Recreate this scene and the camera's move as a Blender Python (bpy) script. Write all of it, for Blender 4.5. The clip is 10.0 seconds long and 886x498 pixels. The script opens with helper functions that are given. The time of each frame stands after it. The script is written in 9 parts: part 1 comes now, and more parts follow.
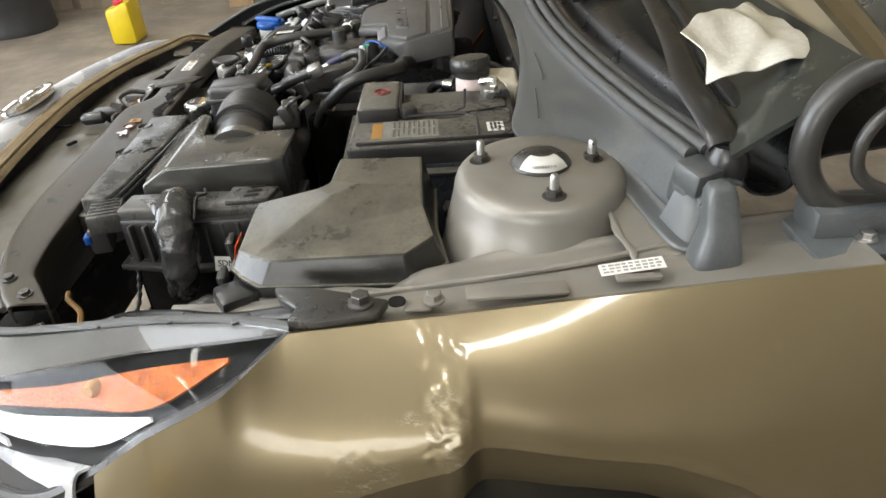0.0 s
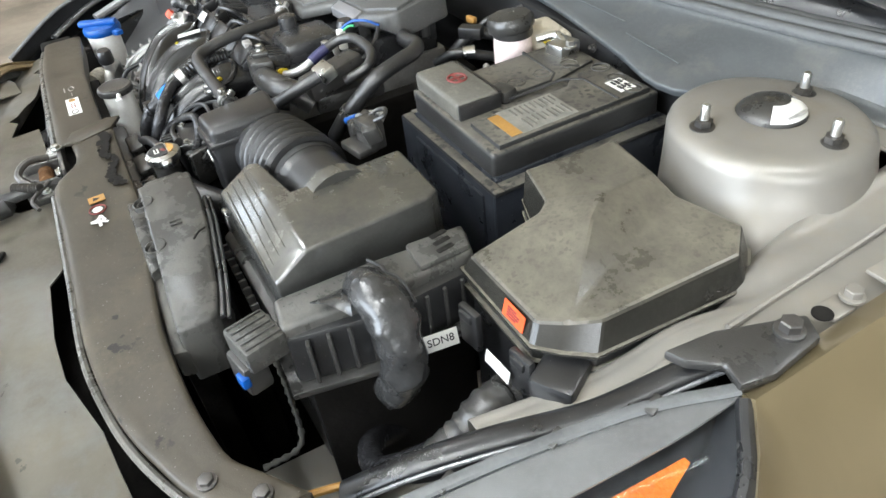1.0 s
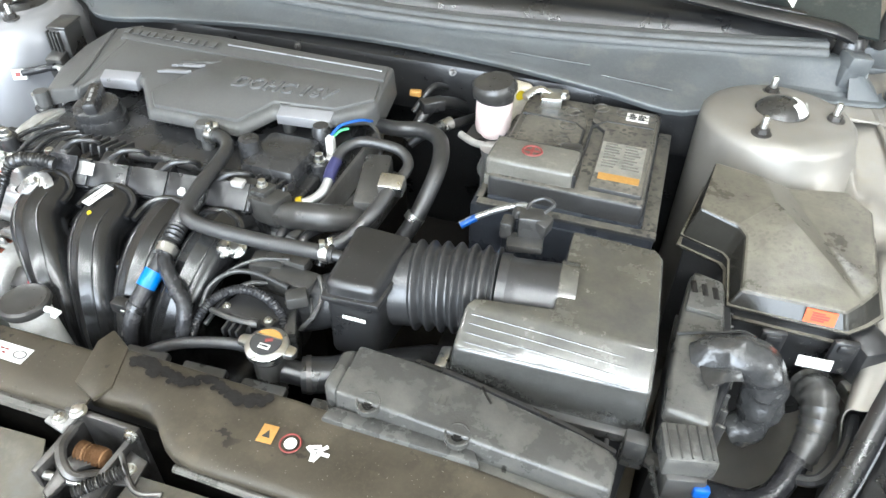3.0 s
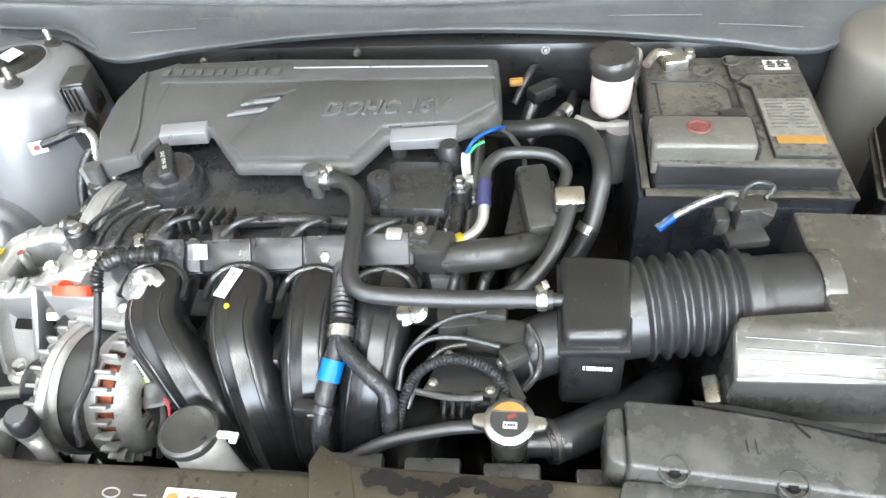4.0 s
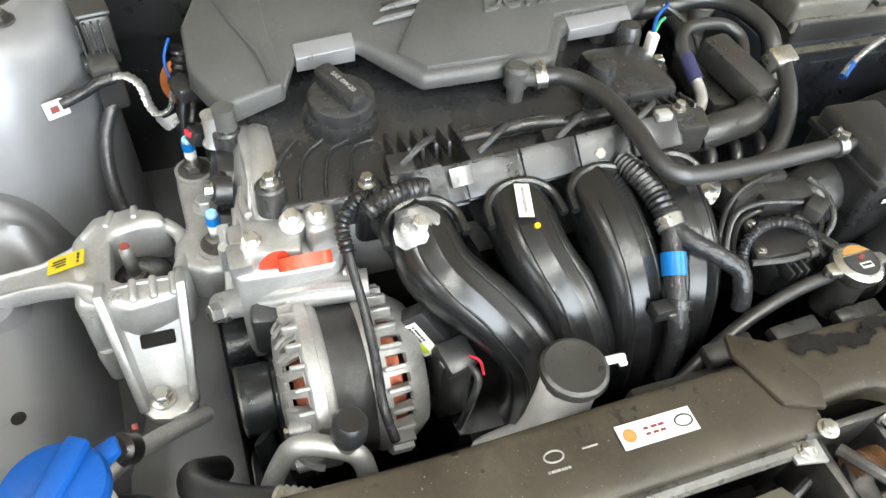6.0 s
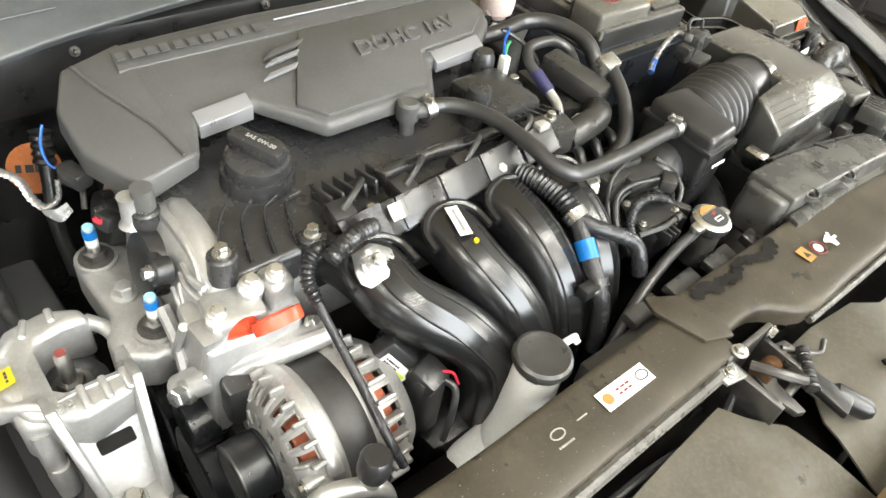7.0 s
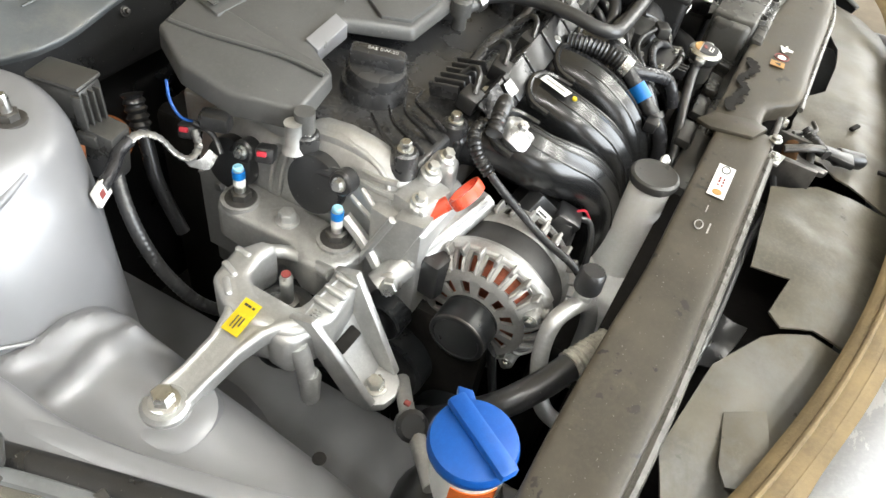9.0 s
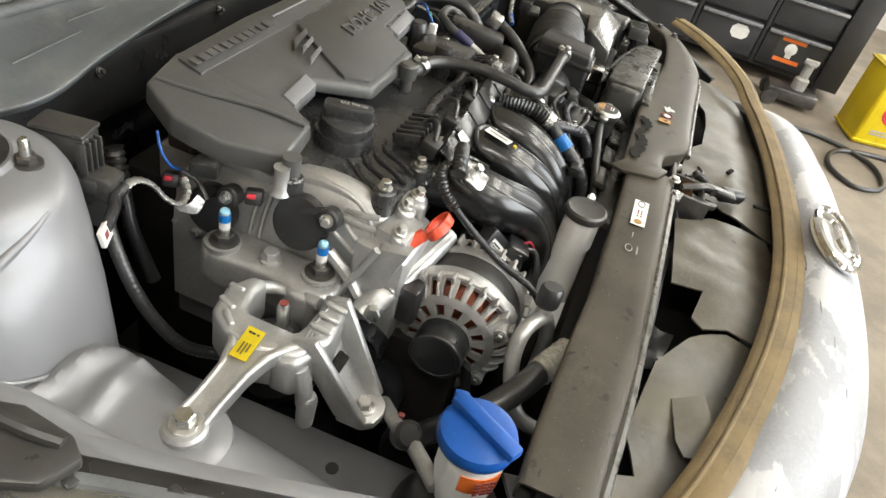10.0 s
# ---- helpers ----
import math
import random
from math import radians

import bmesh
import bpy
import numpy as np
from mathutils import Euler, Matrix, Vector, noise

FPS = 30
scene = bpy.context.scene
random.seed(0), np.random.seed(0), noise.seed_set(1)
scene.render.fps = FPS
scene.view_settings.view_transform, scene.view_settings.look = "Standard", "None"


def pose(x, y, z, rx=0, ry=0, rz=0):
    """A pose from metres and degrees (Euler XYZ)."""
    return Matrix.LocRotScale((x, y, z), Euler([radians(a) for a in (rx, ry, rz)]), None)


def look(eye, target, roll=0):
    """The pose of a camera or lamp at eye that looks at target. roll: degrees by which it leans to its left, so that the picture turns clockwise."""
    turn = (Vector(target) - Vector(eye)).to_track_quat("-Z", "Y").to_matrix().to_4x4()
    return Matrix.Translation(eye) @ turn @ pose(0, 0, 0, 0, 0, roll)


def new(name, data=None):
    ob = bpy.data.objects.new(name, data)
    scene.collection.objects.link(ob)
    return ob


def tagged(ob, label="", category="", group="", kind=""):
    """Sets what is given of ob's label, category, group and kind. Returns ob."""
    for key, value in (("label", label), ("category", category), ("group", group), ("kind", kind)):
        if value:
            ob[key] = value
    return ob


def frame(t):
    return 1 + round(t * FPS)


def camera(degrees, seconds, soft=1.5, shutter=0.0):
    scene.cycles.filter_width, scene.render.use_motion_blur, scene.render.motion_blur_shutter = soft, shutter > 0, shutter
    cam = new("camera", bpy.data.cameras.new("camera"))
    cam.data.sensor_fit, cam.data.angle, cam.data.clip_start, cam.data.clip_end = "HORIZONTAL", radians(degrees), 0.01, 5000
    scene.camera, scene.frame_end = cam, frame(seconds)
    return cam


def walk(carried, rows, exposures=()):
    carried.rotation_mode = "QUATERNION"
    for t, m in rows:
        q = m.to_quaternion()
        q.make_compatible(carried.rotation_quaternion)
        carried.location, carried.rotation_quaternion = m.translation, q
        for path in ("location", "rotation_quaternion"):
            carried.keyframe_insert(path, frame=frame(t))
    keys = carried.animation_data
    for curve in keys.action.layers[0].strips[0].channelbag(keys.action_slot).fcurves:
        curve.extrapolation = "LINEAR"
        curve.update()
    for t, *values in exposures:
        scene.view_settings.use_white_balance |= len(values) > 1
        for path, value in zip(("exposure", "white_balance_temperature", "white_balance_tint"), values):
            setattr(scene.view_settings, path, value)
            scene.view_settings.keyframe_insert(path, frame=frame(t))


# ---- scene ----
cam = camera(65.0, 10.0)
PATH = [
    (0, (1.2842, 0.5194, 1.1650), (0.4413, 0.5080, 0.6271), -3.92),
    (0.5, (1.0980, 0.2684, 1.1878), (0.3529, 0.4372, 0.5426), -7.03),
    (1, (0.9949, 0.0764, 1.1939), (0.2914, 0.3942, 0.5582), -7.47),
    (1.5, (0.8853, -0.0647, 1.2452), (0.2882, 0.4484, 0.6285), -6.66),
    (2, (0.6659, -0.1243, 1.2654), (0.1654, 0.4329, 0.6028), -11.39),
    (2.2, (0.6028, -0.1578, 1.2751), (0.1389, 0.4220, 0.6053), -10.08),
    (3.3, (0.3509, -0.3191, 1.2872), (0.1721, 0.4260, 0.6447), 1.66),
    (3.5, (0.2876, -0.2990, 1.2780), (0.1154, 0.4472, 0.6348), -0.07),
    (4, (0.1413, -0.2273, 1.2791), (0.0000, 0.4731, 0.5795), -6.58),
    (4.5, (0.0396, -0.2365, 1.2566), (-0.0242, 0.4600, 0.5419), -4.16),
    (5, (-0.1350, -0.2986, 1.2435), (-0.0547, 0.3846, 0.5177), 2.41),
    (5.5, (-0.2590, -0.2794, 1.2224), (-0.0702, 0.4069, 0.5201), 8.92),
    (6, (-0.3894, -0.1636, 1.1943), (-0.1321, 0.4545, 0.4515), 5.68),
    (6.2, (-0.4045, -0.1616, 1.1756), (-0.1156, 0.4421, 0.4326), 8.91),
    (7.3, (-0.5902, -0.1071, 1.2311), (-0.0143, 0.3584, 0.5590), 10.31),
    (7.5, (-0.6269, -0.1055, 1.2337), (-0.0420, 0.3725, 0.5785), 10.12),
    (8, (-0.6893, -0.0545, 1.2103), (-0.0944, 0.3981, 0.5461), 11.55),
    (8.5, (-0.7274, 0.0494, 1.2023), (-0.1501, 0.4012, 0.4655), 6.35),
    (9, (-0.8194, 0.0393, 1.1979), (-0.1741, 0.2976, 0.4789), 10.92),
    (9.5, (-0.9638, 0.0317, 1.2176), (-0.2601, 0.2646, 0.5464), 13.01),
    (10, (-0.9469, 0.0917, 1.1991), (-0.1665, 0.2368, 0.5909), 15.50),
]
walk(cam, [(t, look(eye, target, roll)) for t, eye, target, roll in PATH],
     exposures=[(0.0, -0.64, 6250, 10), (0.6, -0.3, 6100, 9), (1.0, -0.08, 5850, 8), (1.5, 0.22, 5800, 8), (2.2, 0.3, 5750, 7), (4.5, 0.35, 5900, 7), (5.5, 0.3, 6050, 7), (6.0, -0.04, 6150, 7),
                (7.4, 0.3, 6500, 8), (8.0, 0.3, 6450, 8), (8.5, 0.1, 6350, 8), (9.5, -0.08, 6300, 9), (10.0, -0.48, 6500, 9)])

# ---- light: a workshop with an open gate ahead of the car and tube lamps on the ceiling ----
world = bpy.data.worlds.new("world")
scene.world = world
world.use_nodes = True
wn = world.node_tree
sky = wn.nodes.new("ShaderNodeTexSky")
sky.sky_type, sky.sun_disc = "NISHITA", False
sky.sun_elevation, sky.sun_rotation = radians(40), radians(200)
wn.nodes["Background"].inputs["Strength"].default_value = 0.12
wn.links.new(sky.outputs[0], wn.nodes["Background"].inputs["Color"])


def area_lamp(name, m, sx, sy, watts, colour):
    data = bpy.data.lights.new(name, "AREA")
    data.shape, data.size, data.size_y, data.energy, data.color = "RECTANGLE", sx, sy, watts, colour
    lamp = new(name, data)
    lamp.matrix_world = m
    return lamp


area_lamp("gate_daylight", look((0.5, -4.4, 1.9), (0.5, 0, 0.9)), 4.4, 3.0, 470, (0.95, 0.98, 1.0))
# Added fill lamp for low light from the west; its window is unseen.
area_lamp("west_fill_light", look((-4.1, -1.9, 1.95), (0, 0.2, 0.9)), 2.4, 1.3, 45, (0.95, 0.98, 1.0))
# Lamp of an assumed window out of view, added for sheen from the east.
area_lamp("east_fill_light", look((4.99, -1.8, 2.15), (0, 0.0, 1.0)), 2.5, 1.2, 125, (1.0, 0.97, 0.9))


# ---- materials ----
def nodes_of(name):
    m = bpy.data.materials.new(name)
    m.use_nodes = True
    nt = m.node_tree
    return m, nt, nt.nodes["Principled BSDF"]


def rgb(c):
    return (*c, 1.0) if len(c) == 3 else c


def noise_tex(nt, scale, detail=4.0, rough=0.55, stretch=None):
    co = nt.nodes.new("ShaderNodeTexCoord")
    tex = nt.nodes.new("ShaderNodeTexNoise")
    tex.inputs["Scale"].default_value, tex.inputs["Detail"].default_value = scale, detail
    tex.inputs["Roughness"].default_value = rough
    if stretch:
        mp = nt.nodes.new("ShaderNodeMapping")
        mp.inputs["Scale"].default_value = stretch
        nt.links.new(co.outputs["Object"], mp.inputs["Vector"])
        nt.links.new(mp.outputs["Vector"], tex.inputs["Vector"])
    else:
        nt.links.new(co.outputs["Object"], tex.inputs["Vector"])
    return tex


def ramp(nt, src, lo, hi, a=0.0, b=1.0):
    n = nt.nodes.new("ShaderNodeMapRange")
    n.inputs["From Min"].default_value, n.inputs["From Max"].default_value = lo, hi
    n.inputs["To Min"].default_value, n.inputs["To Max"].default_value = a, b
    nt.links.new(src, n.inputs["Value"])
    return n.outputs["Result"]


def mixc(nt, fac, a, b):
    n = nt.nodes.new("ShaderNodeMix")
    n.data_type = "RGBA"
    for sock, v in ((n.inputs["Factor"], fac), (n.inputs["A"], a), (n.inputs["B"], b)):
        if isinstance(v, tuple):
            sock.default_value = rgb(v)
        elif isinstance(v, float):
            sock.default_value = v
        else:
            nt.links.new(v, sock)
    return n.outputs["Result"]


def mat(name, base, rough=0.5, metal=0.0, var=0.2, vs=18.0, bump=0.05, bs=400.0, dust=None, coat=0.0, rv=0.12,
        stretch=None, spec=0.5, clear=0.0, ior=1.45, grain=0.1, speck=0.0, milky=0.0, settle=(-0.1, 0.8, 0.25), spots=None, film=0.85):
    """A surface with two scales of variation. dust: colour, share, scale of the patches that lie on it, where settle
    gives the slopes that hold it and film its roughness. spots: colour, scale and weight of the dried drop marks in the dust."""
    m, nt, p = nodes_of(name)
    big = noise_tex(nt, vs, 5.0, 0.6, stretch)
    f = ramp(nt, big.outputs["Fac"], 0.3, 0.7)
    lo = tuple(max(0.0, c * (1 - var)) for c in base)
    hi = tuple(min(1.0, c * (1 + var)) for c in base)
    col = mixc(nt, f, lo, hi)
    if grain and not clear:
        gn = noise_tex(nt, 230.0, 2.0, 0.7)
        bright = tuple(min(1.0, c * (1 + 2.2 * grain)) for c in base)
        gm = nt.nodes.new("ShaderNodeMath")
        gm.operation = "MULTIPLY"
        gm.inputs[1].default_value = 0.55
        nt.links.new(ramp(nt, gn.outputs["Fac"], 0.45, 0.7), gm.inputs[0])
        col = mixc(nt, gm.outputs[0], col, bright)
    if speck:
        sn = noise_tex(nt, 420.0, 2.0, 0.5)
        col = mixc(nt, ramp(nt, sn.outputs["Fac"], 0.73 - 0.03 * speck, 0.76 - 0.03 * speck), col, (0.16, 0.155, 0.14))
    rgh = ramp(nt, big.outputs["Fac"], 0.3, 0.7, max(0.03, rough - rv / 2), min(1.0, rough + rv / 2))
    if dust:
        dc, share, ds = dust
        dn = noise_tex(nt, ds, 8.0, 0.7)
        geo = nt.nodes.new("ShaderNodeNewGeometry")
        sep = nt.nodes.new("ShaderNodeSeparateXYZ")
        nt.links.new(geo.outputs["Normal"], sep.inputs[0])
        up = ramp(nt, sep.outputs["Z"], settle[0], settle[1], settle[2], 1.0)
        mask = ramp(nt, dn.outputs["Fac"], 0.68 - 0.5 * share, 0.92 - 0.3 * share)
        mul = nt.nodes.new("ShaderNodeMath")
        mul.operation = "MULTIPLY"
        nt.links.new(mask, mul.inputs[0])
        nt.links.new(up, mul.inputs[1])
        sc = nt.nodes.new("ShaderNodeMath")
        sc.operation = "MULTIPLY"
        sc.inputs[1].default_value = min(1.0, 0.35 + share)
        nt.links.new(mul.outputs[0], sc.inputs[0])
        if spots:
            cell = nt.nodes.new("ShaderNodeTexVoronoi")
            cell.feature = "SMOOTH_F1"
            cell.inputs["Scale"].default_value = spots[1]
            cell.inputs["Smoothness"].default_value = 0.6
            warp = noise_tex(nt, spots[1] * 0.8, 3.0, 0.6)
            place = nt.nodes.new("ShaderNodeTexCoord")
            shift = nt.nodes.new("ShaderNodeVectorMath")
            shift.operation = "MULTIPLY_ADD"
            shift.inputs[1].default_value = (0.012, 0.012, 0.012)
            nt.links.new(warp.outputs["Color"], shift.inputs[0])
            nt.links.new(place.outputs["Object"], shift.inputs[2])
            nt.links.new(shift.outputs[0], cell.inputs["Vector"])
            field = noise_tex(nt, 22.0, 3.0, 0.5)
            wet = nt.nodes.new("ShaderNodeMath")
            wet.operation = "MULTIPLY"
            nt.links.new(ramp(nt, cell.outputs["Distance"], 0.28, 0.44, spots[2], 0.0), wet.inputs[0])
            nt.links.new(ramp(nt, field.outputs["Fac"], 0.36, 0.6), wet.inputs[1])
            dc = mixc(nt, wet.outputs[0], dc, spots[0])
        col = mixc(nt, sc.outputs[0], col, dc)
        mx = nt.nodes.new("ShaderNodeMix")
        mx.inputs["B"].default_value = film
        nt.links.new(sc.outputs[0], mx.inputs["Factor"])
        nt.links.new(rgh, mx.inputs["A"])
        rgh = mx.outputs["Result"]
    nt.links.new(col, p.inputs["Base Color"])
    nt.links.new(rgh, p.inputs["Roughness"])
    p.inputs["Metallic"].default_value = metal
    p.inputs["Specular IOR Level"].default_value = spec
    p.inputs["Coat Weight"].default_value = coat
    if milky:
        p.inputs["Subsurface Weight"].default_value = milky
        p.inputs["Subsurface Radius"].default_value = (0.03, 0.03, 0.028)
        p.inputs["Subsurface Scale"].default_value = 1.0
    p.inputs["Coat Roughness"].default_value = 0.08
    p.inputs["Transmission Weight"].default_value = clear
    p.inputs["IOR"].default_value = ior
    if bump:
        fine = noise_tex(nt, bs, 3.0, 0.6)
        b = nt.nodes.new("ShaderNodeBump")
        b.inputs["Strength"].default_value, b.inputs["Distance"].default_value = bump, 0.002
        nt.links.new(fine.outputs["Fac"], b.inputs["Height"])
        nt.links.new(b.outputs["Normal"], p.inputs["Normal"])
    return m



M_COVER = mat("cover_plastic", (0.08, 0.08, 0.078), 0.36, bump=0.12, bs=900, var=0.12, dust=((0.12, 0.115, 0.1), 0.15, 14), speck=0.3)
M_BLACK = mat("black_plastic", (0.016, 0.016, 0.0165), 0.31, bump=0.06, bs=700, var=0.25, speck=0.3, spec=0.85)
M_BLACKD = mat("dusty_black_plastic", (0.036, 0.035, 0.033), 0.3, bump=0.1, bs=600, var=0.3, spec=0.75, dust=((0.13, 0.12, 0.1), 0.25, 40))
M_CAM = mat("cam_cover_plastic", (0.029, 0.029, 0.03), 0.27, bump=0.12, bs=700, var=0.2, spec=0.85, dust=((0.075, 0.073, 0.068), 0.2, 24), speck=0.3)
M_GLOSS = mat("intake_plastic", (0.012, 0.012, 0.0125), 0.26, bump=0.0, var=0.15, rv=0.02, spec=0.9)
M_RUBBER = mat("hose_rubber", (0.026, 0.026, 0.0265), 0.36, bump=0.06, bs=900, var=0.2, spec=0.9, speck=0.4)
M_FUSE = mat("dusty_fuse_lid", (0.022, 0.021, 0.018), 0.2, spec=0.6, bump=0.1, bs=500, var=0.25, dust=((0.15, 0.138, 0.108), 0.95, 16), settle=(0.55, 0.93, 0.03), spots=((0.08, 0.073, 0.057), 170, 0.6), film=0.38)

M_AIRBOX = mat("airbox_plastic", (0.05, 0.05, 0.047), 0.17, coat=0.5, spec=1.0, bump=0.06, bs=300, var=0.2, rv=0.14, dust=((0.125, 0.118, 0.094), 0.6, 12), settle=(0.3, 0.95, 0.03), film=0.36)
M_DUCT = mat("dusty_duct", (0.058, 0.057, 0.053), 0.26, bump=0.1, bs=400, var=0.25, dust=((0.18, 0.17, 0.145), 0.4, 16))
M_SUPPORT = mat("support_plate_plastic", (0.046, 0.039, 0.028), 0.4, spec=0.38, bump=0.08, bs=700, var=0.3, vs=14, dust=((0.13, 0.11, 0.075), 0.28, 12), speck=0.6)
M_WORN = mat("worn_grey_plastic", (0.09, 0.086, 0.076), 0.27, bump=0.3, bs=120, var=0.45, vs=40, dust=((0.06, 0.055, 0.045), 0.4, 30))
M_GUARD = mat("air_guard_plastic", (0.085, 0.076, 0.057), 0.42, spec=0.4, bump=0.12, bs=60, var=0.45, vs=7, dust=((0.15, 0.155, 0.16), 0.42, 8), film=0.4)
M_COWL = mat("cowl_plastic", (0.08, 0.087, 0.091), 0.34, spec=0.7, bump=0.15, bs=900, var=0.22, vs=12, dust=((0.2, 0.19, 0.165), 0.3, 20))
M_SILVER = mat("silver_body_paint", (0.215, 0.215, 0.223), 0.43, 0.3, bump=0.03, bs=900, var=0.08, vs=6, coat=0.2, dust=((0.3, 0.275, 0.235), 0.15, 12), grain=0)
M_SILVERD = mat("dusty_silver_paint", (0.25, 0.235, 0.21), 0.42, 0.35, bump=0.05, bs=600, var=0.12, vs=8, coat=0.1, dust=((0.3, 0.265, 0.21), 0.42, 20), grain=0)
M_GOLD = mat("gold_body_paint", (0.222, 0.177, 0.098), 0.34, 0.55, bump=0.015, bs=1500, var=0.06, vs=5, coat=0.8, rv=0.06, dust=((0.36, 0.31, 0.22), 0.08, 18), grain=0)
M_PRIMER = mat("sanded_bumper_paint", (0.29, 0.294, 0.305), 0.5, 0.0, bump=0.05, bs=300, var=0.12, vs=9)
M_ALU = mat("cast_aluminium", (0.47, 0.47, 0.46), 0.38, 0.68, bump=0.2, bs=700, var=0.1, vs=25, rv=0.15)
M_ALUD = mat("dull_cast_aluminium", (0.36, 0.355, 0.34), 0.48, 0.65, bump=0.3, bs=600, var=0.18, vs=30, rv=0.2)
M_STEEL = mat("zinc_steel", (0.6, 0.6, 0.58), 0.3, 1.0, bump=0.05, bs=900, var=0.15, vs=60)
M_DARKSTEEL = mat("dark_steel", (0.12, 0.115, 0.11), 0.4, 0.8, bump=0.1, bs=500, var=0.3, vs=40)
M_STATOR = mat("laminated_iron", (0.04, 0.039, 0.038), 0.45, 0.3, bump=0.08, bs=500, var=0.3, vs=40)
M_RUST = mat("rusty_steel", (0.17, 0.09, 0.04), 0.75, 0.4, bump=0.3, bs=300, var=0.45, vs=40)
M_WHITE = mat("milky_tank_plastic", (0.9, 0.9, 0.87), 0.4, bump=0.03, bs=300, var=0.06, vs=20, spec=0.4)
M_CREAM = mat("cream_tank_plastic", (0.62, 0.57, 0.46), 0.4, bump=0.03, bs=300, var=0.12, vs=30, spec=0.4)
M_PINK = mat("pinkish_tank_plastic", (0.84, 0.70, 0.67), 0.4, bump=0.03, bs=300, var=0.08, vs=20, spec=0.4)
M_BLUE = mat("blue_plastic", (0.008, 0.07, 0.3), 0.35, bump=0.06, bs=900, var=0.1)
M_CYAN = mat("cyan_thread_paint", (0.006, 0.14, 0.44), 0.3, bump=0.05, bs=900, var=0.15)
M_CYANP = mat("pale_cyan_paint", (0.3, 0.58, 0.72), 0.3, bump=0.05, bs=900, var=0.15)
M_ORANGE = mat("orange_label", (0.75, 0.17, 0.03), 0.5, bump=0.0, var=0.1)
M_RED = mat("red_plastic", (0.5, 0.03, 0.05), 0.35, bump=0.03, var=0.1)
M_DIP = mat("dipstick_plastic", (0.6, 0.07, 0.03), 0.3, bump=0.02, var=0.08)
M_YELLOW = mat("yellow_label", (0.55, 0.42, 0.01), 0.45, bump=0.0, var=0.06)
M_LABEL = mat("white_label", (0.75, 0.74, 0.7), 0.5, bump=0.0, var=0.08, vs=60, grain=0)
M_INK = mat("label_ink", (0.03, 0.03, 0.03), 0.6, bump=0.0, var=0.1)
M_INKRED = mat("red_ink", (0.19, 0.04, 0.035), 0.6, bump=0.0, var=0.1)
M_PRINT = mat("grey_print", (0.32, 0.31, 0.29), 0.55, bump=0.0, var=0.2, vs=90)
M_WARN = mat("warning_label", (0.62, 0.1, 0.03), 0.4, bump=0.0, var=0.1)
M_BRONZE = mat("tan_label", (0.35, 0.19, 0.05), 0.5, bump=0.0, var=0.15)
M_BELT = mat("belt_rubber", (0.011, 0.012, 0.013), 0.3, bump=0.05, bs=600, var=0.2)
M_BRONZE2 = mat("brown_orange_label", (0.42, 0.13, 0.03), 0.5, bump=0.0, var=0.15)
M_LETTER = mat("raised_letter_plastic", (0.1, 0.1, 0.1), 0.14, bump=0.02, bs=400, var=0.1, spec=1.0)
M_COPPER = mat("copper_winding", (0.33, 0.1, 0.055), 0.35, 0.6, bump=0.4, bs=900, var=0.3, vs=200)
M_TAPE = mat("wound_tape", (0.024, 0.024, 0.026), 0.24, bump=0.7, bs=140, var=0.4, vs=60)
M_ELBOW = mat("wound_grey_tape", (0.034, 0.034, 0.034), 0.24, bump=0.6, bs=70, var=0.4, vs=50, spec=0.8)
M_GREYTAPE = mat("silver_tape", (0.36, 0.36, 0.355), 0.3, 0.7, bump=0.6, bs=120, var=0.25, vs=60)
M_SLEEVE = mat("battery_sleeve_plastic", (0.026, 0.029, 0.036), 0.3, bump=0.08, bs=500, var=0.25, speck=0.2)
# Satin grey parts; also paints the lit front facets of the engine cover.
M_SATIN = mat("satin_grey_and_lit_facet", (0.24, 0.24, 0.25), 0.3, 0.3, bump=0.03, var=0.06, grain=0)
M_BATT = mat("battery_top", (0.03, 0.03, 0.03), 0.4, bump=0.15, bs=500, var=0.25, dust=((0.15, 0.138, 0.112), 0.85, 30), settle=(0.5, 0.95, 0.02), spots=((0.025, 0.024, 0.022), 130, 1.0), film=0.6)
M_PLUSCAP = mat("terminal_cap_plastic", (0.13, 0.125, 0.11), 0.16, bump=0.05, bs=300, var=0.15, dust=((0.28, 0.26, 0.21), 0.25, 60), settle=(0.5, 0.95, 0.05), film=0.4)
M_SEAL = mat("weather_strip", (0.16, 0.115, 0.055), 0.75, bump=0.25, bs=300, var=0.3, vs=25)
M_SEALG = mat("grey_rubber_seal", (0.1, 0.103, 0.103), 0.55, bump=0.1, bs=500, var=0.2, vs=30)
M_CHROME = mat("chrome", (0.85, 0.85, 0.86), 0.08, 1.0, bump=0.0, var=0.03, rv=0.03, grain=0)
M_GLASS = mat("lens_glass", (0.95, 0.95, 0.95), 0.03, bump=0.0, var=0.02, clear=1.0, rv=0.02, ior=1.17)
M_WINDOW = mat("windscreen_glass", (0.03, 0.035, 0.033), 0.12, bump=0.0, var=0.1, rv=0.05, dust=((0.2, 0.19, 0.16), 0.25, 15))
M_HAZE = mat("hazy_lens", (0.6, 0.57, 0.5), 0.08, bump=0.05, bs=600, var=0.1, vs=30, clear=0.93, rv=0.1, ior=1.2)
M_LAMPMESH = mat("lamp_dotted_band", (0.05, 0.05, 0.046), 0.3, bump=0.5, bs=1400, var=0.35, vs=12)
M_AMBER = mat("amber_reflector", (0.36, 0.085, 0.004), 0.35, bump=0.9, bs=160, spec=0.35, var=0.45, vs=45)
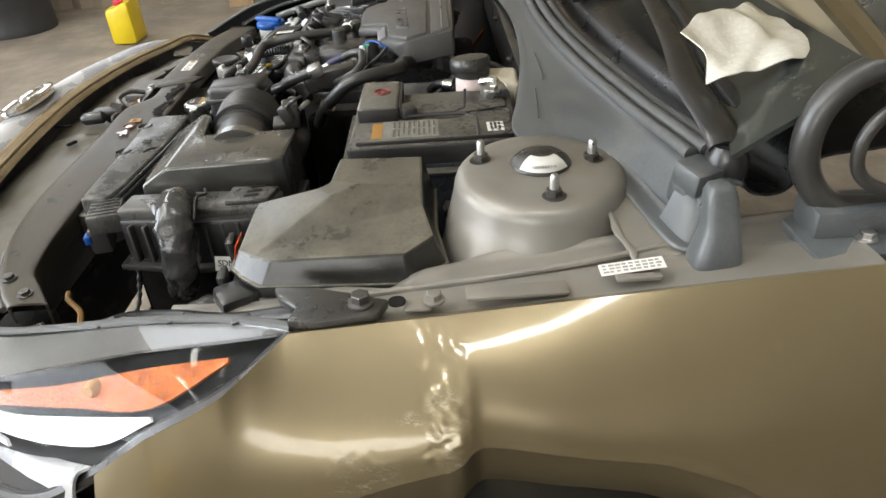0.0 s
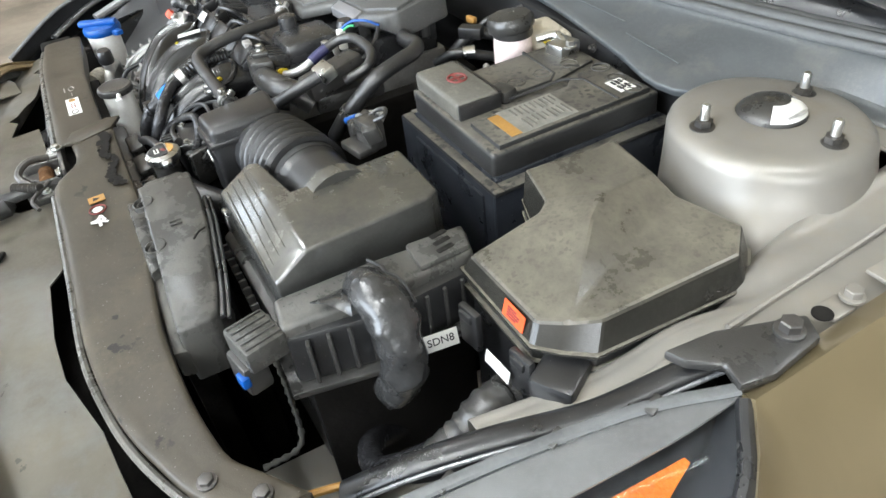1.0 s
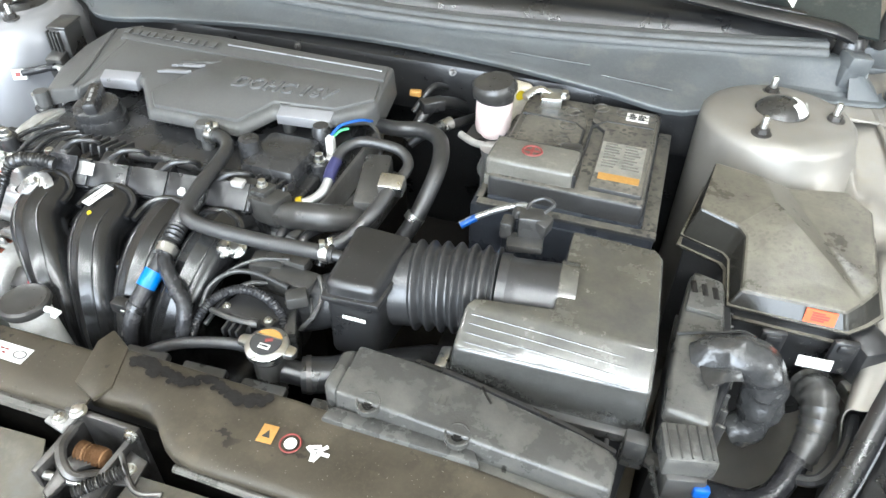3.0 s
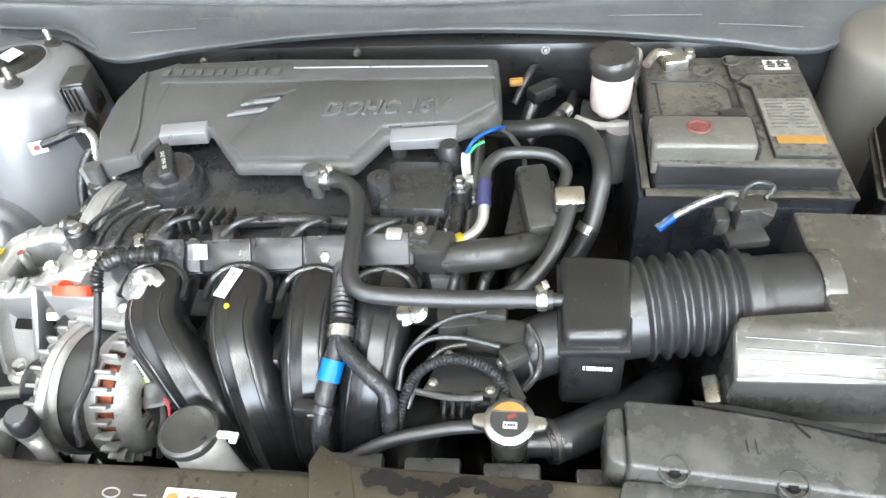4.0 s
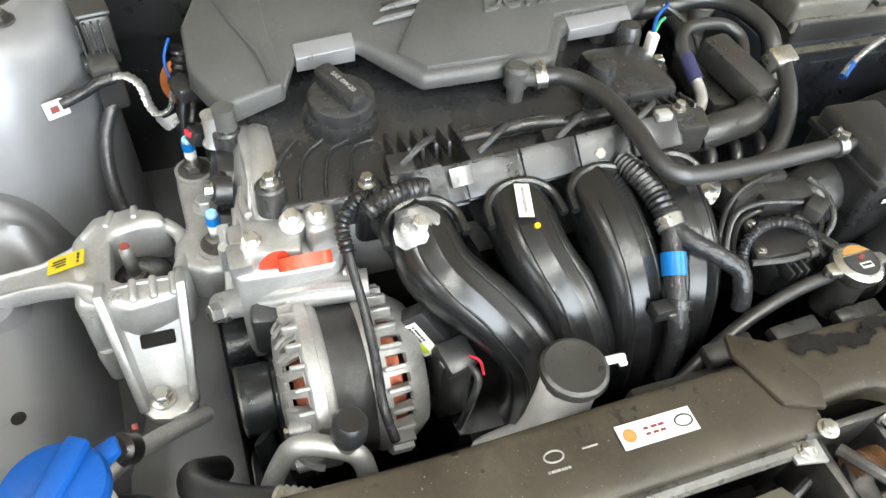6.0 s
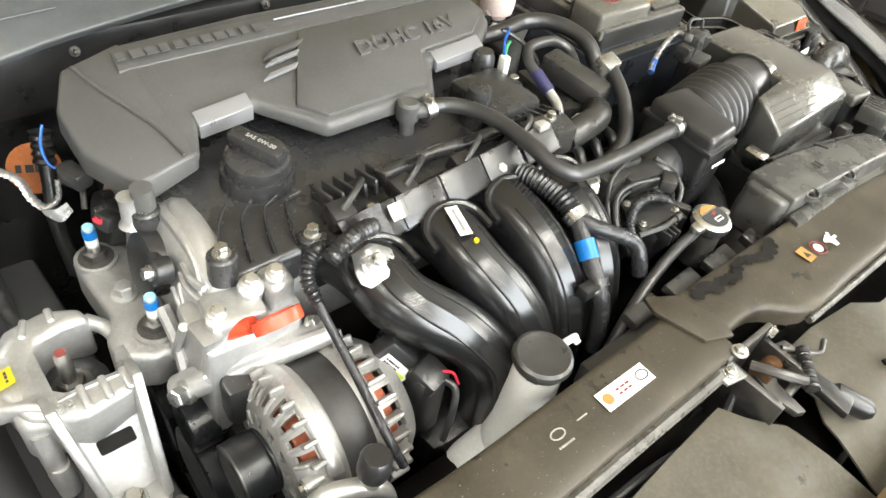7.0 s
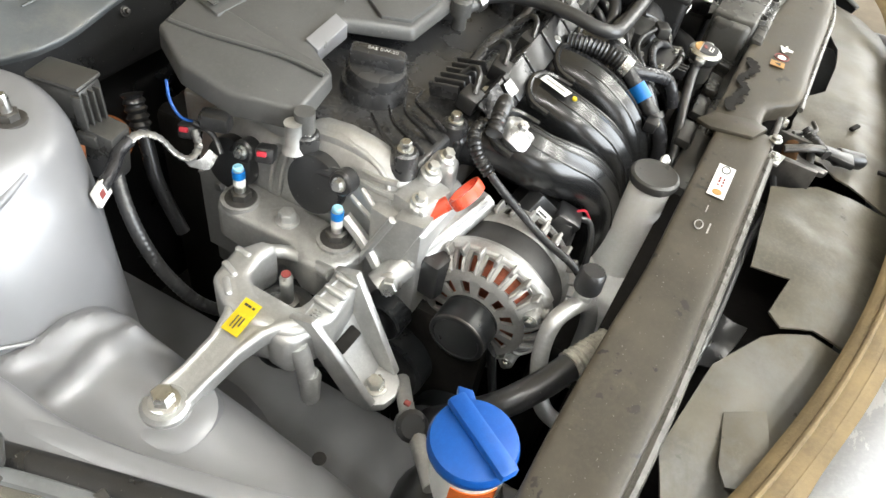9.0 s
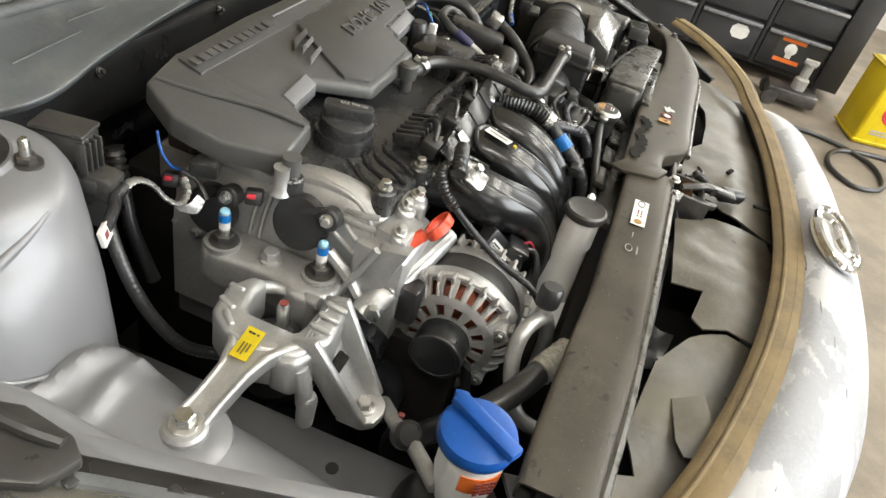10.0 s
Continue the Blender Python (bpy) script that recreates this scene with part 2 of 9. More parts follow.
M_DRL = mat("white_light_guide", (0.88, 0.9, 0.92), 0.2, bump=0.0, var=0.03)
M_LAMPTOP = mat("lamp_top_band", (0.11, 0.11, 0.107), 0.2, bump=0.1, bs=500, var=0.12)
M_LAMPIN = mat("lamp_housing", (0.025, 0.026, 0.028), 0.7, 0.0, bump=0.1, bs=200, spec=0.15, var=0.3)
M_CLOTH = mat("paper_cloth", (0.76, 0.74, 0.66), 0.8, bump=0.4, bs=60, var=0.06)
M_FLOOR = mat("workshop_concrete", (0.2, 0.168, 0.128), 0.75, bump=0.35, bs=70, var=0.35, vs=3.0, dust=((0.29, 0.25, 0.2), 0.4, 6))
M_WALL = mat("workshop_wall", (0.55, 0.52, 0.47), 0.8, bump=0.2, bs=40, var=0.15, vs=1.5)
M_GATE = mat("corrugated_gate", (0.3, 0.25, 0.19), 0.55, 0.2, bump=0.1, bs=60, var=0.25, vs=2.0)
M_CEIL = mat("workshop_ceiling", (0.55, 0.54, 0.5), 0.85, bump=0.1, bs=40, var=0.1, vs=1.5)
M_CHEST = mat("tool_chest_paint", (0.03, 0.03, 0.032), 0.45, bump=0.05, bs=200, var=0.3, vs=5)
M_CAN = mat("yellow_can_paint", (0.62, 0.46, 0.01), 0.35, bump=0.05, bs=100, var=0.12, vs=8)
# Grimy black parts; the same near-black paints shade into holes, slots and recesses.
M_DARK = mat("grimy_black_and_hole_shade", (0.012, 0.011, 0.01), 0.75, 0.0, bump=0.4, bs=120, var=0.4, vs=20, spec=0.12)
M_HOODPAD = mat("hood_inner_paint", (0.38, 0.32, 0.21), 0.45, 0.3, bump=0.1, bs=200, var=0.15, vs=4)
M_WOOD = mat("weathered_board", (0.3, 0.2, 0.11), 0.7, bump=0.3, bs=120, var=0.3, vs=6, stretch=(1, 8, 8))


def sanded(m):
    """Adds hard-edged white filler patches and dark scratches to a paint."""
    nt = m.node_tree
    p = nt.nodes["Principled BSDF"]
    src = p.inputs["Base Color"].links[0].from_socket
    patch = noise_tex(nt, 4.2, 6.0, 0.62, (1, 1.6, 1))
    col = mixc(nt, ramp(nt, patch.outputs["Fac"], 0.50, 0.52), src, (0.47, 0.47, 0.47))
    rub = noise_tex(nt, 14.0, 7.0, 0.7, (1, 2.5, 1))
    col = mixc(nt, ramp(nt, rub.outputs["Fac"], 0.60, 0.62), col, (0.42, 0.42, 0.43))
    cut = noise_tex(nt, 30.0, 3.0, 0.5, (0.5, 5, 5))
    col = mixc(nt, ramp(nt, cut.outputs["Fac"], 0.70, 0.72), col, (0.12, 0.12, 0.12))
    nt.links.new(col, p.inputs["Base Color"])
    return m


sanded(M_PRIMER)


def stained(m, colour, scale, low):
    """Adds small hard-edged dark stains to a plastic."""
    nt = m.node_tree
    p = nt.nodes["Principled BSDF"]
    src = p.inputs["Base Color"].links[0].from_socket
    spot = noise_tex(nt, scale, 4.0, 0.6)
    rub = noise_tex(nt, scale * 0.25, 3.0, 0.5)
    mul = nt.nodes.new("ShaderNodeMath")
    mul.operation = "MULTIPLY"
    nt.links.new(ramp(nt, spot.outputs["Fac"], low, low + 0.025), mul.inputs[0])
    nt.links.new(ramp(nt, rub.outputs["Fac"], 0.4, 0.55), mul.inputs[1])
    nt.links.new(mixc(nt, mul.outputs[0], src, colour), p.inputs["Base Color"])


stained(M_SUPPORT, (0.012, 0.011, 0.009), 42.0, 0.62)
stained(M_GUARD, (0.05, 0.046, 0.036), 30.0, 0.66)
stained(M_DUCT, (0.012, 0.011, 0.009), 36.0, 0.66)


def glow(name, colour, strength):
    m, nt, p = nodes_of(name)
    p.inputs["Emission Color"].default_value = rgb(colour)
    p.inputs["Emission Strength"].default_value = strength
    return m


M_TUBE = glow("tube_glow", (1.0, 0.97, 0.9), 108.0)


# ---- shapes ----
def V(*a):
    return Vector(a)


def thing(name, base, label, category, group="", kind=""):
    e = new(name)
    e.location = base
    e.empty_display_size = 0.02
    return tagged(e, label, category, group, kind)


def origin_of(ob):
    o = Vector((0, 0, 0))
    while ob:
        o = o + ob.location
        ob = ob.parent
    return o


def finish(name, bm, material, base, smooth=38):
    bmesh.ops.recalc_face_normals(bm, faces=bm.faces)
    me = bpy.data.meshes.new(name)
    bmesh.ops.translate(bm, vec=-Vector(base), verts=bm.verts)
    bm.to_mesh(me)
    bm.free()
    me.polygons.foreach_set("use_smooth", [True] * len(me.polygons))
    me.set_sharp_from_angle(angle=radians(smooth))
    me.materials.append(material)
    return me


def part(name, bm, material, parent, label="", smooth=38):
    ob = new(name, finish(name, bm, material, origin_of(parent), smooth))
    ob.parent = parent
    return tagged(ob, label)


def solid(name, bm, material, base, label="", category="", group="", kind="", smooth=38):
    ob = new(name, finish(name, bm, material, base, smooth))
    ob.location = base
    return tagged(ob, label, category, group, kind)


def bevelled(bm, w, seg=2, angle=25):
    if w > 0:
        bm.normal_update()
        es = [e for e in bm.edges if len(e.link_faces) == 2 and e.calc_face_angle(0) > radians(angle)]
        bmesh.ops.bevel(bm, geom=es, offset=w, segments=seg, affect="EDGES", profile=0.5, clamp_overlap=True)
    return bm


def prism(pts, z0, z1, bev=0.003, seg=2, ztop=None, zbot=None, taper=0.0):
    """A plate or block over the outline pts; ztop(x, y) bends its top; taper draws the top in."""
    bm = bmesh.new()
    n = len(pts)
    cx, cy = sum(p[0] for p in pts) / n, sum(p[1] for p in pts) / n
    low = [bm.verts.new((x, y, zbot(x, y) if zbot else z0)) for x, y in pts]
    top = []
    for x, y in pts:
        d = math.hypot(x - cx, y - cy) or 1
        tx, ty = x - (x - cx) / d * taper, y - (y - cy) / d * taper
        top.append(bm.verts.new((tx, ty, ztop(tx, ty) if ztop else z1)))
    bm.faces.new(top)
    bm.faces.new(low[::-1])
    for i in range(n):
        j = (i + 1) % n
        bm.faces.new((low[i], low[j], top[j], top[i]))
    return bevelled(bm, bev, seg)


def move(bm, m):
    bmesh.ops.transform(bm, matrix=m, verts=bm.verts)
    return bm


def add(a, b):
    """Joins b into a."""
    me = bpy.data.meshes.new("join")
    b.to_mesh(me)
    b.free()
    a.from_mesh(me)
    bpy.data.meshes.remove(me)
    return a


def box(c, s, bev=0.002, rot=(0, 0, 0), seg=2):
    x, y, z = s[0] / 2, s[1] / 2, s[2] / 2
    bm = prism([(-x, -y), (x, -y), (x, y), (-x, y)], -z, z, bev, seg)
    return move(bm, pose(*c, *rot))


def spline(pts, n=8):
    """Points on a smooth curve through pts."""
    p = [Vector(a) for a in pts]
    p = [2 * p[0] - p[1]] + p + [2 * p[-1] - p[-2]]
    out = []
    for i in range(1, len(p) - 2):
        a, b, c, d = p[i - 1 : i + 3]
        for k in range(n):
            t = k / n
            out.append(0.5 * (2 * b + (c - a) * t + (2 * a - 5 * b + 4 * c - d) * t * t + (3 * b - a - 3 * c + d) * t**3))
    return out + [p[-2]]


def rings(bm, loops, cap=True, closed=True):
    vs = [[bm.verts.new(p) for p in loop] for loop in loops]
    n = len(vs[0])
    for a, b in zip(vs, vs[1:]):
        for i in range(n if closed else n - 1):
            j = (i + 1) % n
            bm.faces.new((a[i], a[j], b[j], b[i]))
    if cap and closed:
        bm.faces.new(vs[0][::-1])
        bm.faces.new(vs[-1])
    return bm


def tube(pts, r, n=12, steps=8, flat=1.0, ribs=None, cap=True):
    """A hose or wire along a smooth curve. r: radius, or a function of 0..1. ribs: (pitch, depth) of a corrugation."""
    path = spline(pts, steps) if steps else [Vector(p) for p in pts]
    if ribs:
        fine = [path[0]]
        for a, b in zip(path, path[1:]):
            k = max(1, int((b - a).length / (ribs[0] / 4)))
            fine += [a.lerp(b, i / k) for i in range(1, k + 1)]
        path = fine
    total, dist = 0.0, [0.0]
    for a, b in zip(path, path[1:]):
        total += (b - a).length
        dist.append(total)
    t0 = (path[1] - path[0]).normalized()
    side = t0.orthogonal().normalized()
    if abs(t0.z) < 0.9:
        side = t0.cross(V(0, 0, 1)).normalized()
    bm, loops = bmesh.new(), []
    for i, p in enumerate(path):
        t = (path[min(i + 1, len(path) - 1)] - path[max(i - 1, 0)]).normalized()
        side = (side - t * side.dot(t)).normalized()
        up = t.cross(side)
        rad = r(dist[i] / total) if callable(r) else r
        if ribs:
            rad += ribs[1] * math.cos(2 * math.pi * dist[i] / ribs[0])
        loops.append([p + side * rad * math.cos(a) + up * rad * flat * math.sin(a)
                      for a in (2 * math.pi * k / n for k in range(n))])
    return rings(bm, loops, cap)


def lathe(profile, base=(0, 0, 0), axis=(0, 0, 1), n=28, cap=True):
    """A turned shape: profile of (radius, height) from base along axis."""
    q = Vector(axis).normalized().to_track_quat("Z", "Y").to_matrix()
    bm = bmesh.new()
    loops = [[Vector(base) + q @ V(r * math.cos(a), r * math.sin(a), h) for a in (2 * math.pi * k / n for k in range(n))]
             for r, h in ((max(r, 1e-4), h) for r, h in profile)]
    return rings(bm, loops, cap)


def thicken(bm, thick):
    """Gives a sheet a second skin at the distance thick below it, joined along its edges."""
    bm.normal_update()
    faces = list(bm.faces)
    under = {v: bm.verts.new(v.co - v.normal * thick) for v in list(bm.verts)}
    rim = [(e.verts[0], e.verts[1], e.link_faces[0]) for e in bm.edges if len(e.link_faces) == 1]
    for f in faces:
        bm.faces.new([under[v] for v in reversed(f.verts)])
    for a, b, f in rim:
        loop = list(f.verts)
        if loop[(loop.index(a) + 1) % len(loop)] != b:
            a, b = b, a
        bm.faces.new((b, a, under[a], under[b]))
    return bm


def surface(rows, nu=6, nv=6, thick=0.0015, bend=None):
    """A smooth sheet through rows of points (all rows of one length); bend(p) may move each point."""
    fine = [spline(r, nu) for r in rows]
    cols = [spline([fine[i][j] for i in range(len(fine))], nv) for j in range(len(fine[0]))]
    bm = bmesh.new()
    vs = [[bm.verts.new(bend(p) if bend else p) for p in col] for col in cols]
    for a, b in zip(vs, vs[1:]):
        for i in range(len(a) - 1):
            bm.faces.new((a[i], a[i + 1], b[i + 1], b[i]))
    bmesh.ops.recalc_face_normals(bm, faces=bm.faces)
    if thick:
        thicken(bm, thick)
    return bm


def lettering(body, size, m, extrude=0.0006, align="CENTER", shear=0.0, bold=0.0):
    data = bpy.data.curves.new("lettering", "FONT")
    data.body, data.size, data.extrude, data.align_x, data.align_y = body, size, extrude, align, "CENTER"
    data.shear, data.offset = shear, bold
    ob = new("lettering", data)
    me = bpy.data.meshes.new_from_object(ob.evaluated_get(bpy.context.evaluated_depsgraph_get()))
    bpy.data.objects.remove(ob)
    bpy.data.curves.remove(data)
    bm = bmesh.new()
    bm.from_mesh(me)
    bpy.data.meshes.remove(me)
    return move(bm, m)


def frame_at(c, xdir, normal):
    """The pose whose x runs along xdir and whose z along normal."""
    z = Vector(normal).normalized()
    x = Vector(xdir)
    x = (x - z * x.dot(z)).normalized()
    y = z.cross(x)
    m = Matrix((x, y, z)).transposed().to_4x4()
    m.translation = Vector(c)
    return m


def slab(m, w, h, t=0.0006, bev=0.0, corner=0.0):
    """A thin plate (label, sticker) on the plane of pose m."""
    pts = [(-w / 2, -h / 2), (w / 2, -h / 2), (w / 2, h / 2), (-w / 2, h / 2)]
    if corner:
        c = corner
        pts = [(-w / 2 + c, -h / 2), (w / 2 - c, -h / 2), (w / 2, -h / 2 + c), (w / 2, h / 2 - c), (w / 2 - c, h / 2),
               (-w / 2 + c, h / 2), (-w / 2, h / 2 - c), (-w / 2, -h / 2 + c)]
    return move(prism(pts, 0, t, bev), m)


def bars(m, w, h, rows, cols=1, fill=0.55, t=0.0009, seed=1):
    """Plain bars in place of writing that cannot be read."""
    rnd = random.Random(seed)
    bm = bmesh.new()
    for i in range(rows):
        y = h * (0.5 - (i + 0.5) / rows)
        for j in range(cols):
            x0 = w * (-0.5 + (j + 0.08) / cols)
            x1 = x0 + w / cols * rnd.uniform(0.55, 0.9)
            add(bm, prism([(x0, y - h / rows * fill / 2), (x1, y - h / rows * fill / 2), (x1, y + h / rows * fill / 2), (x0, y + h / rows * fill / 2)], 0, t, 0))
    return move(bm, m)


def hexa(r, h, base, axis=(0, 0, 1), flange=1.35, fh=0.25):
    """A hexagon bolt head on a washer face."""
    bm = lathe([(r * flange, 0), (r * flange, h * fh), (r * 1.05, h * fh * 1.3)], base, axis, 20)
    add(bm, lathe([(r, h * fh), (r, h * 0.92), (r * 0.86, h)], base, axis, 6))
    return bm


def bolt(parent, base, axis=(0, 0, 1), r=0.0065, h=0.009, material=None):
    return part("bolt", hexa(r, h, base, axis), material or M_STEEL, parent)


def stud(parent, base, axis, r, h, material, tip=None, name="stud"):
    """A threaded stud with a dark flange nut; tip: the paint of its end, over a pale shank."""
    ob = part(name, lathe([(r, 0), (r, h * 0.9), (r * 0.7, h)], base, axis, 14), material, parent)
    part("nut", hexa(r * 1.9, r * 2.2, base, axis, 1.5), M_DARKSTEEL, ob)
    if tip:
        a = Vector(axis).normalized()
        part("shank", lathe([(r * 1.04, 0), (r * 1.04, h * 0.3)], Vector(base) + a * h * 0.45, axis, 14), M_LABEL, ob, "pale shank")
        part("band", lathe([(r * 1.12, 0), (r * 1.12, h * 0.2), (r, h * 0.21)], Vector(base) + a * h * 0.68, axis, 14), tip, ob, "painted band")
        part("end", lathe([(r * 0.95, 0), (r * 0.9, h * 0.1), (r * 0.6, h * 0.14)], Vector(base) + a * h * 0.88, axis, 14), M_CYANP, ob, "pale blue end")
    return ob


# ---- workshop ----
def plain(name, c, s, material, label, bev=0.0):
    return solid(name, box((0, 0, 0), s, bev), material, (0, 0, 0), label, name.split("_")[0], kind="structure")


def room():
    def put(name, c, s, material, label, cat):
        solid(name, box(c, s, 0.0), material, c, label, cat, kind="structure")
    put("floor", (0, 0.5, -0.1), (16, 14, 0.2), M_FLOOR, "dusty worn brown-grey concrete workshop floor", "floor")
    for n, c, d in (("wall_east_low", (5.1, 0.5, 0.75), (0.2, 14, 1.5)), ("wall_east_top", (5.1, 0.5, 3.3), (0.2, 14, 1.0)), ("wall_east_front", (5.1, -4.825, 2.15), (0.2, 3.35, 1.3)), ("wall_east_back", (5.1, 3.525, 2.15), (0.2, 7.95, 1.3))):
        put(n, c, d, M_WALL, "dull beige painted workshop wall behind the tool chest", "wall")
    put("wall_north", (0, 6.6, 1.9), (16, 0.2, 3.8), M_WALL, "dull beige painted workshop wall", "wall")
    put("wall_south_west", (-4.65, -4.7, 1.9), (6.1, 0.2, 3.8), M_WALL, "dull beige workshop wall beside the gate", "wall")
    put("wall_south_east", (4.15, -4.7, 1.9), (2.9, 0.2, 3.8), M_WALL, "dull beige workshop wall beside the gate", "wall")
    put("wall_south_top", (0.55, -4.7, 3.6), (4.3, 0.2, 0.4), M_WALL, "lintel of workshop wall over the open gate", "wall")
    put("ceiling", (0, 0.5, 3.9), (16, 14, 0.2), M_CEIL, "plain pale workshop ceiling", "ceiling")
    # corrugated sheet wall
    bm = bmesh.new()
    loops = []
    for i in range(281):
        y = -4.6 + i * 0.04
        x = -4.3 + 0.02 * math.cos(math.pi * i / 2)
        loops.append([V(x, y, 0.0), V(x, y, 3.8), V(x - 0.08, y, 3.8), V(x - 0.08, y, 0.0)])
    rings(bm, loops)
    solid("wall_west", bm, M_GATE, (-5, 0.5, 0), "brown corrugated sheet-metal workshop wall", "wall", kind="structure")


room()


def tube_lamp(x, y, turn, long=2.4):
    lamp = thing("ceiling_light", (x, y, 3.8), "long white tube light fitting on the ceiling", "ceiling light", "ceiling tube lights")
    part("housing", box((x, y, 3.77), (0.16, long, 0.06), 0.008, (0, 0, turn)), M_LABEL, lamp)
    for s in (-0.04, 0.04):
        dx, dy = s * math.cos(radians(turn)), s * math.sin(radians(turn))
        part("tube", box((x + dx, y + dy, 3.725), (0.035, long - 0.1, 0.03), 0.01, (0, 0, turn)), M_TUBE, lamp, "glowing white tube")


tube_lamp(1.3, 0.55, 0, 1.3)
tube_lamp(1.3, 3.0, 0, 1.3)
tube_lamp(-2.2, 0.3, 0)
tube_lamp(0.9, -1.5, 90)
tube_lamp(-1.3, -2.4, 90)
tube_lamp(1.6, -3.0, 90)


def east_window():
    """An assumed wide window, out of view, high in the wall behind the tool chest."""
    t = thing("window_1", (5.1, -1.8, 1.5), "assumed wide grey-framed window high in the workshop wall, out of view", "window", kind="structure")
    for y in (-3.12, -1.8, -0.48):
        part("window_frame", box((5.06, y, 2.15), (0.06, 0.05, 1.3), 0.004), M_SATIN, t)
    for z in (1.52, 2.78):
        part("window_frame", box((5.06, -1.8, z), (0.06, 2.6, 0.05), 0.004), M_SATIN, t)
    for y in (-2.46, -1.14):
        pane = part("pane", box((5.075, y, 2.15), (0.006, 1.25, 1.2), 0.0), M_GLASS, t)
        pane.visible_shadow = False


east_window()


def unseen_west_window():
    """An unseen wide window, added on the closed sheet-metal wall for the west lamp."""
    t = thing("window_2", (-4.3, -1.9, 1.3), "unseen wide grey-framed window added on the sheet-metal wall", "window", kind="structure")
    for y in (-3.12, -1.9, -0.68):
        part("window_frame", box((-4.24, y, 1.95), (0.06, 0.05, 1.4), 0.004), M_SATIN, t)
    for z in (1.27, 2.63):
        part("window_frame", box((-4.24, -1.9, z), (0.06, 2.5, 0.05), 0.004), M_SATIN, t)
    for y in (-2.51, -1.29):
        part("pane", box((-4.26, y, 1.95), (0.006, 1.16, 1.3), 0.0), M_GLASS, t)


unseen_west_window()


def tool_chest():
    X, Y0, Y1, H = 2.95, -0.95, 1.0, 1.15
    t = thing("tool_chest", (X + 0.3, 0.0, 0), "black steel tool chest with drawers and pale trim strips", "tool chest")
    part("body", box((X + 0.33, (Y0 + Y1) / 2, 0.06 + H / 2), (0.6, Y1 - Y0, H), 0.01), M_CHEST, t)
    for cx in (X + 0.1, X + 0.55):
        for cy in (Y0 + 0.1, Y1 - 0.1):
            part("wheel", lathe([(0.03, -0.02), (0.035, -0.015), (0.035, 0.015), (0.03, 0.02)], (cx, cy, 0.034), (0, 1, 0), 20), M_RUBBER, t)
    y = -0.82
    while y < 0.9:
        for z0, z1 in ((0.09, 0.275), (0.29, 0.44), (0.455, 0.61), (0.625, 0.78), (0.795, 0.95)):
            d = part("drawer", box((X + 0.02, y + 0.16, (z0 + z1) / 2), (0.05, 0.315, z1 - z0 - 0.006), 0.005), M_CHEST, t)
            part("handle", box((X - 0.014, y + 0.16, z1 - 0.012), (0.022, 0.31, 0.018), 0.005), M_SATIN, d, "pale aluminium grip strip")
        part("post", box((X + 0.004, y + 0.332, 0.6), (0.012, 0.02, 1.05), 0.003), M_CHEST, t)
        y += 0.345
    part("post", box((X - 0.006, -0.885, 0.6), (0.03, 0.12, 1.08), 0.006), M_CHEST, t)
    m = frame_at((X - 0.0065, -0.645, 0.19), (0, -1, 0), (-1, 0, 0))
    st = part("sticker", slab(m, 0.15, 0.13, 0.001), M_INK, t, "dark sticker with pale and red shapes")
    c = m.translation
    part("emblem", add(lathe([(0.03, 0.001), (0.03, 0.0025), (0.026, 0.003)], c + V(0, 0, 0.008), (-1, 0, 0), 20), box(c + V(-0.002, 0, -0.025), (0.002, 0.03, 0.026), 0.0)), M_LABEL, st, "pale rounded shape")
    part("band", add(slab(m @ pose(0, 0.05, 0.001), 0.12, 0.018), slab(m @ pose(0, -0.053, 0.001), 0.13, 0.02)), M_ORANGE, st, "red-orange bands")
    part("sticker", slab(m @ pose(0.125, -0.015, 0), 0.07, 0.02, 0.001), M_LABEL, t, "small white sticker")
    part("sticker", slab(m @ pose(-0.27, 0.015, 0), 0.09, 0.07, 0.001, corner=0.02), M_LABEL, t, "torn white sticker")
    j = thing("floor_jack", (X - 0.25, -0.72, 0), "small grey steel floor jack beside the tool chest", "jack")
    part("frame", box((X - 0.22, -0.70, 0.06), (0.14, 0.24, 0.06), 0.01), M_DARKSTEEL, j)
    part("post", lathe([(0.035, 0), (0.035, 0.09), (0.022, 0.1), (0.022, 0.16), (0.032, 0.165), (0.032, 0.175)], (X - 0.22, -0.72, 0.05), n=18), M_PRINT, j)
    for s in (-1, 1):
        part("wheel", lathe([(0.035, -0.015), (0.04, 0), (0.035, 0.015)], (X - 0.22 + 0.085 * s, -0.6, 0.04), (1, 0, 0), 18), M_DARKSTEEL, j)


tool_chest()


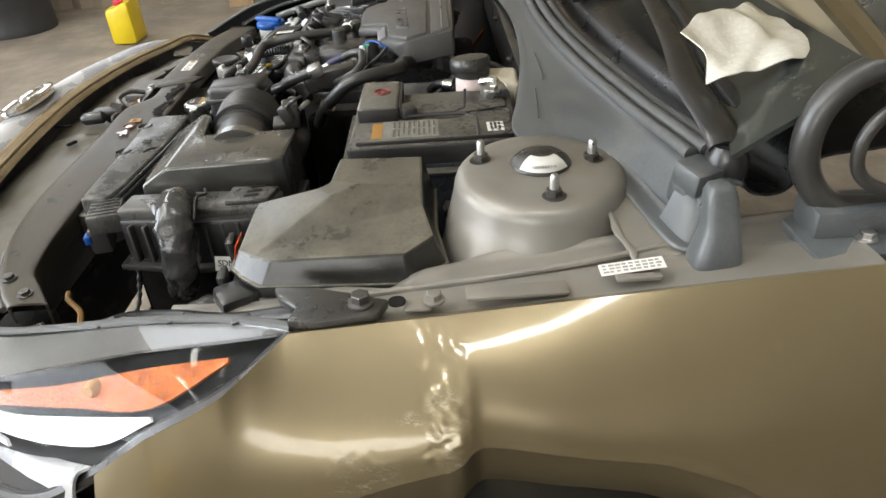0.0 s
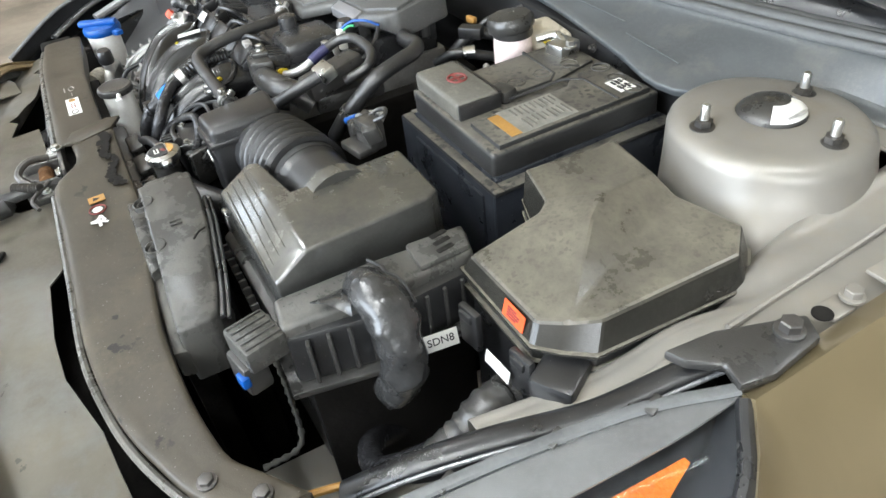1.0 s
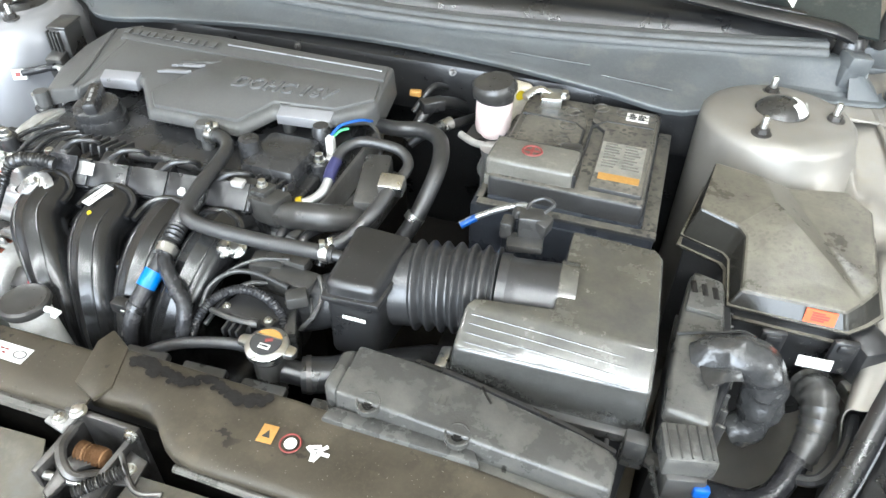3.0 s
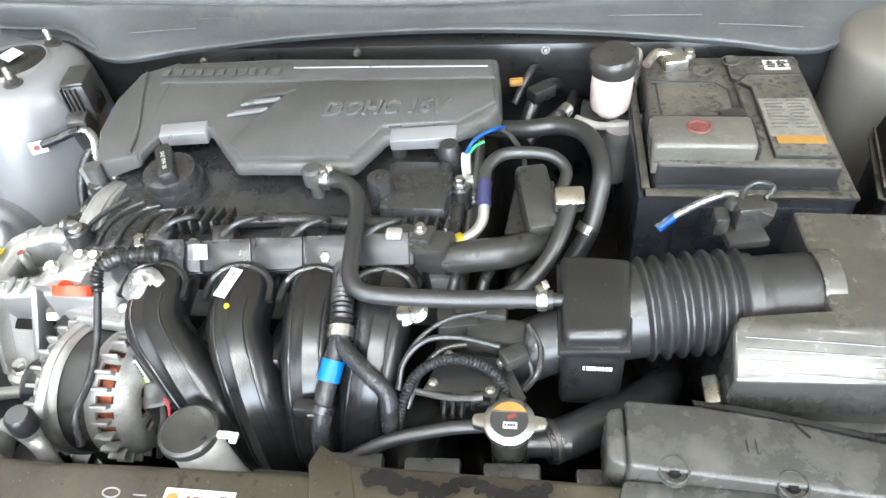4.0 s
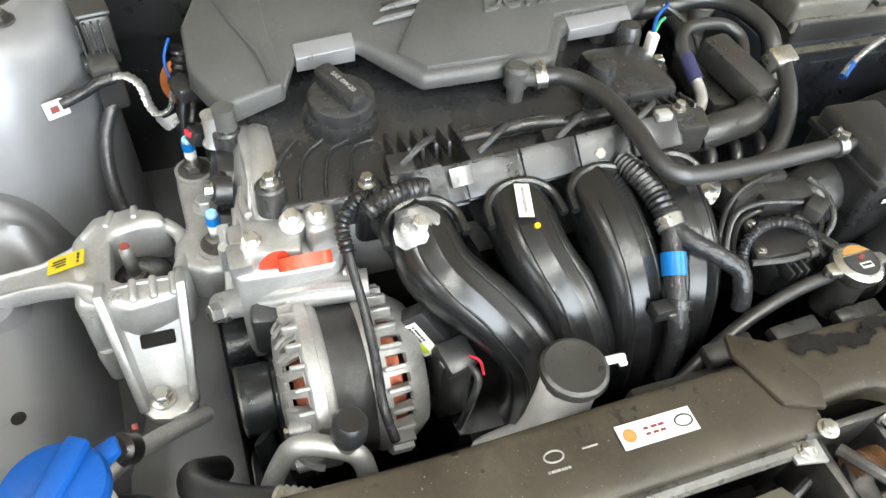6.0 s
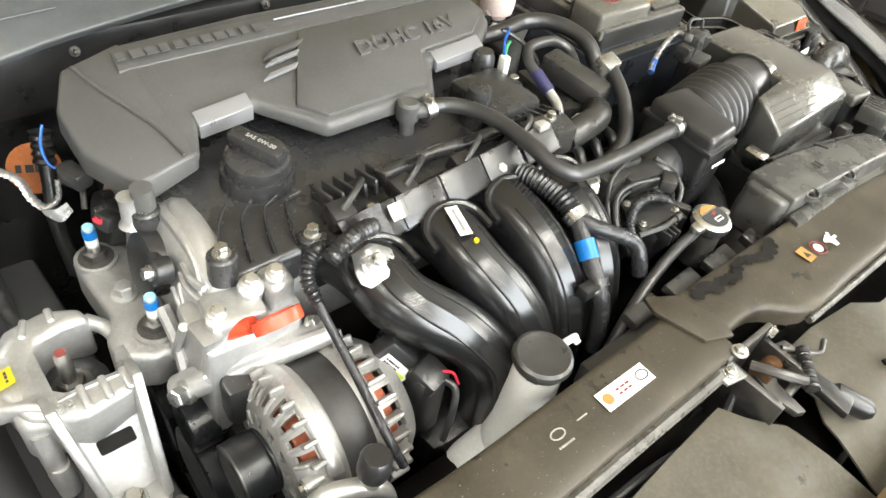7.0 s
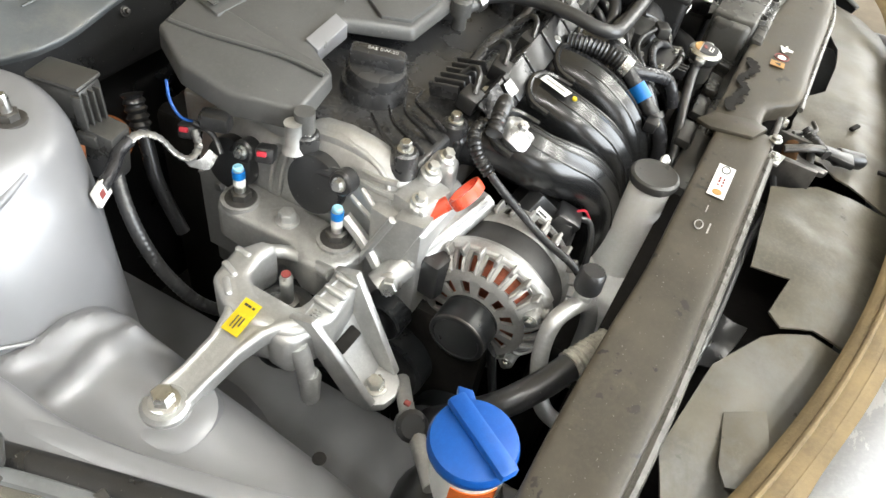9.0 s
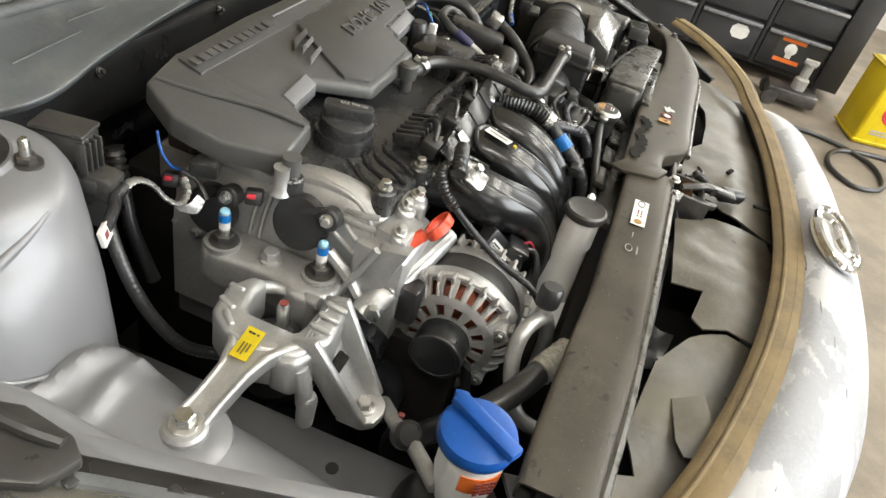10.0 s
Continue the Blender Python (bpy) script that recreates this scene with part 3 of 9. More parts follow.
def oil_can():
    c = V(2.66, -1.09, 0)
    t = thing("oil_can", c, "yellow square steel oil can with a red mark on the floor", "oil can")
    w, d, h = 0.235, 0.235, 0.36
    bm = box(c + V(0, 0, h / 2), (w, d, h), 0.018, (0, 0, 14), 3)
    part("body", bm, M_CAN, t)
    for z in (0.02, h - 0.015):
        part("seam", box(c + V(0, 0, z), (w + 0.008, d + 0.008, 0.012), 0.005, (0, 0, 14)), M_CAN, t)
    m = pose(*c, 0, 0, 14) @ frame_at((-w / 2 - 0.001, 0, 0.17), (0, -1, 0), (-1, 0, 0))
    part("mark", lathe([(0.055, 0), (0.055, 0.001)], m.translation, m.to_3x3() @ V(0, 0, 1), 28), M_RED, t, "round red mark")
    part("mark", bars(m @ pose(0, -0.1, 0), 0.15, 0.03, 2, 1), M_PRINT, t, "rows of plain bars")
    part("spout", lathe([(0.03, 0), (0.03, 0.02), (0.024, 0.024)], c + V(0.05, 0.04, h - 0.004), n=20), M_RED, t, "red screw cap")
    part("grip", tube([c + V(-0.06, -0.03, h - 0.002), c + V(-0.05, -0.03, h + 0.035), c + V(0.02, -0.03, h + 0.035), c + V(0.03, -0.03, h - 0.002)], 0.006, 8), M_STEEL, t)


oil_can()
solid("air_hose", tube([(2.4, -0.6, 0.012), (2.42, -0.85, 0.012), (2.3, -1.06, 0.012), (2.08, -1.08, 0.012), (2.0, -0.95, 0.012), (2.15, -0.86, 0.012), (2.35, -0.95, 0.012), (2.42, -1.3, 0.012), (2.3, -2.2, 0.012)], 0.011, 10),
      M_RUBBER, (2.3, -1, 0), "dark rubber air hose lying in loops on the floor", "hose")


t_can = thing("canister", (-3.25, -1.45, 0), "yellow plastic canister on the far floor", "canister")
part("body", prism([(-3.37, -1.53), (-3.15, -1.53), (-3.15, -1.37), (-3.37, -1.37)], 0.0, 0.26, 0.03, ztop=lambda x, y: 0.24 + 0.3 * (y + 1.45)), M_CAN, t_can)
part("cap", lathe([(0.03, 0), (0.03, 0.03), (0.024, 0.034)], (-3.2, -1.44, 0.23), n=18), M_RED, t_can)
b_bin = thing("steel_drum", (-3.75, -2.45, 0), "dark steel drum against the sheet-metal wall", "drum")
part("body", lathe([(0.28, 0), (0.285, 0.02), (0.28, 0.04), (0.28, 0.28), (0.29, 0.3), (0.28, 0.32), (0.28, 0.84), (0.27, 0.86)], (-3.75, -2.45, 0), n=32), M_CHEST, b_bin)
for i in range(3):
    bd = thing("board", (-4.1, -0.9 + 0.35 * i, 0), "weathered wooden board leaning on the wall", "board", "leaning boards")
    part("plank", box((-4.12, -0.9 + 0.35 * i, 0.7), (0.03, 0.18, 1.42), 0.004, (0, -9, 0)), M_WOOD, bd)


# ---- body of the car ----
def mirrored(bm, side):
    if side < 0:
        move(bm, Matrix.Diagonal((-1, 1, 1, 1)))
    return bm


EDGE = {1: [(0.375, 0.817, 0.790), (0.350, 0.846, 0.781), (0.325, 0.868, 0.769), (0.290, 0.875, 0.752), (0.255, 0.876, 0.735), (0.22, 0.873, 0.708), (0.195, 0.870, 0.688)],
        -1: [(0.345, 0.800, 0.790), (0.320, 0.815, 0.781), (0.30, 0.832, 0.769), (0.275, 0.845, 0.752), (0.245, 0.852, 0.735), (0.22, 0.857, 0.708), (0.195, 0.860, 0.688)]}


def fender(side, hurt):
    """Skin from the rail edge over the flank to the crease of the arch, then the recessed flare down to the opening."""
    edge = EDGE[side]
    y_c = edge[0][0]
    whole = [(0.19, 0.58), (0.3, 0.645), (0.4, 0.69), (0.5, 0.717), (0.6, 0.72), (0.68, 0.706), (0.75, 0.672), (0.8, 0.63), (0.86, 0.57), (0.93, 0.48), (1.4, 0.46)]
    bent = [(0.19, 0.58), (0.3, 0.636), (0.413, 0.680), (0.46, 0.697), (0.507, 0.711), (0.527, 0.724)] + whole[4:]

    def top(y):
        if y >= y_c:
            return edge[0][1] + 0.004 * (y - y_c), 0.79 + 0.075 * (y - y_c)
        for (ya, xa, za), (yb, xb, zb) in zip(edge, edge[1:]):
            if y >= yb:
                k = (ya - y) / (ya - yb)
                return xa + (xb - xa) * k, za + (zb - za) * k
        return edge[-1][1], edge[-1][2]

    def ease(u):
        u = max(0.0, min(1.0, u))
        return u * u * (3 - 2 * u)

    def dent(y, z):
        """How far the skin is pushed in above the arch: deepest at the crease, sharp beside the scrape."""
        deep = 0.012 * ease((y - 0.516) / 0.022) * math.exp(-(max(0.0, y - 0.54) / 0.05) ** 2) * ease((0.79 - 0.35 * abs(y - 0.535) - z) / 0.065)
        return deep

    def crease(y):
        line = bent if hurt else whole
        for (ya, za), (yb, zb) in zip(line, line[1:]):
            if y <= yb:
                break
        return min(za + (zb - za) * min(1.0, (y - ya) / (yb - ya)), top(y)[1] - 0.025)
    ys = [0.195 + 0.004 * i for i in range(50)] + [0.395 + 0.002 * i for i in range(90)] + [0.575 + 0.01 * i for i in range(75)]
    bm, loops = bmesh.new(), []
    for y in ys:
        xt, zt = top(y)
        xs = sum(top(y + 0.012 * j)[0] for j in range(-4, 5)) / 9
        zb = crease(y)
        loop = [V(xt - (0.02 if y >= y_c else 0.004), y, zt - 0.012)]
        for k in range(51):
            s = k / 50
            z = zt + (zb - zt) * s
            x = xs + (0.902 - xs) * (1 - (1 - s) ** 1.9) + (xt - xs) * (1 - s) ** 5 + 0.005 * math.sin(s * 1.7)
            if s > 0.94:
                x += 0.001 * (s - 0.94) * 16
            if hurt:
                x -= dent(y, z)
                x += 0.003 * math.exp(-((y - 0.510) / 0.012) ** 2 - ((z - 0.75) / 0.04) ** 2)
                g = math.exp(-((y - 0.506) / 0.02) ** 4 - ((z - 0.752) / 0.045) ** 4) + 0.3 * math.exp(-((y - 0.43) / 0.03) ** 4 - ((z - 0.70) / 0.03) ** 4)
                x += (0.0016 * noise.noise(V(y * 130, z * 150, 0)) + 0.0008 * noise.noise(V(y * 150, z * 420, 3))) * min(1.0, g)
            loop.append(V(x, y, z))
        nick = 0.004 * math.exp(-((y - 0.512) / 0.012) ** 2) - dent(y, zb) if hurt else 0.0
        for dx, dz in ((-0.001, 0.003), (-0.006, 0.0065), (-0.017, 0.010), (-0.022, 0.02), (-0.026, 0.05), (-0.034, 0.085), (-0.045, 0.115), (-0.075, 0.122)):
            loop.append(V(0.902 + dx + nick, y, zb - dz))
        loops.append(loop)
    rings(bm, loops, False, False)
    thicken(bm, 0.0016)
    return mirrored(bm, side)


def arch_liner(side):
    rows = []
    for k in range(13):
        a = radians(-10 + 200 * k / 12)
        rows.append([(x, 0.59 + 0.335 * math.cos(a), 0.30 + 0.335 * math.sin(a)) for x in (0.86, 0.80, 0.72, 0.66)])
    return mirrored(surface(rows, 3, 3, 0.003), side)


def crash_paint():
    """The gold paint with a rubbed, whitish patch where the fender is dented."""
    m = M_GOLD.copy()
    m.name = "scraped_gold_paint"
    nt = m.node_tree
    p = nt.nodes["Principled BSDF"]
    src = p.inputs["Base Color"].links[0].from_socket
    co = nt.nodes.new("ShaderNodeTexCoord")
    sep = nt.nodes.new("ShaderNodeSeparateXYZ")
    nt.links.new(co.outputs["Object"], sep.inputs[0])

    def bell(sock, mid, wide):
        a = nt.nodes.new("ShaderNodeMath")
        a.operation = "SUBTRACT"
        nt.links.new(sock, a.inputs[0])
        a.inputs[1].default_value = mid
        b = nt.nodes.new("ShaderNodeMath")
        b.operation = "ABSOLUTE"
        nt.links.new(a.outputs[0], b.inputs[0])
        return ramp(nt, b.outputs[0], wide, wide * 0.35)
    rub = noise_tex(nt, 42, 9, 0.85, (1, 1, 2.6))
    total = None
    for my, wy, mz, wz in ((0.508 - 0.6, 0.02, 0.738 - 0.7, 0.036), (0.485 - 0.6, 0.03, 0.745 - 0.7, 0.010), (0.437 - 0.6, 0.034, 0.700 - 0.7, 0.026)):
        a = nt.nodes.new("ShaderNodeMath")
        a.operation = "MULTIPLY"
        nt.links.new(bell(sep.outputs["Y"], my, wy), a.inputs[0])
        nt.links.new(bell(sep.outputs["Z"], mz, wz), a.inputs[1])
        if total is None:
            total = a
        else:
            b = nt.nodes.new("ShaderNodeMath")
            b.operation = "MAXIMUM"
            nt.links.new(total.outputs[0], b.inputs[0])
            nt.links.new(a.outputs[0], b.inputs[1])
            total = b
    fac = nt.nodes.new("ShaderNodeMath")
    fac.operation = "MULTIPLY"
    nt.links.new(total.outputs[0], fac.inputs[0])
    nt.links.new(ramp(nt, rub.outputs["Fac"], 0.52, 0.6), fac.inputs[1])
    nt.links.new(mixc(nt, fac.outputs[0], src, (0.42, 0.39, 0.3)), p.inputs["Base Color"])
    return m


M_SCRAPED = crash_paint()
for side, hurt, label in ((1, True, "gold metallic front fender, dented and scraped above the wheel arch"), (-1, False, "gold metallic front fender, undamaged")):
    f = thing("fender", (0.86 * side, 0.6, 0.7), label, "fender", "front fenders")
    part("skin", fender(side, hurt), M_SCRAPED if hurt else M_GOLD, f)
    part("arch_liner", arch_liner(side), M_DARK, f, "black plastic arch liner")


def wheel(side):
    c = (0.80 * side, 0.58, 0.32)
    t = thing("wheel", (c[0], c[1], 0), "black tyre on a grey alloy rim under the fender", "wheel", "front wheels")
    part("tyre", lathe([(0.21, -0.1), (0.29, -0.105), (0.315, -0.08), (0.32, 0), (0.315, 0.08), (0.29, 0.105), (0.21, 0.1)], c, (side, 0, 0), 40, False), M_RUBBER, t)
    part("rim", lathe([(0.02, 0.06), (0.06, 0.065), (0.1, 0.03), (0.2, 0.05), (0.212, 0.1), (0.212, -0.1)], c, (side, 0, 0), 30), M_ALUD, t)


wheel(1)
wheel(-1)


def inner_wing(side):
    """Strut tower, rail and apron on one side, pressed from one skin of body sheet."""
    M = M_SILVERD if side > 0 else M_SILVER
    t = thing("inner_wing", (0.7 * side, 0.55, 0.3), ("dusty silver" if side > 0 else "clean silver-grey") + " inner wing with domed strut tower", "car body", "inner wings")
    cx, cy = (0.602, 0.622) if side > 0 else (0.602, 0.572)
    q = 0.68 if side > 0 else 1.0
    prof = [(0.001 * q, -0.006), (0.048 * q, -0.0058), (0.050 * q, -0.0005), (0.054 * q, 0.0), (0.058, -0.004), (0.072, -0.005), (0.086, -0.0075), (0.096, -0.011), (0.104, -0.018), (0.109, -0.028), (0.112, -0.040),
            (0.117, -0.052), (0.123, -0.064), (0.127, -0.09), (0.134, -0.12), (0.142, -0.2), (0.146, -0.32), (0.15, -0.46)]
    if side > 0:
        prof = prof[:5] + [(0.072, -0.0045), (0.086, -0.006), (0.093, -0.009), (0.098, -0.014), (0.1005, -0.021), (0.1025, -0.032), (0.106, -0.045), (0.110, -0.06), (0.115, -0.08),
                           (0.120, -0.10), (0.126, -0.13), (0.132, -0.2), (0.136, -0.32), (0.14, -0.46)]

    def tower_at(a, r, h, out=0.0):
        """A point of the tower: it swells towards the outer front corner and runs out into the shelf behind."""
        fall = min(1.0, max(0.0, (-h - 0.03) / 0.026))
        wide = (0.03 if side > 0 else 0.014) * fall * max(0.0, math.cos(a + 0.72)) ** 8
        open_side = min(1.0, max(0.0, (math.cos(a + 0.5) + 0.3) / 0.6))
        straight = 0.1 if side > 0 else 0.112
        r = min(r, straight) + max(0.0, r - straight) * open_side
        if side > 0:
            wide *= min(1.0, max(0.0, (-h - 0.03) / 0.06))
        elif r > 0.07:
            r -= 0.009 * (1 - open_side) * max(0.0, 1 + h / 0.1)
        if side < 0:
            r *= 0.86
            wide += 0.03 * min(1.0, max(0.0, (-h - 0.04) / 0.12)) * max(0.0, math.cos(a + 0.6)) ** 2
        d = r + wide + out
        return V(cx + d * math.cos(a), cy + d * math.sin(a) * (0.94 if side > 0 else 1.05), 0.833 + h)
    bm = rings(bmesh.new(), [[tower_at(2 * math.pi * k / 64, r, h) for k in range(64)] for r, h in prof])
    part("strut_tower", mirrored(bm, side), M, t)
    # upper mount
    mt = part("strut_mount", mirrored(lathe([(r * q, h) for r, h in ((0.05, -0.02), (0.05, -0.003), (0.045, 0.003), (0.036, 0.004), (0.03, 0.007), (0.02, 0.008))], (cx, cy, 0.83)), side), M_BLACK, t, "black rubber strut mount")
    if side > 0:
        part("dome", lathe([(0.033, 0.003), (0.031, 0.0065), (0.024, 0.0125), (0.014, 0.016), (0.003, 0.0168)], (cx, cy, 0.83), n=28), M_BLACKD, mt)
        patch = [[(cx + (r + 0.0006) * math.cos(b), cy + (r + 0.0006) * math.sin(b), 0.8308 + h) for r, h in ((0.0318, 0.0055), (0.029, 0.0088), (0.0255, 0.0120), (0.021, 0.0145), (0.015, 0.0163))] for b in (-0.9, -0.45, 0.0, 0.45, 0.9)]
        part("sticker", surface(patch, 4, 3, 0.0006), M_LABEL, mt, "white printed sticker")
        part("print", bars(frame_at((cx + 0.0288, cy, 0.8412), (0, 1, 0), (0.68, 0, 0.73)), 0.026, 0.005, 1, 12, 0.5), M_PRINT, mt)
    else:
        part("cap", mirrored(slab(pose(cx - 0.006, cy - 0.004, 0.844, 6, 0, 30), 0.03, 0.024), side), M_LABEL, mt, "white tag")
    for bx, by in ((0.577, 0.559), (0.669, 0.626), (0.592, 0.679)) if side > 0 else ((0.573, 0.521), (0.658, 0.58), (0.575, 0.628)):
        stud(t, (bx * side, by, 0.826), (0, 0, 1), 0.0046, 0.026, M_STEEL)
    # apron between tower and fender rail, with pressed steps, and the rail itself
    rows = []
    for y, zi, xr, zr in ((0.22, 0.60, 0.745, 0.735), (0.32, 0.63, 0.755, 0.755), (0.40, 0.66, 0.762, 0.772), (0.48, 0.70, 0.768, 0.783), (0.56, 0.735, 0.77, 0.79),
                          (0.66, 0.755, 0.772, 0.80), (0.76, 0.775, 0.774, 0.81), (0.88, 0.79, 0.776, 0.822)):
        xi = 0.60 if y > 0.42 else 0.62
        if y < 0.45:
            xr -= 0.035 if y < 0.3 else 0.018
        xe = 0.812 if y > 0.45 else xr + 0.012
        if side > 0 and y > 0.45:
            lift = min(1.0, (y - 0.45) / 0.06)
            rows.append([(0.6, y, zi - 0.16), (xi + 0.04, y, zi - 0.06), (0.69, y, zi + lift * (zr - 0.014 - zi)), (0.712, y, zr - 0.010), (xr - 0.03, y, zr - 0.007), (xr - 0.016, y, zr - 0.002), (xr, y, zr), (xe - 0.008, y, zr + 0.002), (xe, y, zr + 0.001)])
            continue
        rows.append([(0.52 if y < 0.42 else 0.6, y, zi - 0.16), (xi, y, zi - 0.06), (0.66, y, zi - 0.004), (0.70, y, zi + 0.25 * (zr - zi)), (xr - 0.03, y, zr - 0.014), (xr - 0.016, y, zr - 0.002), (xr, y, zr), (xe - 0.008, y, zr + 0.002), (xe, y, zr + 0.001)])
    part("apron", mirrored(surface(rows, 6, 6, 0.0015), side), M, t)
    # pressed beads along the rail
    for y0, y1 in ((0.475, 0.50), (0.53, 0.62), (0.66, 0.70)):
        z0 = 0.796 + 0.1 * ((y0 + y1) / 2 - 0.5)
        part("bead", mirrored(box((0.79, (y0 + y1) / 2, z0 - 0.002), (0.019, y1 - y0, 0.005), 0.0022), side), M, t)
    # weld flange
    part("flange", mirrored(tube([(0.752, 0.42, 0.778), (0.75, 0.52, 0.785), (0.748, 0.62, 0.795), (0.735, 0.74, 0.806)], 0.0035, 8), side), M, t)
    if side > 0:
        part("shelf", surface([[(0.625, 0.678, 0.8165), (0.68, 0.681, 0.8085), (0.735, 0.686, 0.803), (0.752, 0.69, 0.799)], [(0.628, 0.72, 0.816), (0.68, 0.724, 0.81), (0.735, 0.73, 0.806), (0.752, 0.735, 0.802)], [(0.64, 0.78, 0.815), (0.68, 0.78, 0.812), (0.735, 0.78, 0.808), (0.752, 0.78, 0.805)]], 6, 6, 0.0015), M, t)
        part("weld_bead", tube([(0.628, 0.678, 0.815), (0.652, 0.676, 0.813), (0.682, 0.681, 0.809), (0.712, 0.682, 0.8055), (0.738, 0.688, 0.803), (0.755, 0.69, 0.799)], lambda u: 0.0034 + 0.0008 * math.sin(23 * u), 8, flat=0.8), M, t)
        part("sticker", slab(frame_at((0.785, 0.676, 0.8165), (0, 1, 0.1), (0.05, -0.1, 1)), 0.056, 0.016), M_LABEL, t, "white printed sticker")
        part("print", bars(frame_at((0.785, 0.676, 0.817), (0, 1, 0.1), (0.05, -0.1, 1)), 0.052, 0.013, 3, 9, 0.5, 0.0005), M_PRINT, t)
    for y in ((0.437, 0.502) if side > 0 else (0.47, 0.55)):
        bolt(t, (0.792 * side, y, 0.793 + 0.075 * (y - 0.44)), r=0.007, h=0.009, material=M_DARKSTEEL if side < 0 or y < 0.45 else M_SILVERD)
    part("hole", mirrored(lathe([(0.008, 0), (0.008, 0.0012)], (0.792, 0.469, 0.7985), n=18), side), M_DARK, t)
    # inner leg of the chassis below
    part("chassis_leg", mirrored(prism([(0.43, -0.02), (0.62, -0.02), (0.66, 0.95), (0.47, 0.95)], 0.30, 0.5, 0.01, zbot=None, ztop=lambda x, y: 0.47 + 0.02 * y), side), M, t)
    if side < 0:
        for da in (0, 8):
            part("fold", mirrored(tube([tower_at(radians(a + da), r, h - 0.0012 * da, -0.0012) for a, r, h in ((-92, 0.106, -0.021), (-75, 0.110, -0.032), (-58, 0.114, -0.045), (-48, 0.119, -0.057), (-41, 0.124, -0.071))], lambda u: 0.0042 - 0.0022 * abs(2 * u - 1) ** 3, 10), side), M, t)
        part("seam", mirrored(tube([tower_at(radians(a), r, h, 0.001) for a, r, h in ((-40, 0.132, -0.11), (-56, 0.135, -0.126), (-74, 0.137, -0.145), (-92, 0.14, -0.17))], 0.002, 8), side), M, t)
        # open lower apron beside the engine mount: a dished pressing with ribs
        rows = []
        for y, z in ((0.10, 0.60), (0.18, 0.635), (0.26, 0.655), (0.33, 0.668), (0.40, 0.675), (0.47, 0.68), (0.54, 0.66)):
            rows.append([(-0.555, y, z - 0.19), (-0.572, y, z - 0.09), (-0.592, y, z - 0.03), (-0.63, y, z + (0.012 if 0.28 < y < 0.36 else 0.0)), (-0.67, y, z + 0.006), (-0.705, y, z + 0.022), (-0.735, y, z + 0.065)])
        ridges = [((-0.685, 0.437), (-0.59, 0.414), 0.011), ((-0.685, 0.392), (-0.60, 0.396), 0.009), ((-0.60, 0.396), (-0.575, 0.36), 0.011), ((-0.685, 0.465), (-0.61, 0.455), 0.012)]

        def pressed(p):
            z = p.z
            for (ax, ay), (bx, by), h in ridges:
                d = V(bx - ax, by - ay)
                u = max(0.0, min(1.0, ((p.x - ax) * d.x + (p.y - ay) * d.y) / d.length_squared))
                z += 0.75 * h * math.exp(-(math.hypot(p.x - ax - u * d.x, p.y - ay - u * d.y) / 0.009) ** 2)
            z += 0.02 * math.exp(-((p.x + 0.615) / 0.05) ** 2 - ((p.y - 0.425) / 0.045) ** 2)
            return V(p.x, p.y, z)
        part("lower_apron", surface(rows, 22, 16, 0.0015, pressed), M, t)
        part("seam_sealer", tube([(-0.70, 0.50, 0.712), (-0.675, 0.478, 0.705), (-0.65, 0.474, 0.70), (-0.62, 0.462, 0.70), (-0.60, 0.458, 0.69)], 0.0022, 8), M_SILVERD, t)
        part("boss", lathe([(0.045, -0.02), (0.04, 0.0), (0.03, 0.006), (0.018, 0.007)], (-0.641, 0.322, 0.668), n=28), M, t)
        part("hole", lathe([(0.006, 0), (0.006, 0.001)], (-0.60, 0.20, 0.652), n=14), M_DARK, t)
        part("rail_edge", tube([(-0.73, 0.345, 0.752), (-0.705, 0.262, 0.738), (-0.676, 0.18, 0.728), (-0.64, 0.09, 0.71)], 0.011, 10, flat=0.7), M, t)
    return t


inner_wing(1)
inner_wing(-1)


def firewall():
    solid("firewall", add(box((0, 0.70, 0.55), (1.16, 0.03, 0.52), 0.006), box((0, 0.665, 0.765), (1.08, 0.05, 0.09), 0.012)), M_BLACK, (0, 0.7, 0.3), "black panel across the back of the engine bay", "firewall", kind="structure")
    for x, y, z in ((-0.124, 0.639, 0.80), (0.139, 0.639, 0.80), (-0.356, 0.639, 0.79), (0.31, 0.639, 0.795)):
        b = solid("bolt", add(lathe([(0.006, 0), (0.006, 0.0015)], (x, y, z), (0, -1, 0.4), 16), hexa(0.003, 0.006, (x, y - 0.002, z + 0.001), (0, -1, 0.4))), M_DARKSTEEL, (x, y, z), "small dark bolt on the black bulkhead panel", "bolt", "bulkhead bolts")
    # closing the bay: an unseen black tray, added so it stays dark below
    solid("under_tray", box((0, 0.28, 0.2), (1.3, 0.95, 0.02), 0.0), M_DARK, (0, 0.28, 0.2), "unseen black tray, added to keep the bay dark below the engine", "tray", kind="structure")


firewall()


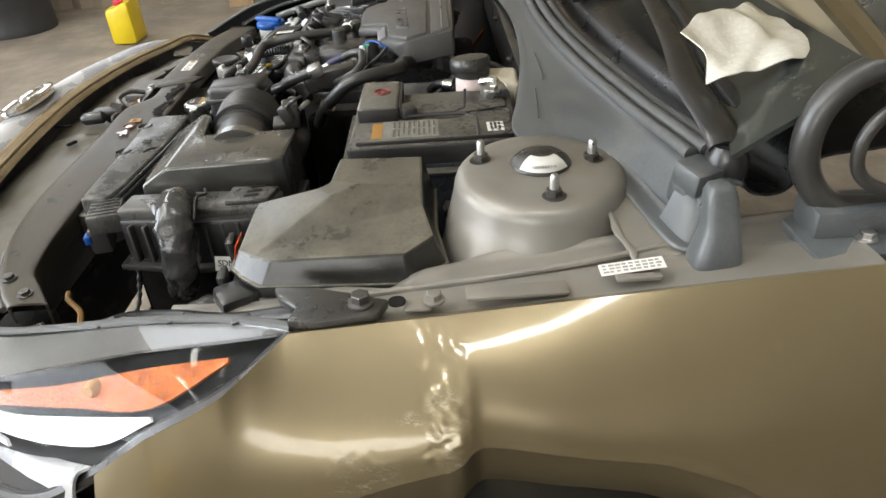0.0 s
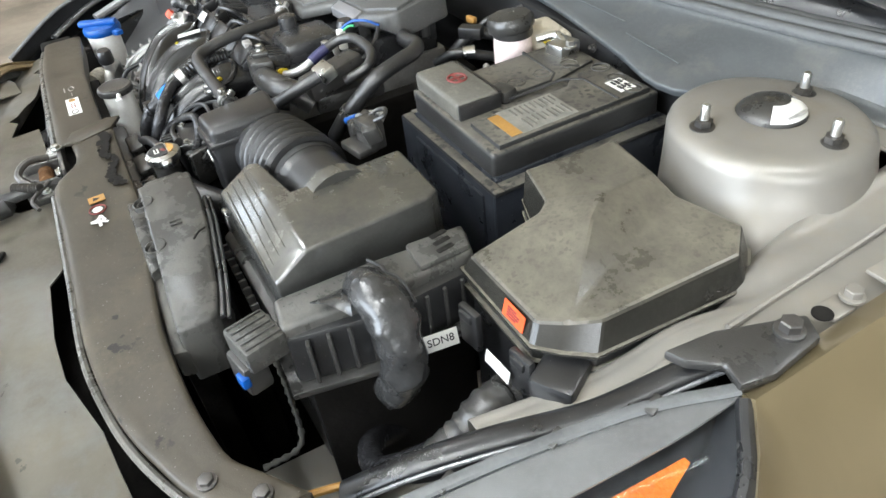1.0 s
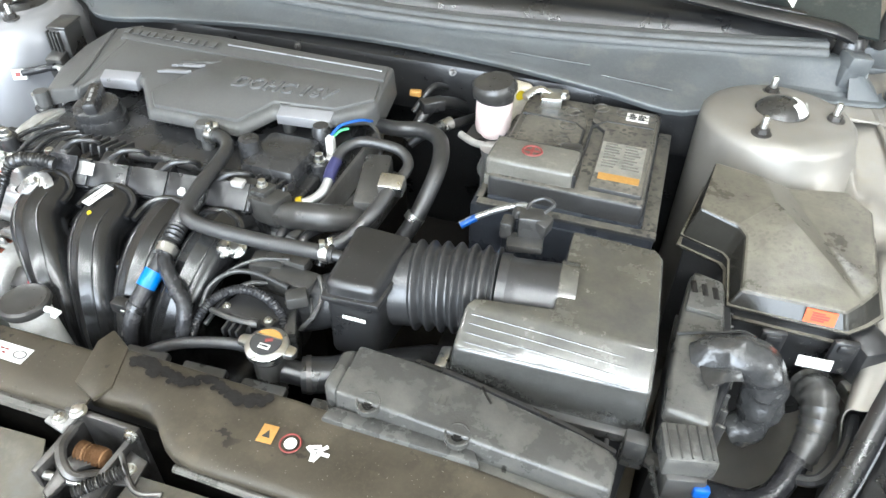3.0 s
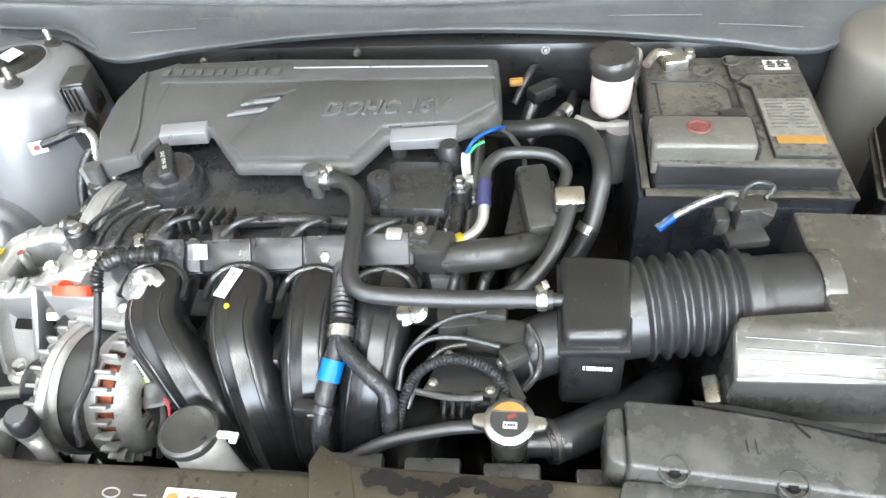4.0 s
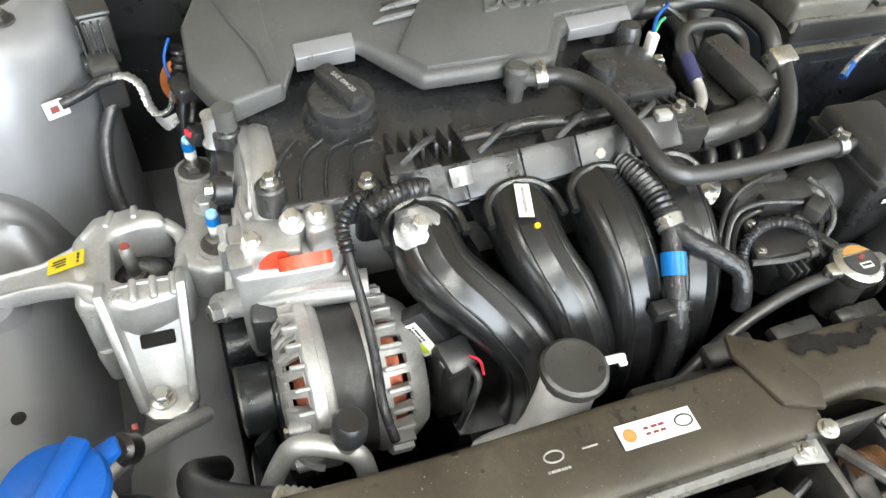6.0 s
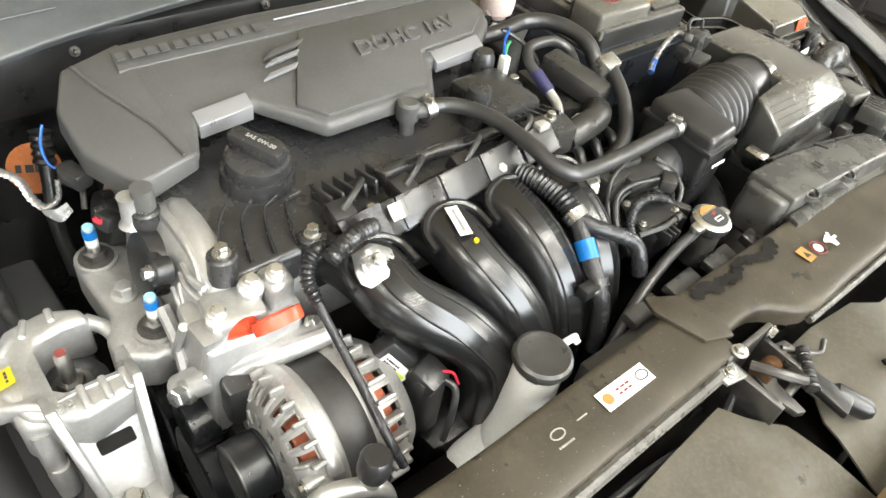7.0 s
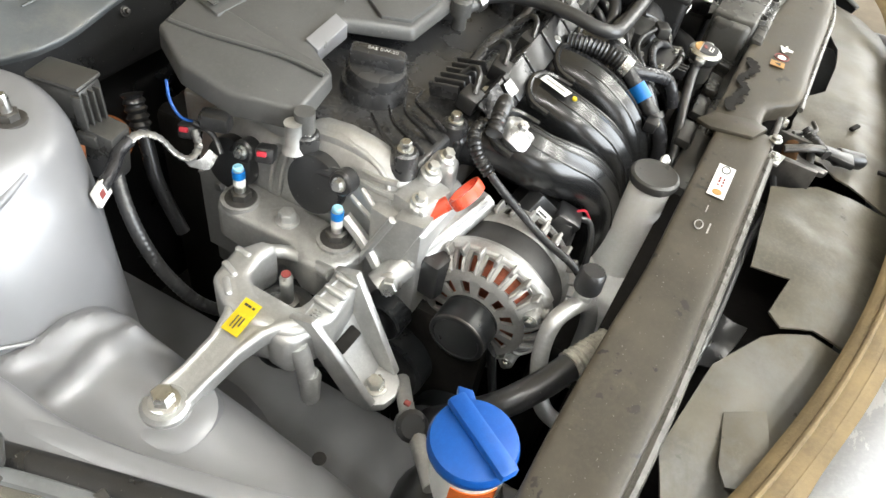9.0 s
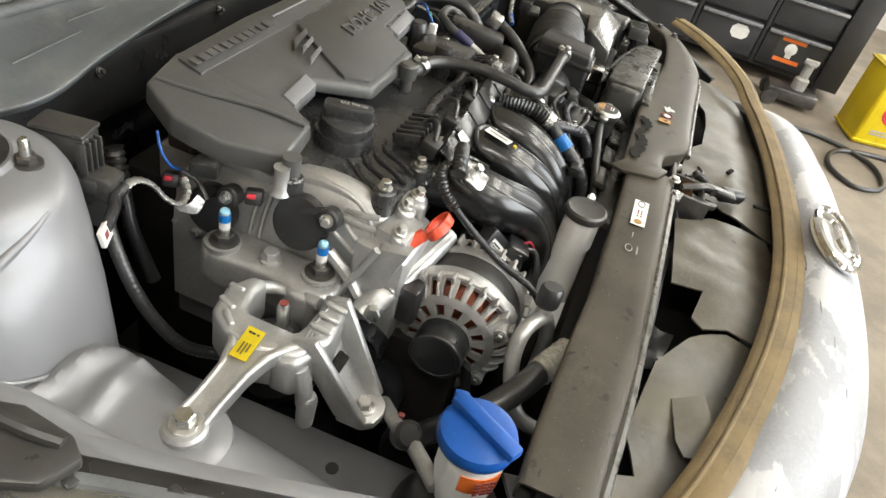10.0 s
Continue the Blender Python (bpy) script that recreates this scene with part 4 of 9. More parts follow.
def cowl():
    t = thing("cowl_panel", (0, 0.7, 0.78), "dusty grey plastic cowl panel below the windscreen", "cowl panel")

    def front(x):
        return 0.648 - 0.25 * x * x, 0.822 - 0.05 * x * x

    def ridge(x):
        return 0.688 + (0.16 if x > 0 else 0.05) * x * x, 0.842 + 0.02 * abs(x)
    rows = []
    for x in (-0.72, -0.6, -0.48, -0.36, -0.2, 0.0, 0.2, 0.36, 0.48, 0.58, 0.66, 0.72):
        y0, z0 = front(x)
        y1, z1 = ridge(x)
        if abs(x) > 0.46:
            k = min(1.0, (abs(x) - 0.46) / 0.1)
            y0 = y0 + (0.655 + 0.33 * (abs(x) - 0.5) - y0) * k
            z0 -= 0.01 * k
            if x > 0:
                z0 += 0.02 * math.exp(-((x - 0.585) / 0.06) ** 2)
        rows.append([(x, y0 + 0.012, z0 - 0.006), (x, y0 + 0.008, z0 + 0.002), (x, y0 + 0.014, z0 + 0.006), (x, y0 + 0.4 * (y1 - y0), z0 + 0.35 * (z1 - z0)), (x, y1 - 0.012, z1 - 0.006), (x, y1, z1 + 0.002), (x, y1 + 0.02, z1)])
    part("panel", surface(rows, 5, 5, 0.0025), M_COWL, t)
    for k, (dy, dz, r) in enumerate(((0.004, 0.005, 0.007), (0.02, 0.008, 0.008), (0.038, 0.006, 0.007))):
        part("seal", tube([(x, ridge(x)[0] + dy, ridge(x)[1] + dz) for x in (-0.7, -0.5, -0.3, -0.1, 0.1, 0.3, 0.5, 0.66)], r, 10), M_SEALG, t, "grey rubber seal")
    rows = []
    for x in (-0.7, -0.4, 0, 0.4, 0.7):
        y1, z1 = ridge(x)
        rows.append([(x, y1 + 0.03, z1), (x, y1 + 0.045, z1 - 0.02), (x, y1 + 0.075, z1 - 0.02), (x, y1 + 0.10, z1 + 0.012), (x, y1 + 0.16, z1 + 0.02), (x, y1 + 0.26, z1 + 0.035)])
    part("plenum", surface(rows, 6, 8, 0.003), M_BLACK, t, "dusty black plenum tray")
    # louvre grid
    bm = bmesh.new()
    for i in range(44):
        x = -0.62 + i * 0.0145
        y1, z1 = ridge(x)
        add(bm, box((x, y1 + 0.12, z1 + 0.022), (0.004, 0.09, 0.012), 0.0, (6, 0, 0)))
    for k in range(6):
        y1, z1 = ridge(-0.3)
        add(bm, box((-0.31, y1 + 0.078 + 0.017 * k, z1 + 0.022), (0.63, 0.004, 0.01), 0.0, (0, 0, -0.5)))
    tagged(part("louvre_grid", bm, M_BLACK, t), kind="stuff")
    # moulded lines on the panel
    for x0, x1, f in ((0.22, 0.34, 0.5), (0.36, 0.46, 0.35), (-0.46, -0.36, 0.5), (-0.36, -0.3, 0.7)):
        pts = []
        for k in range(4):
            x = x0 + (x1 - x0) * k / 3
            (y0, z0), (y1, z1) = front(x), ridge(x)
            pts.append((x, y0 + f * (y1 - y0), z0 + f * (z1 - z0) + 0.0015))
        part("rib", tube(pts, 0.0009, 6), M_COWL, t)
    # end pieces towards the hinges
    for s in (-1, 1):
        part("end_cap", mirrored(surface([[(0.70, 0.724, 0.812), (0.695, 0.736, 0.835), (0.685, 0.748, 0.862)], [(0.742, 0.735, 0.810), (0.728, 0.746, 0.826), (0.708, 0.757, 0.846)], [(0.748, 0.752, 0.806), (0.735, 0.765, 0.822), (0.715, 0.775, 0.84)]], 5, 5, 0.003), s), M_COWL, t)
        part("end_block", mirrored(add(box((0.697, 0.757, 0.855), (0.036, 0.034, 0.026), 0.005, (0, 8, 24)), box((0.692, 0.747, 0.838), (0.026, 0.018, 0.03), 0.004, (0, 8, 24))), s), M_COWL, t)
        bm = bmesh.new()
        rings(bm, [[V(px + hx * (abs(math.cos(b)) ** 0.5) * math.copysign(1, math.cos(b)), py + hy * (abs(math.sin(b)) ** 0.5) * math.copysign(1, math.sin(b)), pz) for b in [2 * math.pi * (j + 0.5) / 24 for j in range(24)]]
                   for px, py, pz, hx, hy in ((0.772, 0.753, 0.802, 0.018, 0.022), (0.771, 0.753, 0.812, 0.018, 0.022), (0.770, 0.754, 0.826, 0.017, 0.019), (0.765, 0.756, 0.838, 0.0145, 0.0155), (0.760, 0.756, 0.855, 0.0135, 0.0145), (0.757, 0.755, 0.869, 0.0125, 0.0135), (0.756, 0.755, 0.876, 0.0095, 0.0105), (0.756, 0.755, 0.879, 0.004, 0.005))])
        part("end_post", mirrored(bm, s), M_COWL, t)
        lip = [(0.47, 0.620, 0.806), (0.50, 0.627, 0.810), (0.55, 0.659, 0.818), (0.60, 0.688, 0.822), (0.67, 0.707, 0.815), (0.738, 0.722, 0.811), (0.756, 0.738, 0.810)]
        part("edge_lip", mirrored(surface([[(x, y, z - 0.003), (x - 0.001, y + 0.003, z), (x - 0.006, y + 0.016, z + 0.001), (x - 0.008, y + 0.022, z + 0.005)] for x, y, z in lip], 5, 4, 0.003), s), M_COWL, t)
        # Near-black box added for the shaded void between post, hinge and cowl.
        part("void_shade_box", mirrored(box((0.69, 0.86, 0.69), (0.12, 0.16, 0.10), 0.004), s), M_DARK, t)


cowl()


def glazing():
    def at(x, s):
        return V(x * (1 - 0.05 * s), 0.905 + 0.62 * s - 0.13 * (1 - 0.3 * s) * (x / 0.72) ** 2, 0.885 + 0.40 * s)
    w = solid("windscreen", surface([[at(x, s) for s in (0, 0.3, 0.6, 1.0)] for x in (-0.72, -0.36, 0, 0.36, 0.72)], 5, 5, 0.005), M_WINDOW, (0, 0.97, 0.86), "dark dusty windscreen glass", "windscreen", kind="structure")
    cloth = surface([[(0.60, 0.79, 0.909), (0.57, 0.795, 0.932), (0.55, 0.775, 0.947)], [(0.605, 0.812, 0.921), (0.56, 0.83, 0.935), (0.52, 0.80, 0.956)], [(0.60, 0.838, 0.919), (0.55, 0.86, 0.945), (0.50, 0.835, 0.957)],
                     [(0.61, 0.868, 0.935), (0.54, 0.875, 0.94), (0.48, 0.865, 0.955)], [(0.60, 0.901, 0.932), (0.53, 0.905, 0.94), (0.45, 0.897, 0.944)]], 6, 6, 0.0015,
                    lambda p: V(p.x, p.y, p.z + 0.006 * noise.noise(V(p.x * 30, p.y * 45, 2))))
    solid("paper_cloth", cloth, M_CLOTH, (0.55, 0.84, 0.93), "crumpled white paper cloth lying on the windscreen", "cloth")
    # wiper arms
    for pts, lab in (([(0.69, 0.785, 0.878), (0.655, 0.785, 0.888), (0.55, 0.79, 0.895), (0.40, 0.815, 0.90), (0.167, 0.845, 0.90), (0.0, 0.85, 0.90)], "long"), ([(-0.06, 0.83, 0.872), (-0.12, 0.84, 0.888), (-0.28, 0.83, 0.90), (-0.45, 0.81, 0.90)], "short")):
        t = thing("wiper", (pts[0][0], pts[0][1], 0.84), "black wiper arm resting below the windscreen", "wiper", "wipers")
        part("pivot", lathe([(0.02, 0), (0.02, 0.02), (0.014, 0.03)], (pts[0][0], pts[0][1], pts[0][2] - 0.026), n=18), M_BLACK, t)
        part("arm", tube(pts, lambda u: 0.019 - 0.009 * u, 10, flat=0.5), M_BLACK, t)
        part("blade", tube([V(*p) + V(-0.03, 0.035, 0.0) for p in pts[1:]], 0.009, 8, flat=0.8), M_RUBBER, t)
    # roof edge and screen pillars keep the cabin closed
    for s in (-1, 1):
        solid("screen_pillar", tube([(0.775 * s, 1.03, 0.92), (0.75 * s, 1.25, 1.07), (0.70 * s, 1.62, 1.27)], 0.035, 12, flat=0.7), M_GOLD, (0.75 * s, 0.86, 0.8), "gold painted windscreen pillar", "pillar", kind="structure")


glazing()


def hood():
    t = thing("hood", (0, 0.92, 0.875), "gold car hood standing open on its hinges", "hood")
    L, a = 1.08, radians(36)

    def at(x, s, off=0.0):
        y = 0.965 - math.cos(a) * L * s - math.sin(a) * off
        z = 0.925 + math.sin(a) * L * s + math.cos(a) * off + 0.035 * math.sin(math.pi * min(1, s)) - 0.03 * (x / 0.72) ** 2
        return V(x * (1 - 0.12 * s * s), y + 0.09 * (x / 0.72) ** 2 * s, z)
    part("skin", surface([[at(x, s) for s in (0, 0.25, 0.5, 0.75, 1.0)] for x in (-0.74, -0.5, -0.2, 0, 0.2, 0.5, 0.74)], 5, 5, 0.0015), M_GOLD, t)
    part("inner_panel", surface([[at(x, s, -0.02 - (0.012 if abs(x) < 0.45 and 0.2 < s < 0.8 else 0)) for s in (0.02, 0.25, 0.5, 0.75, 0.98)] for x in (-0.72, -0.5, -0.2, 0, 0.2, 0.5, 0.72)], 5, 5, 0.0015), M_HOODPAD, t, "painted inner panel")
    part("edge", tube([at(0.735, s, -0.01) for s in (0.0, 0.3, 0.6, 0.98)], 0.011, 8), M_GOLD, t)
    part("edge", tube([at(-0.735, s, -0.01) for s in (0.0, 0.3, 0.6, 0.98)], 0.011, 8), M_GOLD, t)
    for s in (-1, 1):
        h = part("hood_hinge", add(box((0.745 * s, 0.90, 0.832), (0.045, 0.12, 0.03), 0.006), box((0.76 * s, 0.90, 0.815), (0.07, 0.14, 0.012), 0.004)), M_COWL, t, "grey painted hinge with a curved arm")
        part("arm", tube([(0.735 * s, 0.93, 0.972), (0.735 * s, 0.87, 0.962), (0.737 * s, 0.84, 0.938), (0.74 * s, 0.829, 0.905), (0.74 * s, 0.838, 0.868), (0.745 * s, 0.865, 0.842), (0.745 * s, 0.93, 0.836)], 0.0135, 12, flat=0.9), M_BLACKD, h)
        part("arm", tube([(0.755 * s, 0.93, 0.945), (0.755 * s, 0.885, 0.935), (0.757 * s, 0.866, 0.905), (0.757 * s, 0.878, 0.872), (0.758 * s, 0.93, 0.85)], 0.006, 10), M_BLACKD, h)
        bolt(h, (0.772 * s, 0.885, 0.821), r=0.007)


hood()


# ---- nose: bumper, air guard, support, headlights, latch ----
def nose_y(x):
    a = abs(x)
    k = 0.16 if x > 0 else 0.39
    if a < 0.55:
        return -0.222 + k * x * x
    y0 = -0.222 + k * 0.3025
    return y0 + (0.19 - y0) * ((a - 0.55) / 0.31) ** 1.25


def nose_z(x):
    a = abs(x)
    if a < 0.5:
        return 0.718 - 0.06 * x * x
    if a < 0.72:
        return 0.703 - 0.095 * (a - 0.5) / 0.22
    return 0.608 + 0.075 * ((a - 0.72) / 0.14) ** 1.5


def bumper():
    rows = []
    for x in (-0.86, -0.8, -0.7, -0.6, -0.45, -0.3, -0.15, 0, 0.15, 0.3, 0.45, 0.6, 0.7, 0.8, 0.86):
        y, z = nose_y(x), nose_z(x)
        k = 1 - 0.75 * max(0.0, abs(x) - 0.35) / 0.5
        c = 0.014 * max(0.0, 1 - 2 * x * x)
        rows.append([(x, y + 0.012, z - 0.012), (x, y, z), (x, y - 0.025 * k, z + c), (x * 1.005, y - 0.065 * k, z + 0.4 * c - 0.004), (x * 1.01, y - 0.10 * k, z - 0.032), (x * 1.012, y - 0.125 * k, z - 0.085), (x * 1.012, y - 0.13 * k, z - 0.2), (x * 1.01, y - 0.10 * k, 0.38), (x * 1.0, y - 0.02, 0.22)])
    t = thing("front_bumper", (0, -0.28, 0.22), "grey-white sanded and scraped bumper cover, unpainted in patches", "bumper")
    part("skin", surface(rows, 5, 5, 0.003), M_PRIMER, t)
    m = frame_at((0.0, nose_y(0) - 0.042, nose_z(0) + 0.018), (1, 0, 0), (0, -0.3, 0.95))
    e = part("emblem", add(move(tube([(0.074 * math.cos(k * math.pi / 8), 0.033 * math.sin(k * math.pi / 8), 0.003) for k in range(17)], 0.006, 8, 4), m), move(tube([(-0.032, -0.026, 0.004), (-0.026, 0.0, 0.006), (0.026, 0.003, 0.006), (0.034, 0.027, 0.004)], 0.007, 8), m)), M_CHROME, t, "oval chrome emblem")
    part("emblem_back", move(lathe([(0.072, -0.006), (0.072, 0.0), (0.05, 0.002)], n=32), m @ Matrix.Diagonal((1, 0.52, 1, 1))), M_LABEL, e)
    return t


bumper()


def sheet_poly(pts, zf, thick=0.0022, cuts=4):
    """A flat cut-out, subdivided and bent to the height zf."""
    bm = bmesh.new()
    f = bm.faces.new([bm.verts.new((x, y, 0)) for x, y in pts])
    bmesh.ops.triangulate(bm, faces=[f])
    for k in range(cuts):
        long = [e for e in bm.edges if e.calc_length() > 0.018]
        if long:
            bmesh.ops.subdivide_edges(bm, edges=long, cuts=1)
            bmesh.ops.triangulate(bm, faces=bm.faces)
    for v in bm.verts:
        v.co.z = zf(v.co.x, v.co.y)
    bmesh.ops.recalc_face_normals(bm, faces=bm.faces)
    thicken(bm, thick)
    return bm


def air_guard():
    t = thing("air_guard", (0, -0.12, 0.6), "bent and cracked grey plastic air guard behind the bumper", "air guard")

    def outer(a, b, n):
        return [(a + (b - a) * i / n, nose_y(a + (b - a) * i / n) + 0.022) for i in range(n + 1)]

    def bump(dz, seed):
        def zf(x, y):
            w = noise.noise(V(x * 9, y * 9, seed)) * 0.006 + noise.noise(V(x * 26, y * 26, seed + 4)) * 0.002
            return 0.7 + dz - 0.05 * x * x + w - 0.22 * max(0.0, nose_y(x) + 0.085 - y) - 0.03 * max(0.0, -0.07 - y) * (abs(x) < 0.1)
        return zf
    pieces = (
        ([(-0.243, -0.173), (-0.2445, -0.133), (-0.262, -0.103), (-0.247, -0.089), (-0.19, -0.099), (-0.196, -0.059), (-0.14, -0.055), (-0.05, -0.05), (-0.035, -0.072), (-0.008, -0.10), (0.0, -0.14), (0.01, -0.19)] + outer(0.01, -0.2425, 7)[1:], 0.004, 1),
        ([(0.012, -0.185), (0.03, -0.12), (0.05, -0.10), (0.052, -0.052), (0.13, -0.05), (0.21, -0.058), (0.24, -0.078), (0.33, -0.082), (0.40, -0.078), (0.48, -0.056), (0.56, -0.045), (0.62, -0.035)] + outer(0.62, 0.012, 12), 0.004, 2),
        ([(-0.2455, -0.173), (-0.2475, -0.133), (-0.268, -0.104), (-0.282, -0.09), (-0.344, -0.056), (-0.42, -0.044), (-0.455, -0.039), (-0.495, -0.055), (-0.505, -0.038), (-0.52, -0.022), (-0.545, 0.01), (-0.58, 0.043), (-0.597, 0.03), (-0.628, -0.005), (-0.655, -0.02)] + outer(-0.655, -0.2455, 8), -0.002, 3),
    )
    for pts, dz, seed in pieces:
        part("sheet", sheet_poly(pts, bump(dz, seed)), M_GUARD, t)
    part("sheet", sheet_poly([(-0.388, -0.078), (-0.443, -0.086), (-0.46, -0.095), (-0.454, -0.112), (-0.42, -0.125), (-0.37, -0.11)], lambda x, y: 0.694 + 0.012 * max(0.0, -0.08 - y) * 20 * (0.5 + 6 * (x + 0.46)) - 0.2 * max(0.0, -0.10 - y)), M_GUARD, t, "torn flap")
    # Black sheet added inside the torn hole to give its shade.
    part("flap", sheet_poly([(-0.335, -0.032), (-0.29, -0.03), (-0.24, -0.05), (-0.235, -0.085), (-0.27, -0.078), (-0.30, -0.07)], lambda x, y: 0.66 + 0.03 * noise.noise(V(x * 20, y * 20, 7))), M_BLACK, t, "black sheet standing in for the shade in the gap")
    # Near-black sheet added below the gaps, standing in for shade inside the nose.
    part("void_sheet", sheet_poly([(-0.57, -0.02), (0.58, -0.02), (0.58, -0.09), (0.3, -0.15), (-0.3, -0.15), (-0.57, -0.06)], lambda x, y: 0.62), M_DARK, t)
    part("slot", box((0.07, -0.178, 0.7075), (0.006, 0.03, 0.004), 0.001, (0, 0, 5)), M_DARK, t)
    part("clip", box((0.155, -0.125, 0.708), (0.02, 0.007, 0.005), 0.002, (0, 0, -25)), M_DARK, t)
    # strip of foam seal over the bumper's edge
    strip = thing("weather_strip", (0, -0.19, 0.69), "brown weathered rubber strip along the bumper edge", "seal")
    pts = [(x, nose_y(x) + 0.016, nose_z(x) + 0.002) for x in (-0.655, -0.6, -0.5, -0.4, -0.3, -0.2, -0.1, 0, 0.1, 0.2, 0.3, 0.4, 0.5)] + [(0.58, -0.145, 0.712), (0.65, -0.105, 0.722), (0.72, -0.045, 0.732), (0.78, 0.02, 0.735)]
    part("strip", tube(pts, 0.021, 10, 5, flat=0.35), M_SEAL, strip)
    part("bead", tube([V(*p) + V(0, 0.008, 0.006) for p in pts], 0.003, 8, 5), M_SEAL, strip)
    part("bead", tube([V(*p) + V(0, -0.008, 0.005) for p in pts], 0.003, 8, 5), M_SEAL, strip)
    solid("crash_beam", surface([[(x, nose_y(x) + 0.05, 0.60), (x, nose_y(x) + 0.02, 0.60), (x, nose_y(x) + 0.02, 0.5), (x, nose_y(x) + 0.05, 0.5)] for x in (-0.55, -0.3, 0, 0.3, 0.55)], 3, 5, 0.004), M_DARK, (0, -0.15, 0.5), "black steel crash beam behind the bumper", "crash beam", kind="structure")


air_guard()


def sup_z(x):
    return 0.744 - 0.12 * min(x, 0.16) ** 2


def support():
    t = thing("radiator_support", (0, 0, 0.3), "brown-black dusty plastic radiator support panel across the nose", "radiator support")

    def plate(xs, fr, bk, dz, name):
        rows = []
        for x in xs:
            z, f, b = sup_z(x) + dz, fr(x), bk(x)
            rows.append([(x, f + 0.002, z - 0.026), (x, f, z - 0.008), (x, f + 0.004, z - 0.002), (x, f + 0.016, z), (x, (f + b) / 2, z), (x, b - 0.012, z), (x, b - 0.002, z - 0.001), (x, b, z - 0.006), (x, b - 0.001, z - 0.03)])
        return part(name, surface(rows, 4, 4, 0.0025), M_SUPPORT, t)
    plate([-0.57, -0.5, -0.4, -0.3, -0.2, -0.1, -0.045, -0.012], lambda x: -0.03 + 0.02 * max(0, -x - 0.42) * 2.5, lambda x: 0.036 + 0.01 * min(1, max(0, (-x - 0.3) * 6)), 0.0, "plate")
    front = ((-0.05, -0.012), (0.06, -0.012), (0.1, -0.044), (0.42, -0.046), (0.50, -0.036), (0.56, -0.022), (0.62, 0.002), (0.66, 0.024), (0.70, 0.058))
    back = ((-0.05, 0.047), (0.2, 0.046), (0.36, 0.032), (0.44, 0.026), (0.52, 0.028), (0.58, 0.034), (0.62, 0.044), (0.66, 0.072), (0.70, 0.10))

    def along(line, x):
        for (xa, ya), (xb, yb) in zip(line, line[1:]):
            if x <= xb:
                break
        return ya + (yb - ya) * (x - xa) / (xb - xa)
    plate([-0.02, 0.05, 0.1, 0.2, 0.3, 0.38, 0.44, 0.5, 0.55, 0.59, 0.62, 0.645, 0.665, 0.682], lambda x: along(front, x), lambda x: along(back, x), 0.003, "plate")
    part("joint_flap", prism([(-0.05, 0.044), (-0.036, -0.006), (-0.006, -0.018), (0.002, 0.0), (-0.014, 0.046), (-0.044, 0.062)], 0.743, 0.7485, 0.0015), M_SUPPORT, t)
    part("front_lip", tube([(x, -0.034 + 0.05 * max(0, -x - 0.42), sup_z(x) - 0.016) for x in (-0.56, -0.45, -0.3, -0.15, -0.04)], 0.0065, 8), M_WORN, t, "worn bright lip")
    part("front_lip", tube([(x, along(front, x) - 0.004, sup_z(x) - 0.012) for x in (0.1, 0.2, 0.3, 0.42, 0.5, 0.56, 0.62, 0.67)], 0.004, 8), M_WORN, t, "worn bright lip")
    # end flange with bolts towards the headlight
    for x, y in ((0.632, 0.022), (0.665, 0.056)):
        bolt(t, (x, y, sup_z(x) + 0.003), r=0.006, h=0.006, material=M_DARKSTEEL)
    part("end_plate", prism([(-0.53, -0.03), (-0.57, -0.01), (-0.60, 0.03), (-0.55, 0.06)][::-1], 0.675, 0.682, 0.002), M_BLACKD, t)
    # uprights and lower rail
    for s in (-1, 1):
        part("upright", box(((0.655 if s > 0 else -0.585), 0.03 if s > 0 else 0.0, 0.5), (0.05, 0.06, 0.4), 0.006), M_DARK, t)
    part("lower_rail", box((0, 0.0, 0.3), (1.2, 0.06, 0.06), 0.006), M_DARK, t)
    # stickers
    m = frame_at((-0.137, 0.006, sup_z(-0.137) + 0.0008), (1, 0, 0), (0.0, 0.0, 1)) @ pose(0, 0, 0, 0, 0, 0)
    st = part("sticker", slab(m, 0.062, 0.019, 0.0006), M_LABEL, t, "cream sticker with an orange mark")
    part("mark", lathe([(0.0052, 0.0006), (0.0052, 0.0012)], m @ V(-0.023, 0, 0), n=20), M_BRONZE, st)
    part("print", bars(m @ pose(-0.002, 0, 0.0002), 0.018, 0.009, 2, 3, 0.45, 0.0006), M_INKRED, st)
    part("mark", move(tube([(0.007 * math.cos(k * math.pi / 6), 0.0045 * math.sin(k * math.pi / 6), 0.0008) for k in range(13)], 0.0006, 6, 3), m @ pose(0.022, 0, 0)), M_INK, st)
    m2 = frame_at((-0.218, 0.006, sup_z(-0.218) + 0.0008), (1, 0, 0), (0.04, 0, 1))
    part("mark", add(move(tube([(0.0075 * math.cos(k * math.pi / 6), 0.0042 * math.sin(k * math.pi / 6), 0) for k in range(13)], 0.0007, 6, 3), m2 @ pose(0, 0.003, 0)), bars(m2 @ pose(0, -0.0075, -0.0003), 0.018, 0.003, 1, 7)), M_PRINT, t, "printed oval mark over a bar")
    part("print", bars(frame_at((-0.188, 0.008, sup_z(-0.188) + 0.0006), (1, 0, 0), (0, 0, 1)), 0.02, 0.002, 1, 1), M_PRINT, t)
    z = sup_z(0.16) + 0.0056
    part("sticker", slab(frame_at((0.168, 0.002, z), (1, 0.05, 0), (0, 0, 1)), 0.015, 0.019), M_BRONZE, t, "yellow-orange warning sticker")
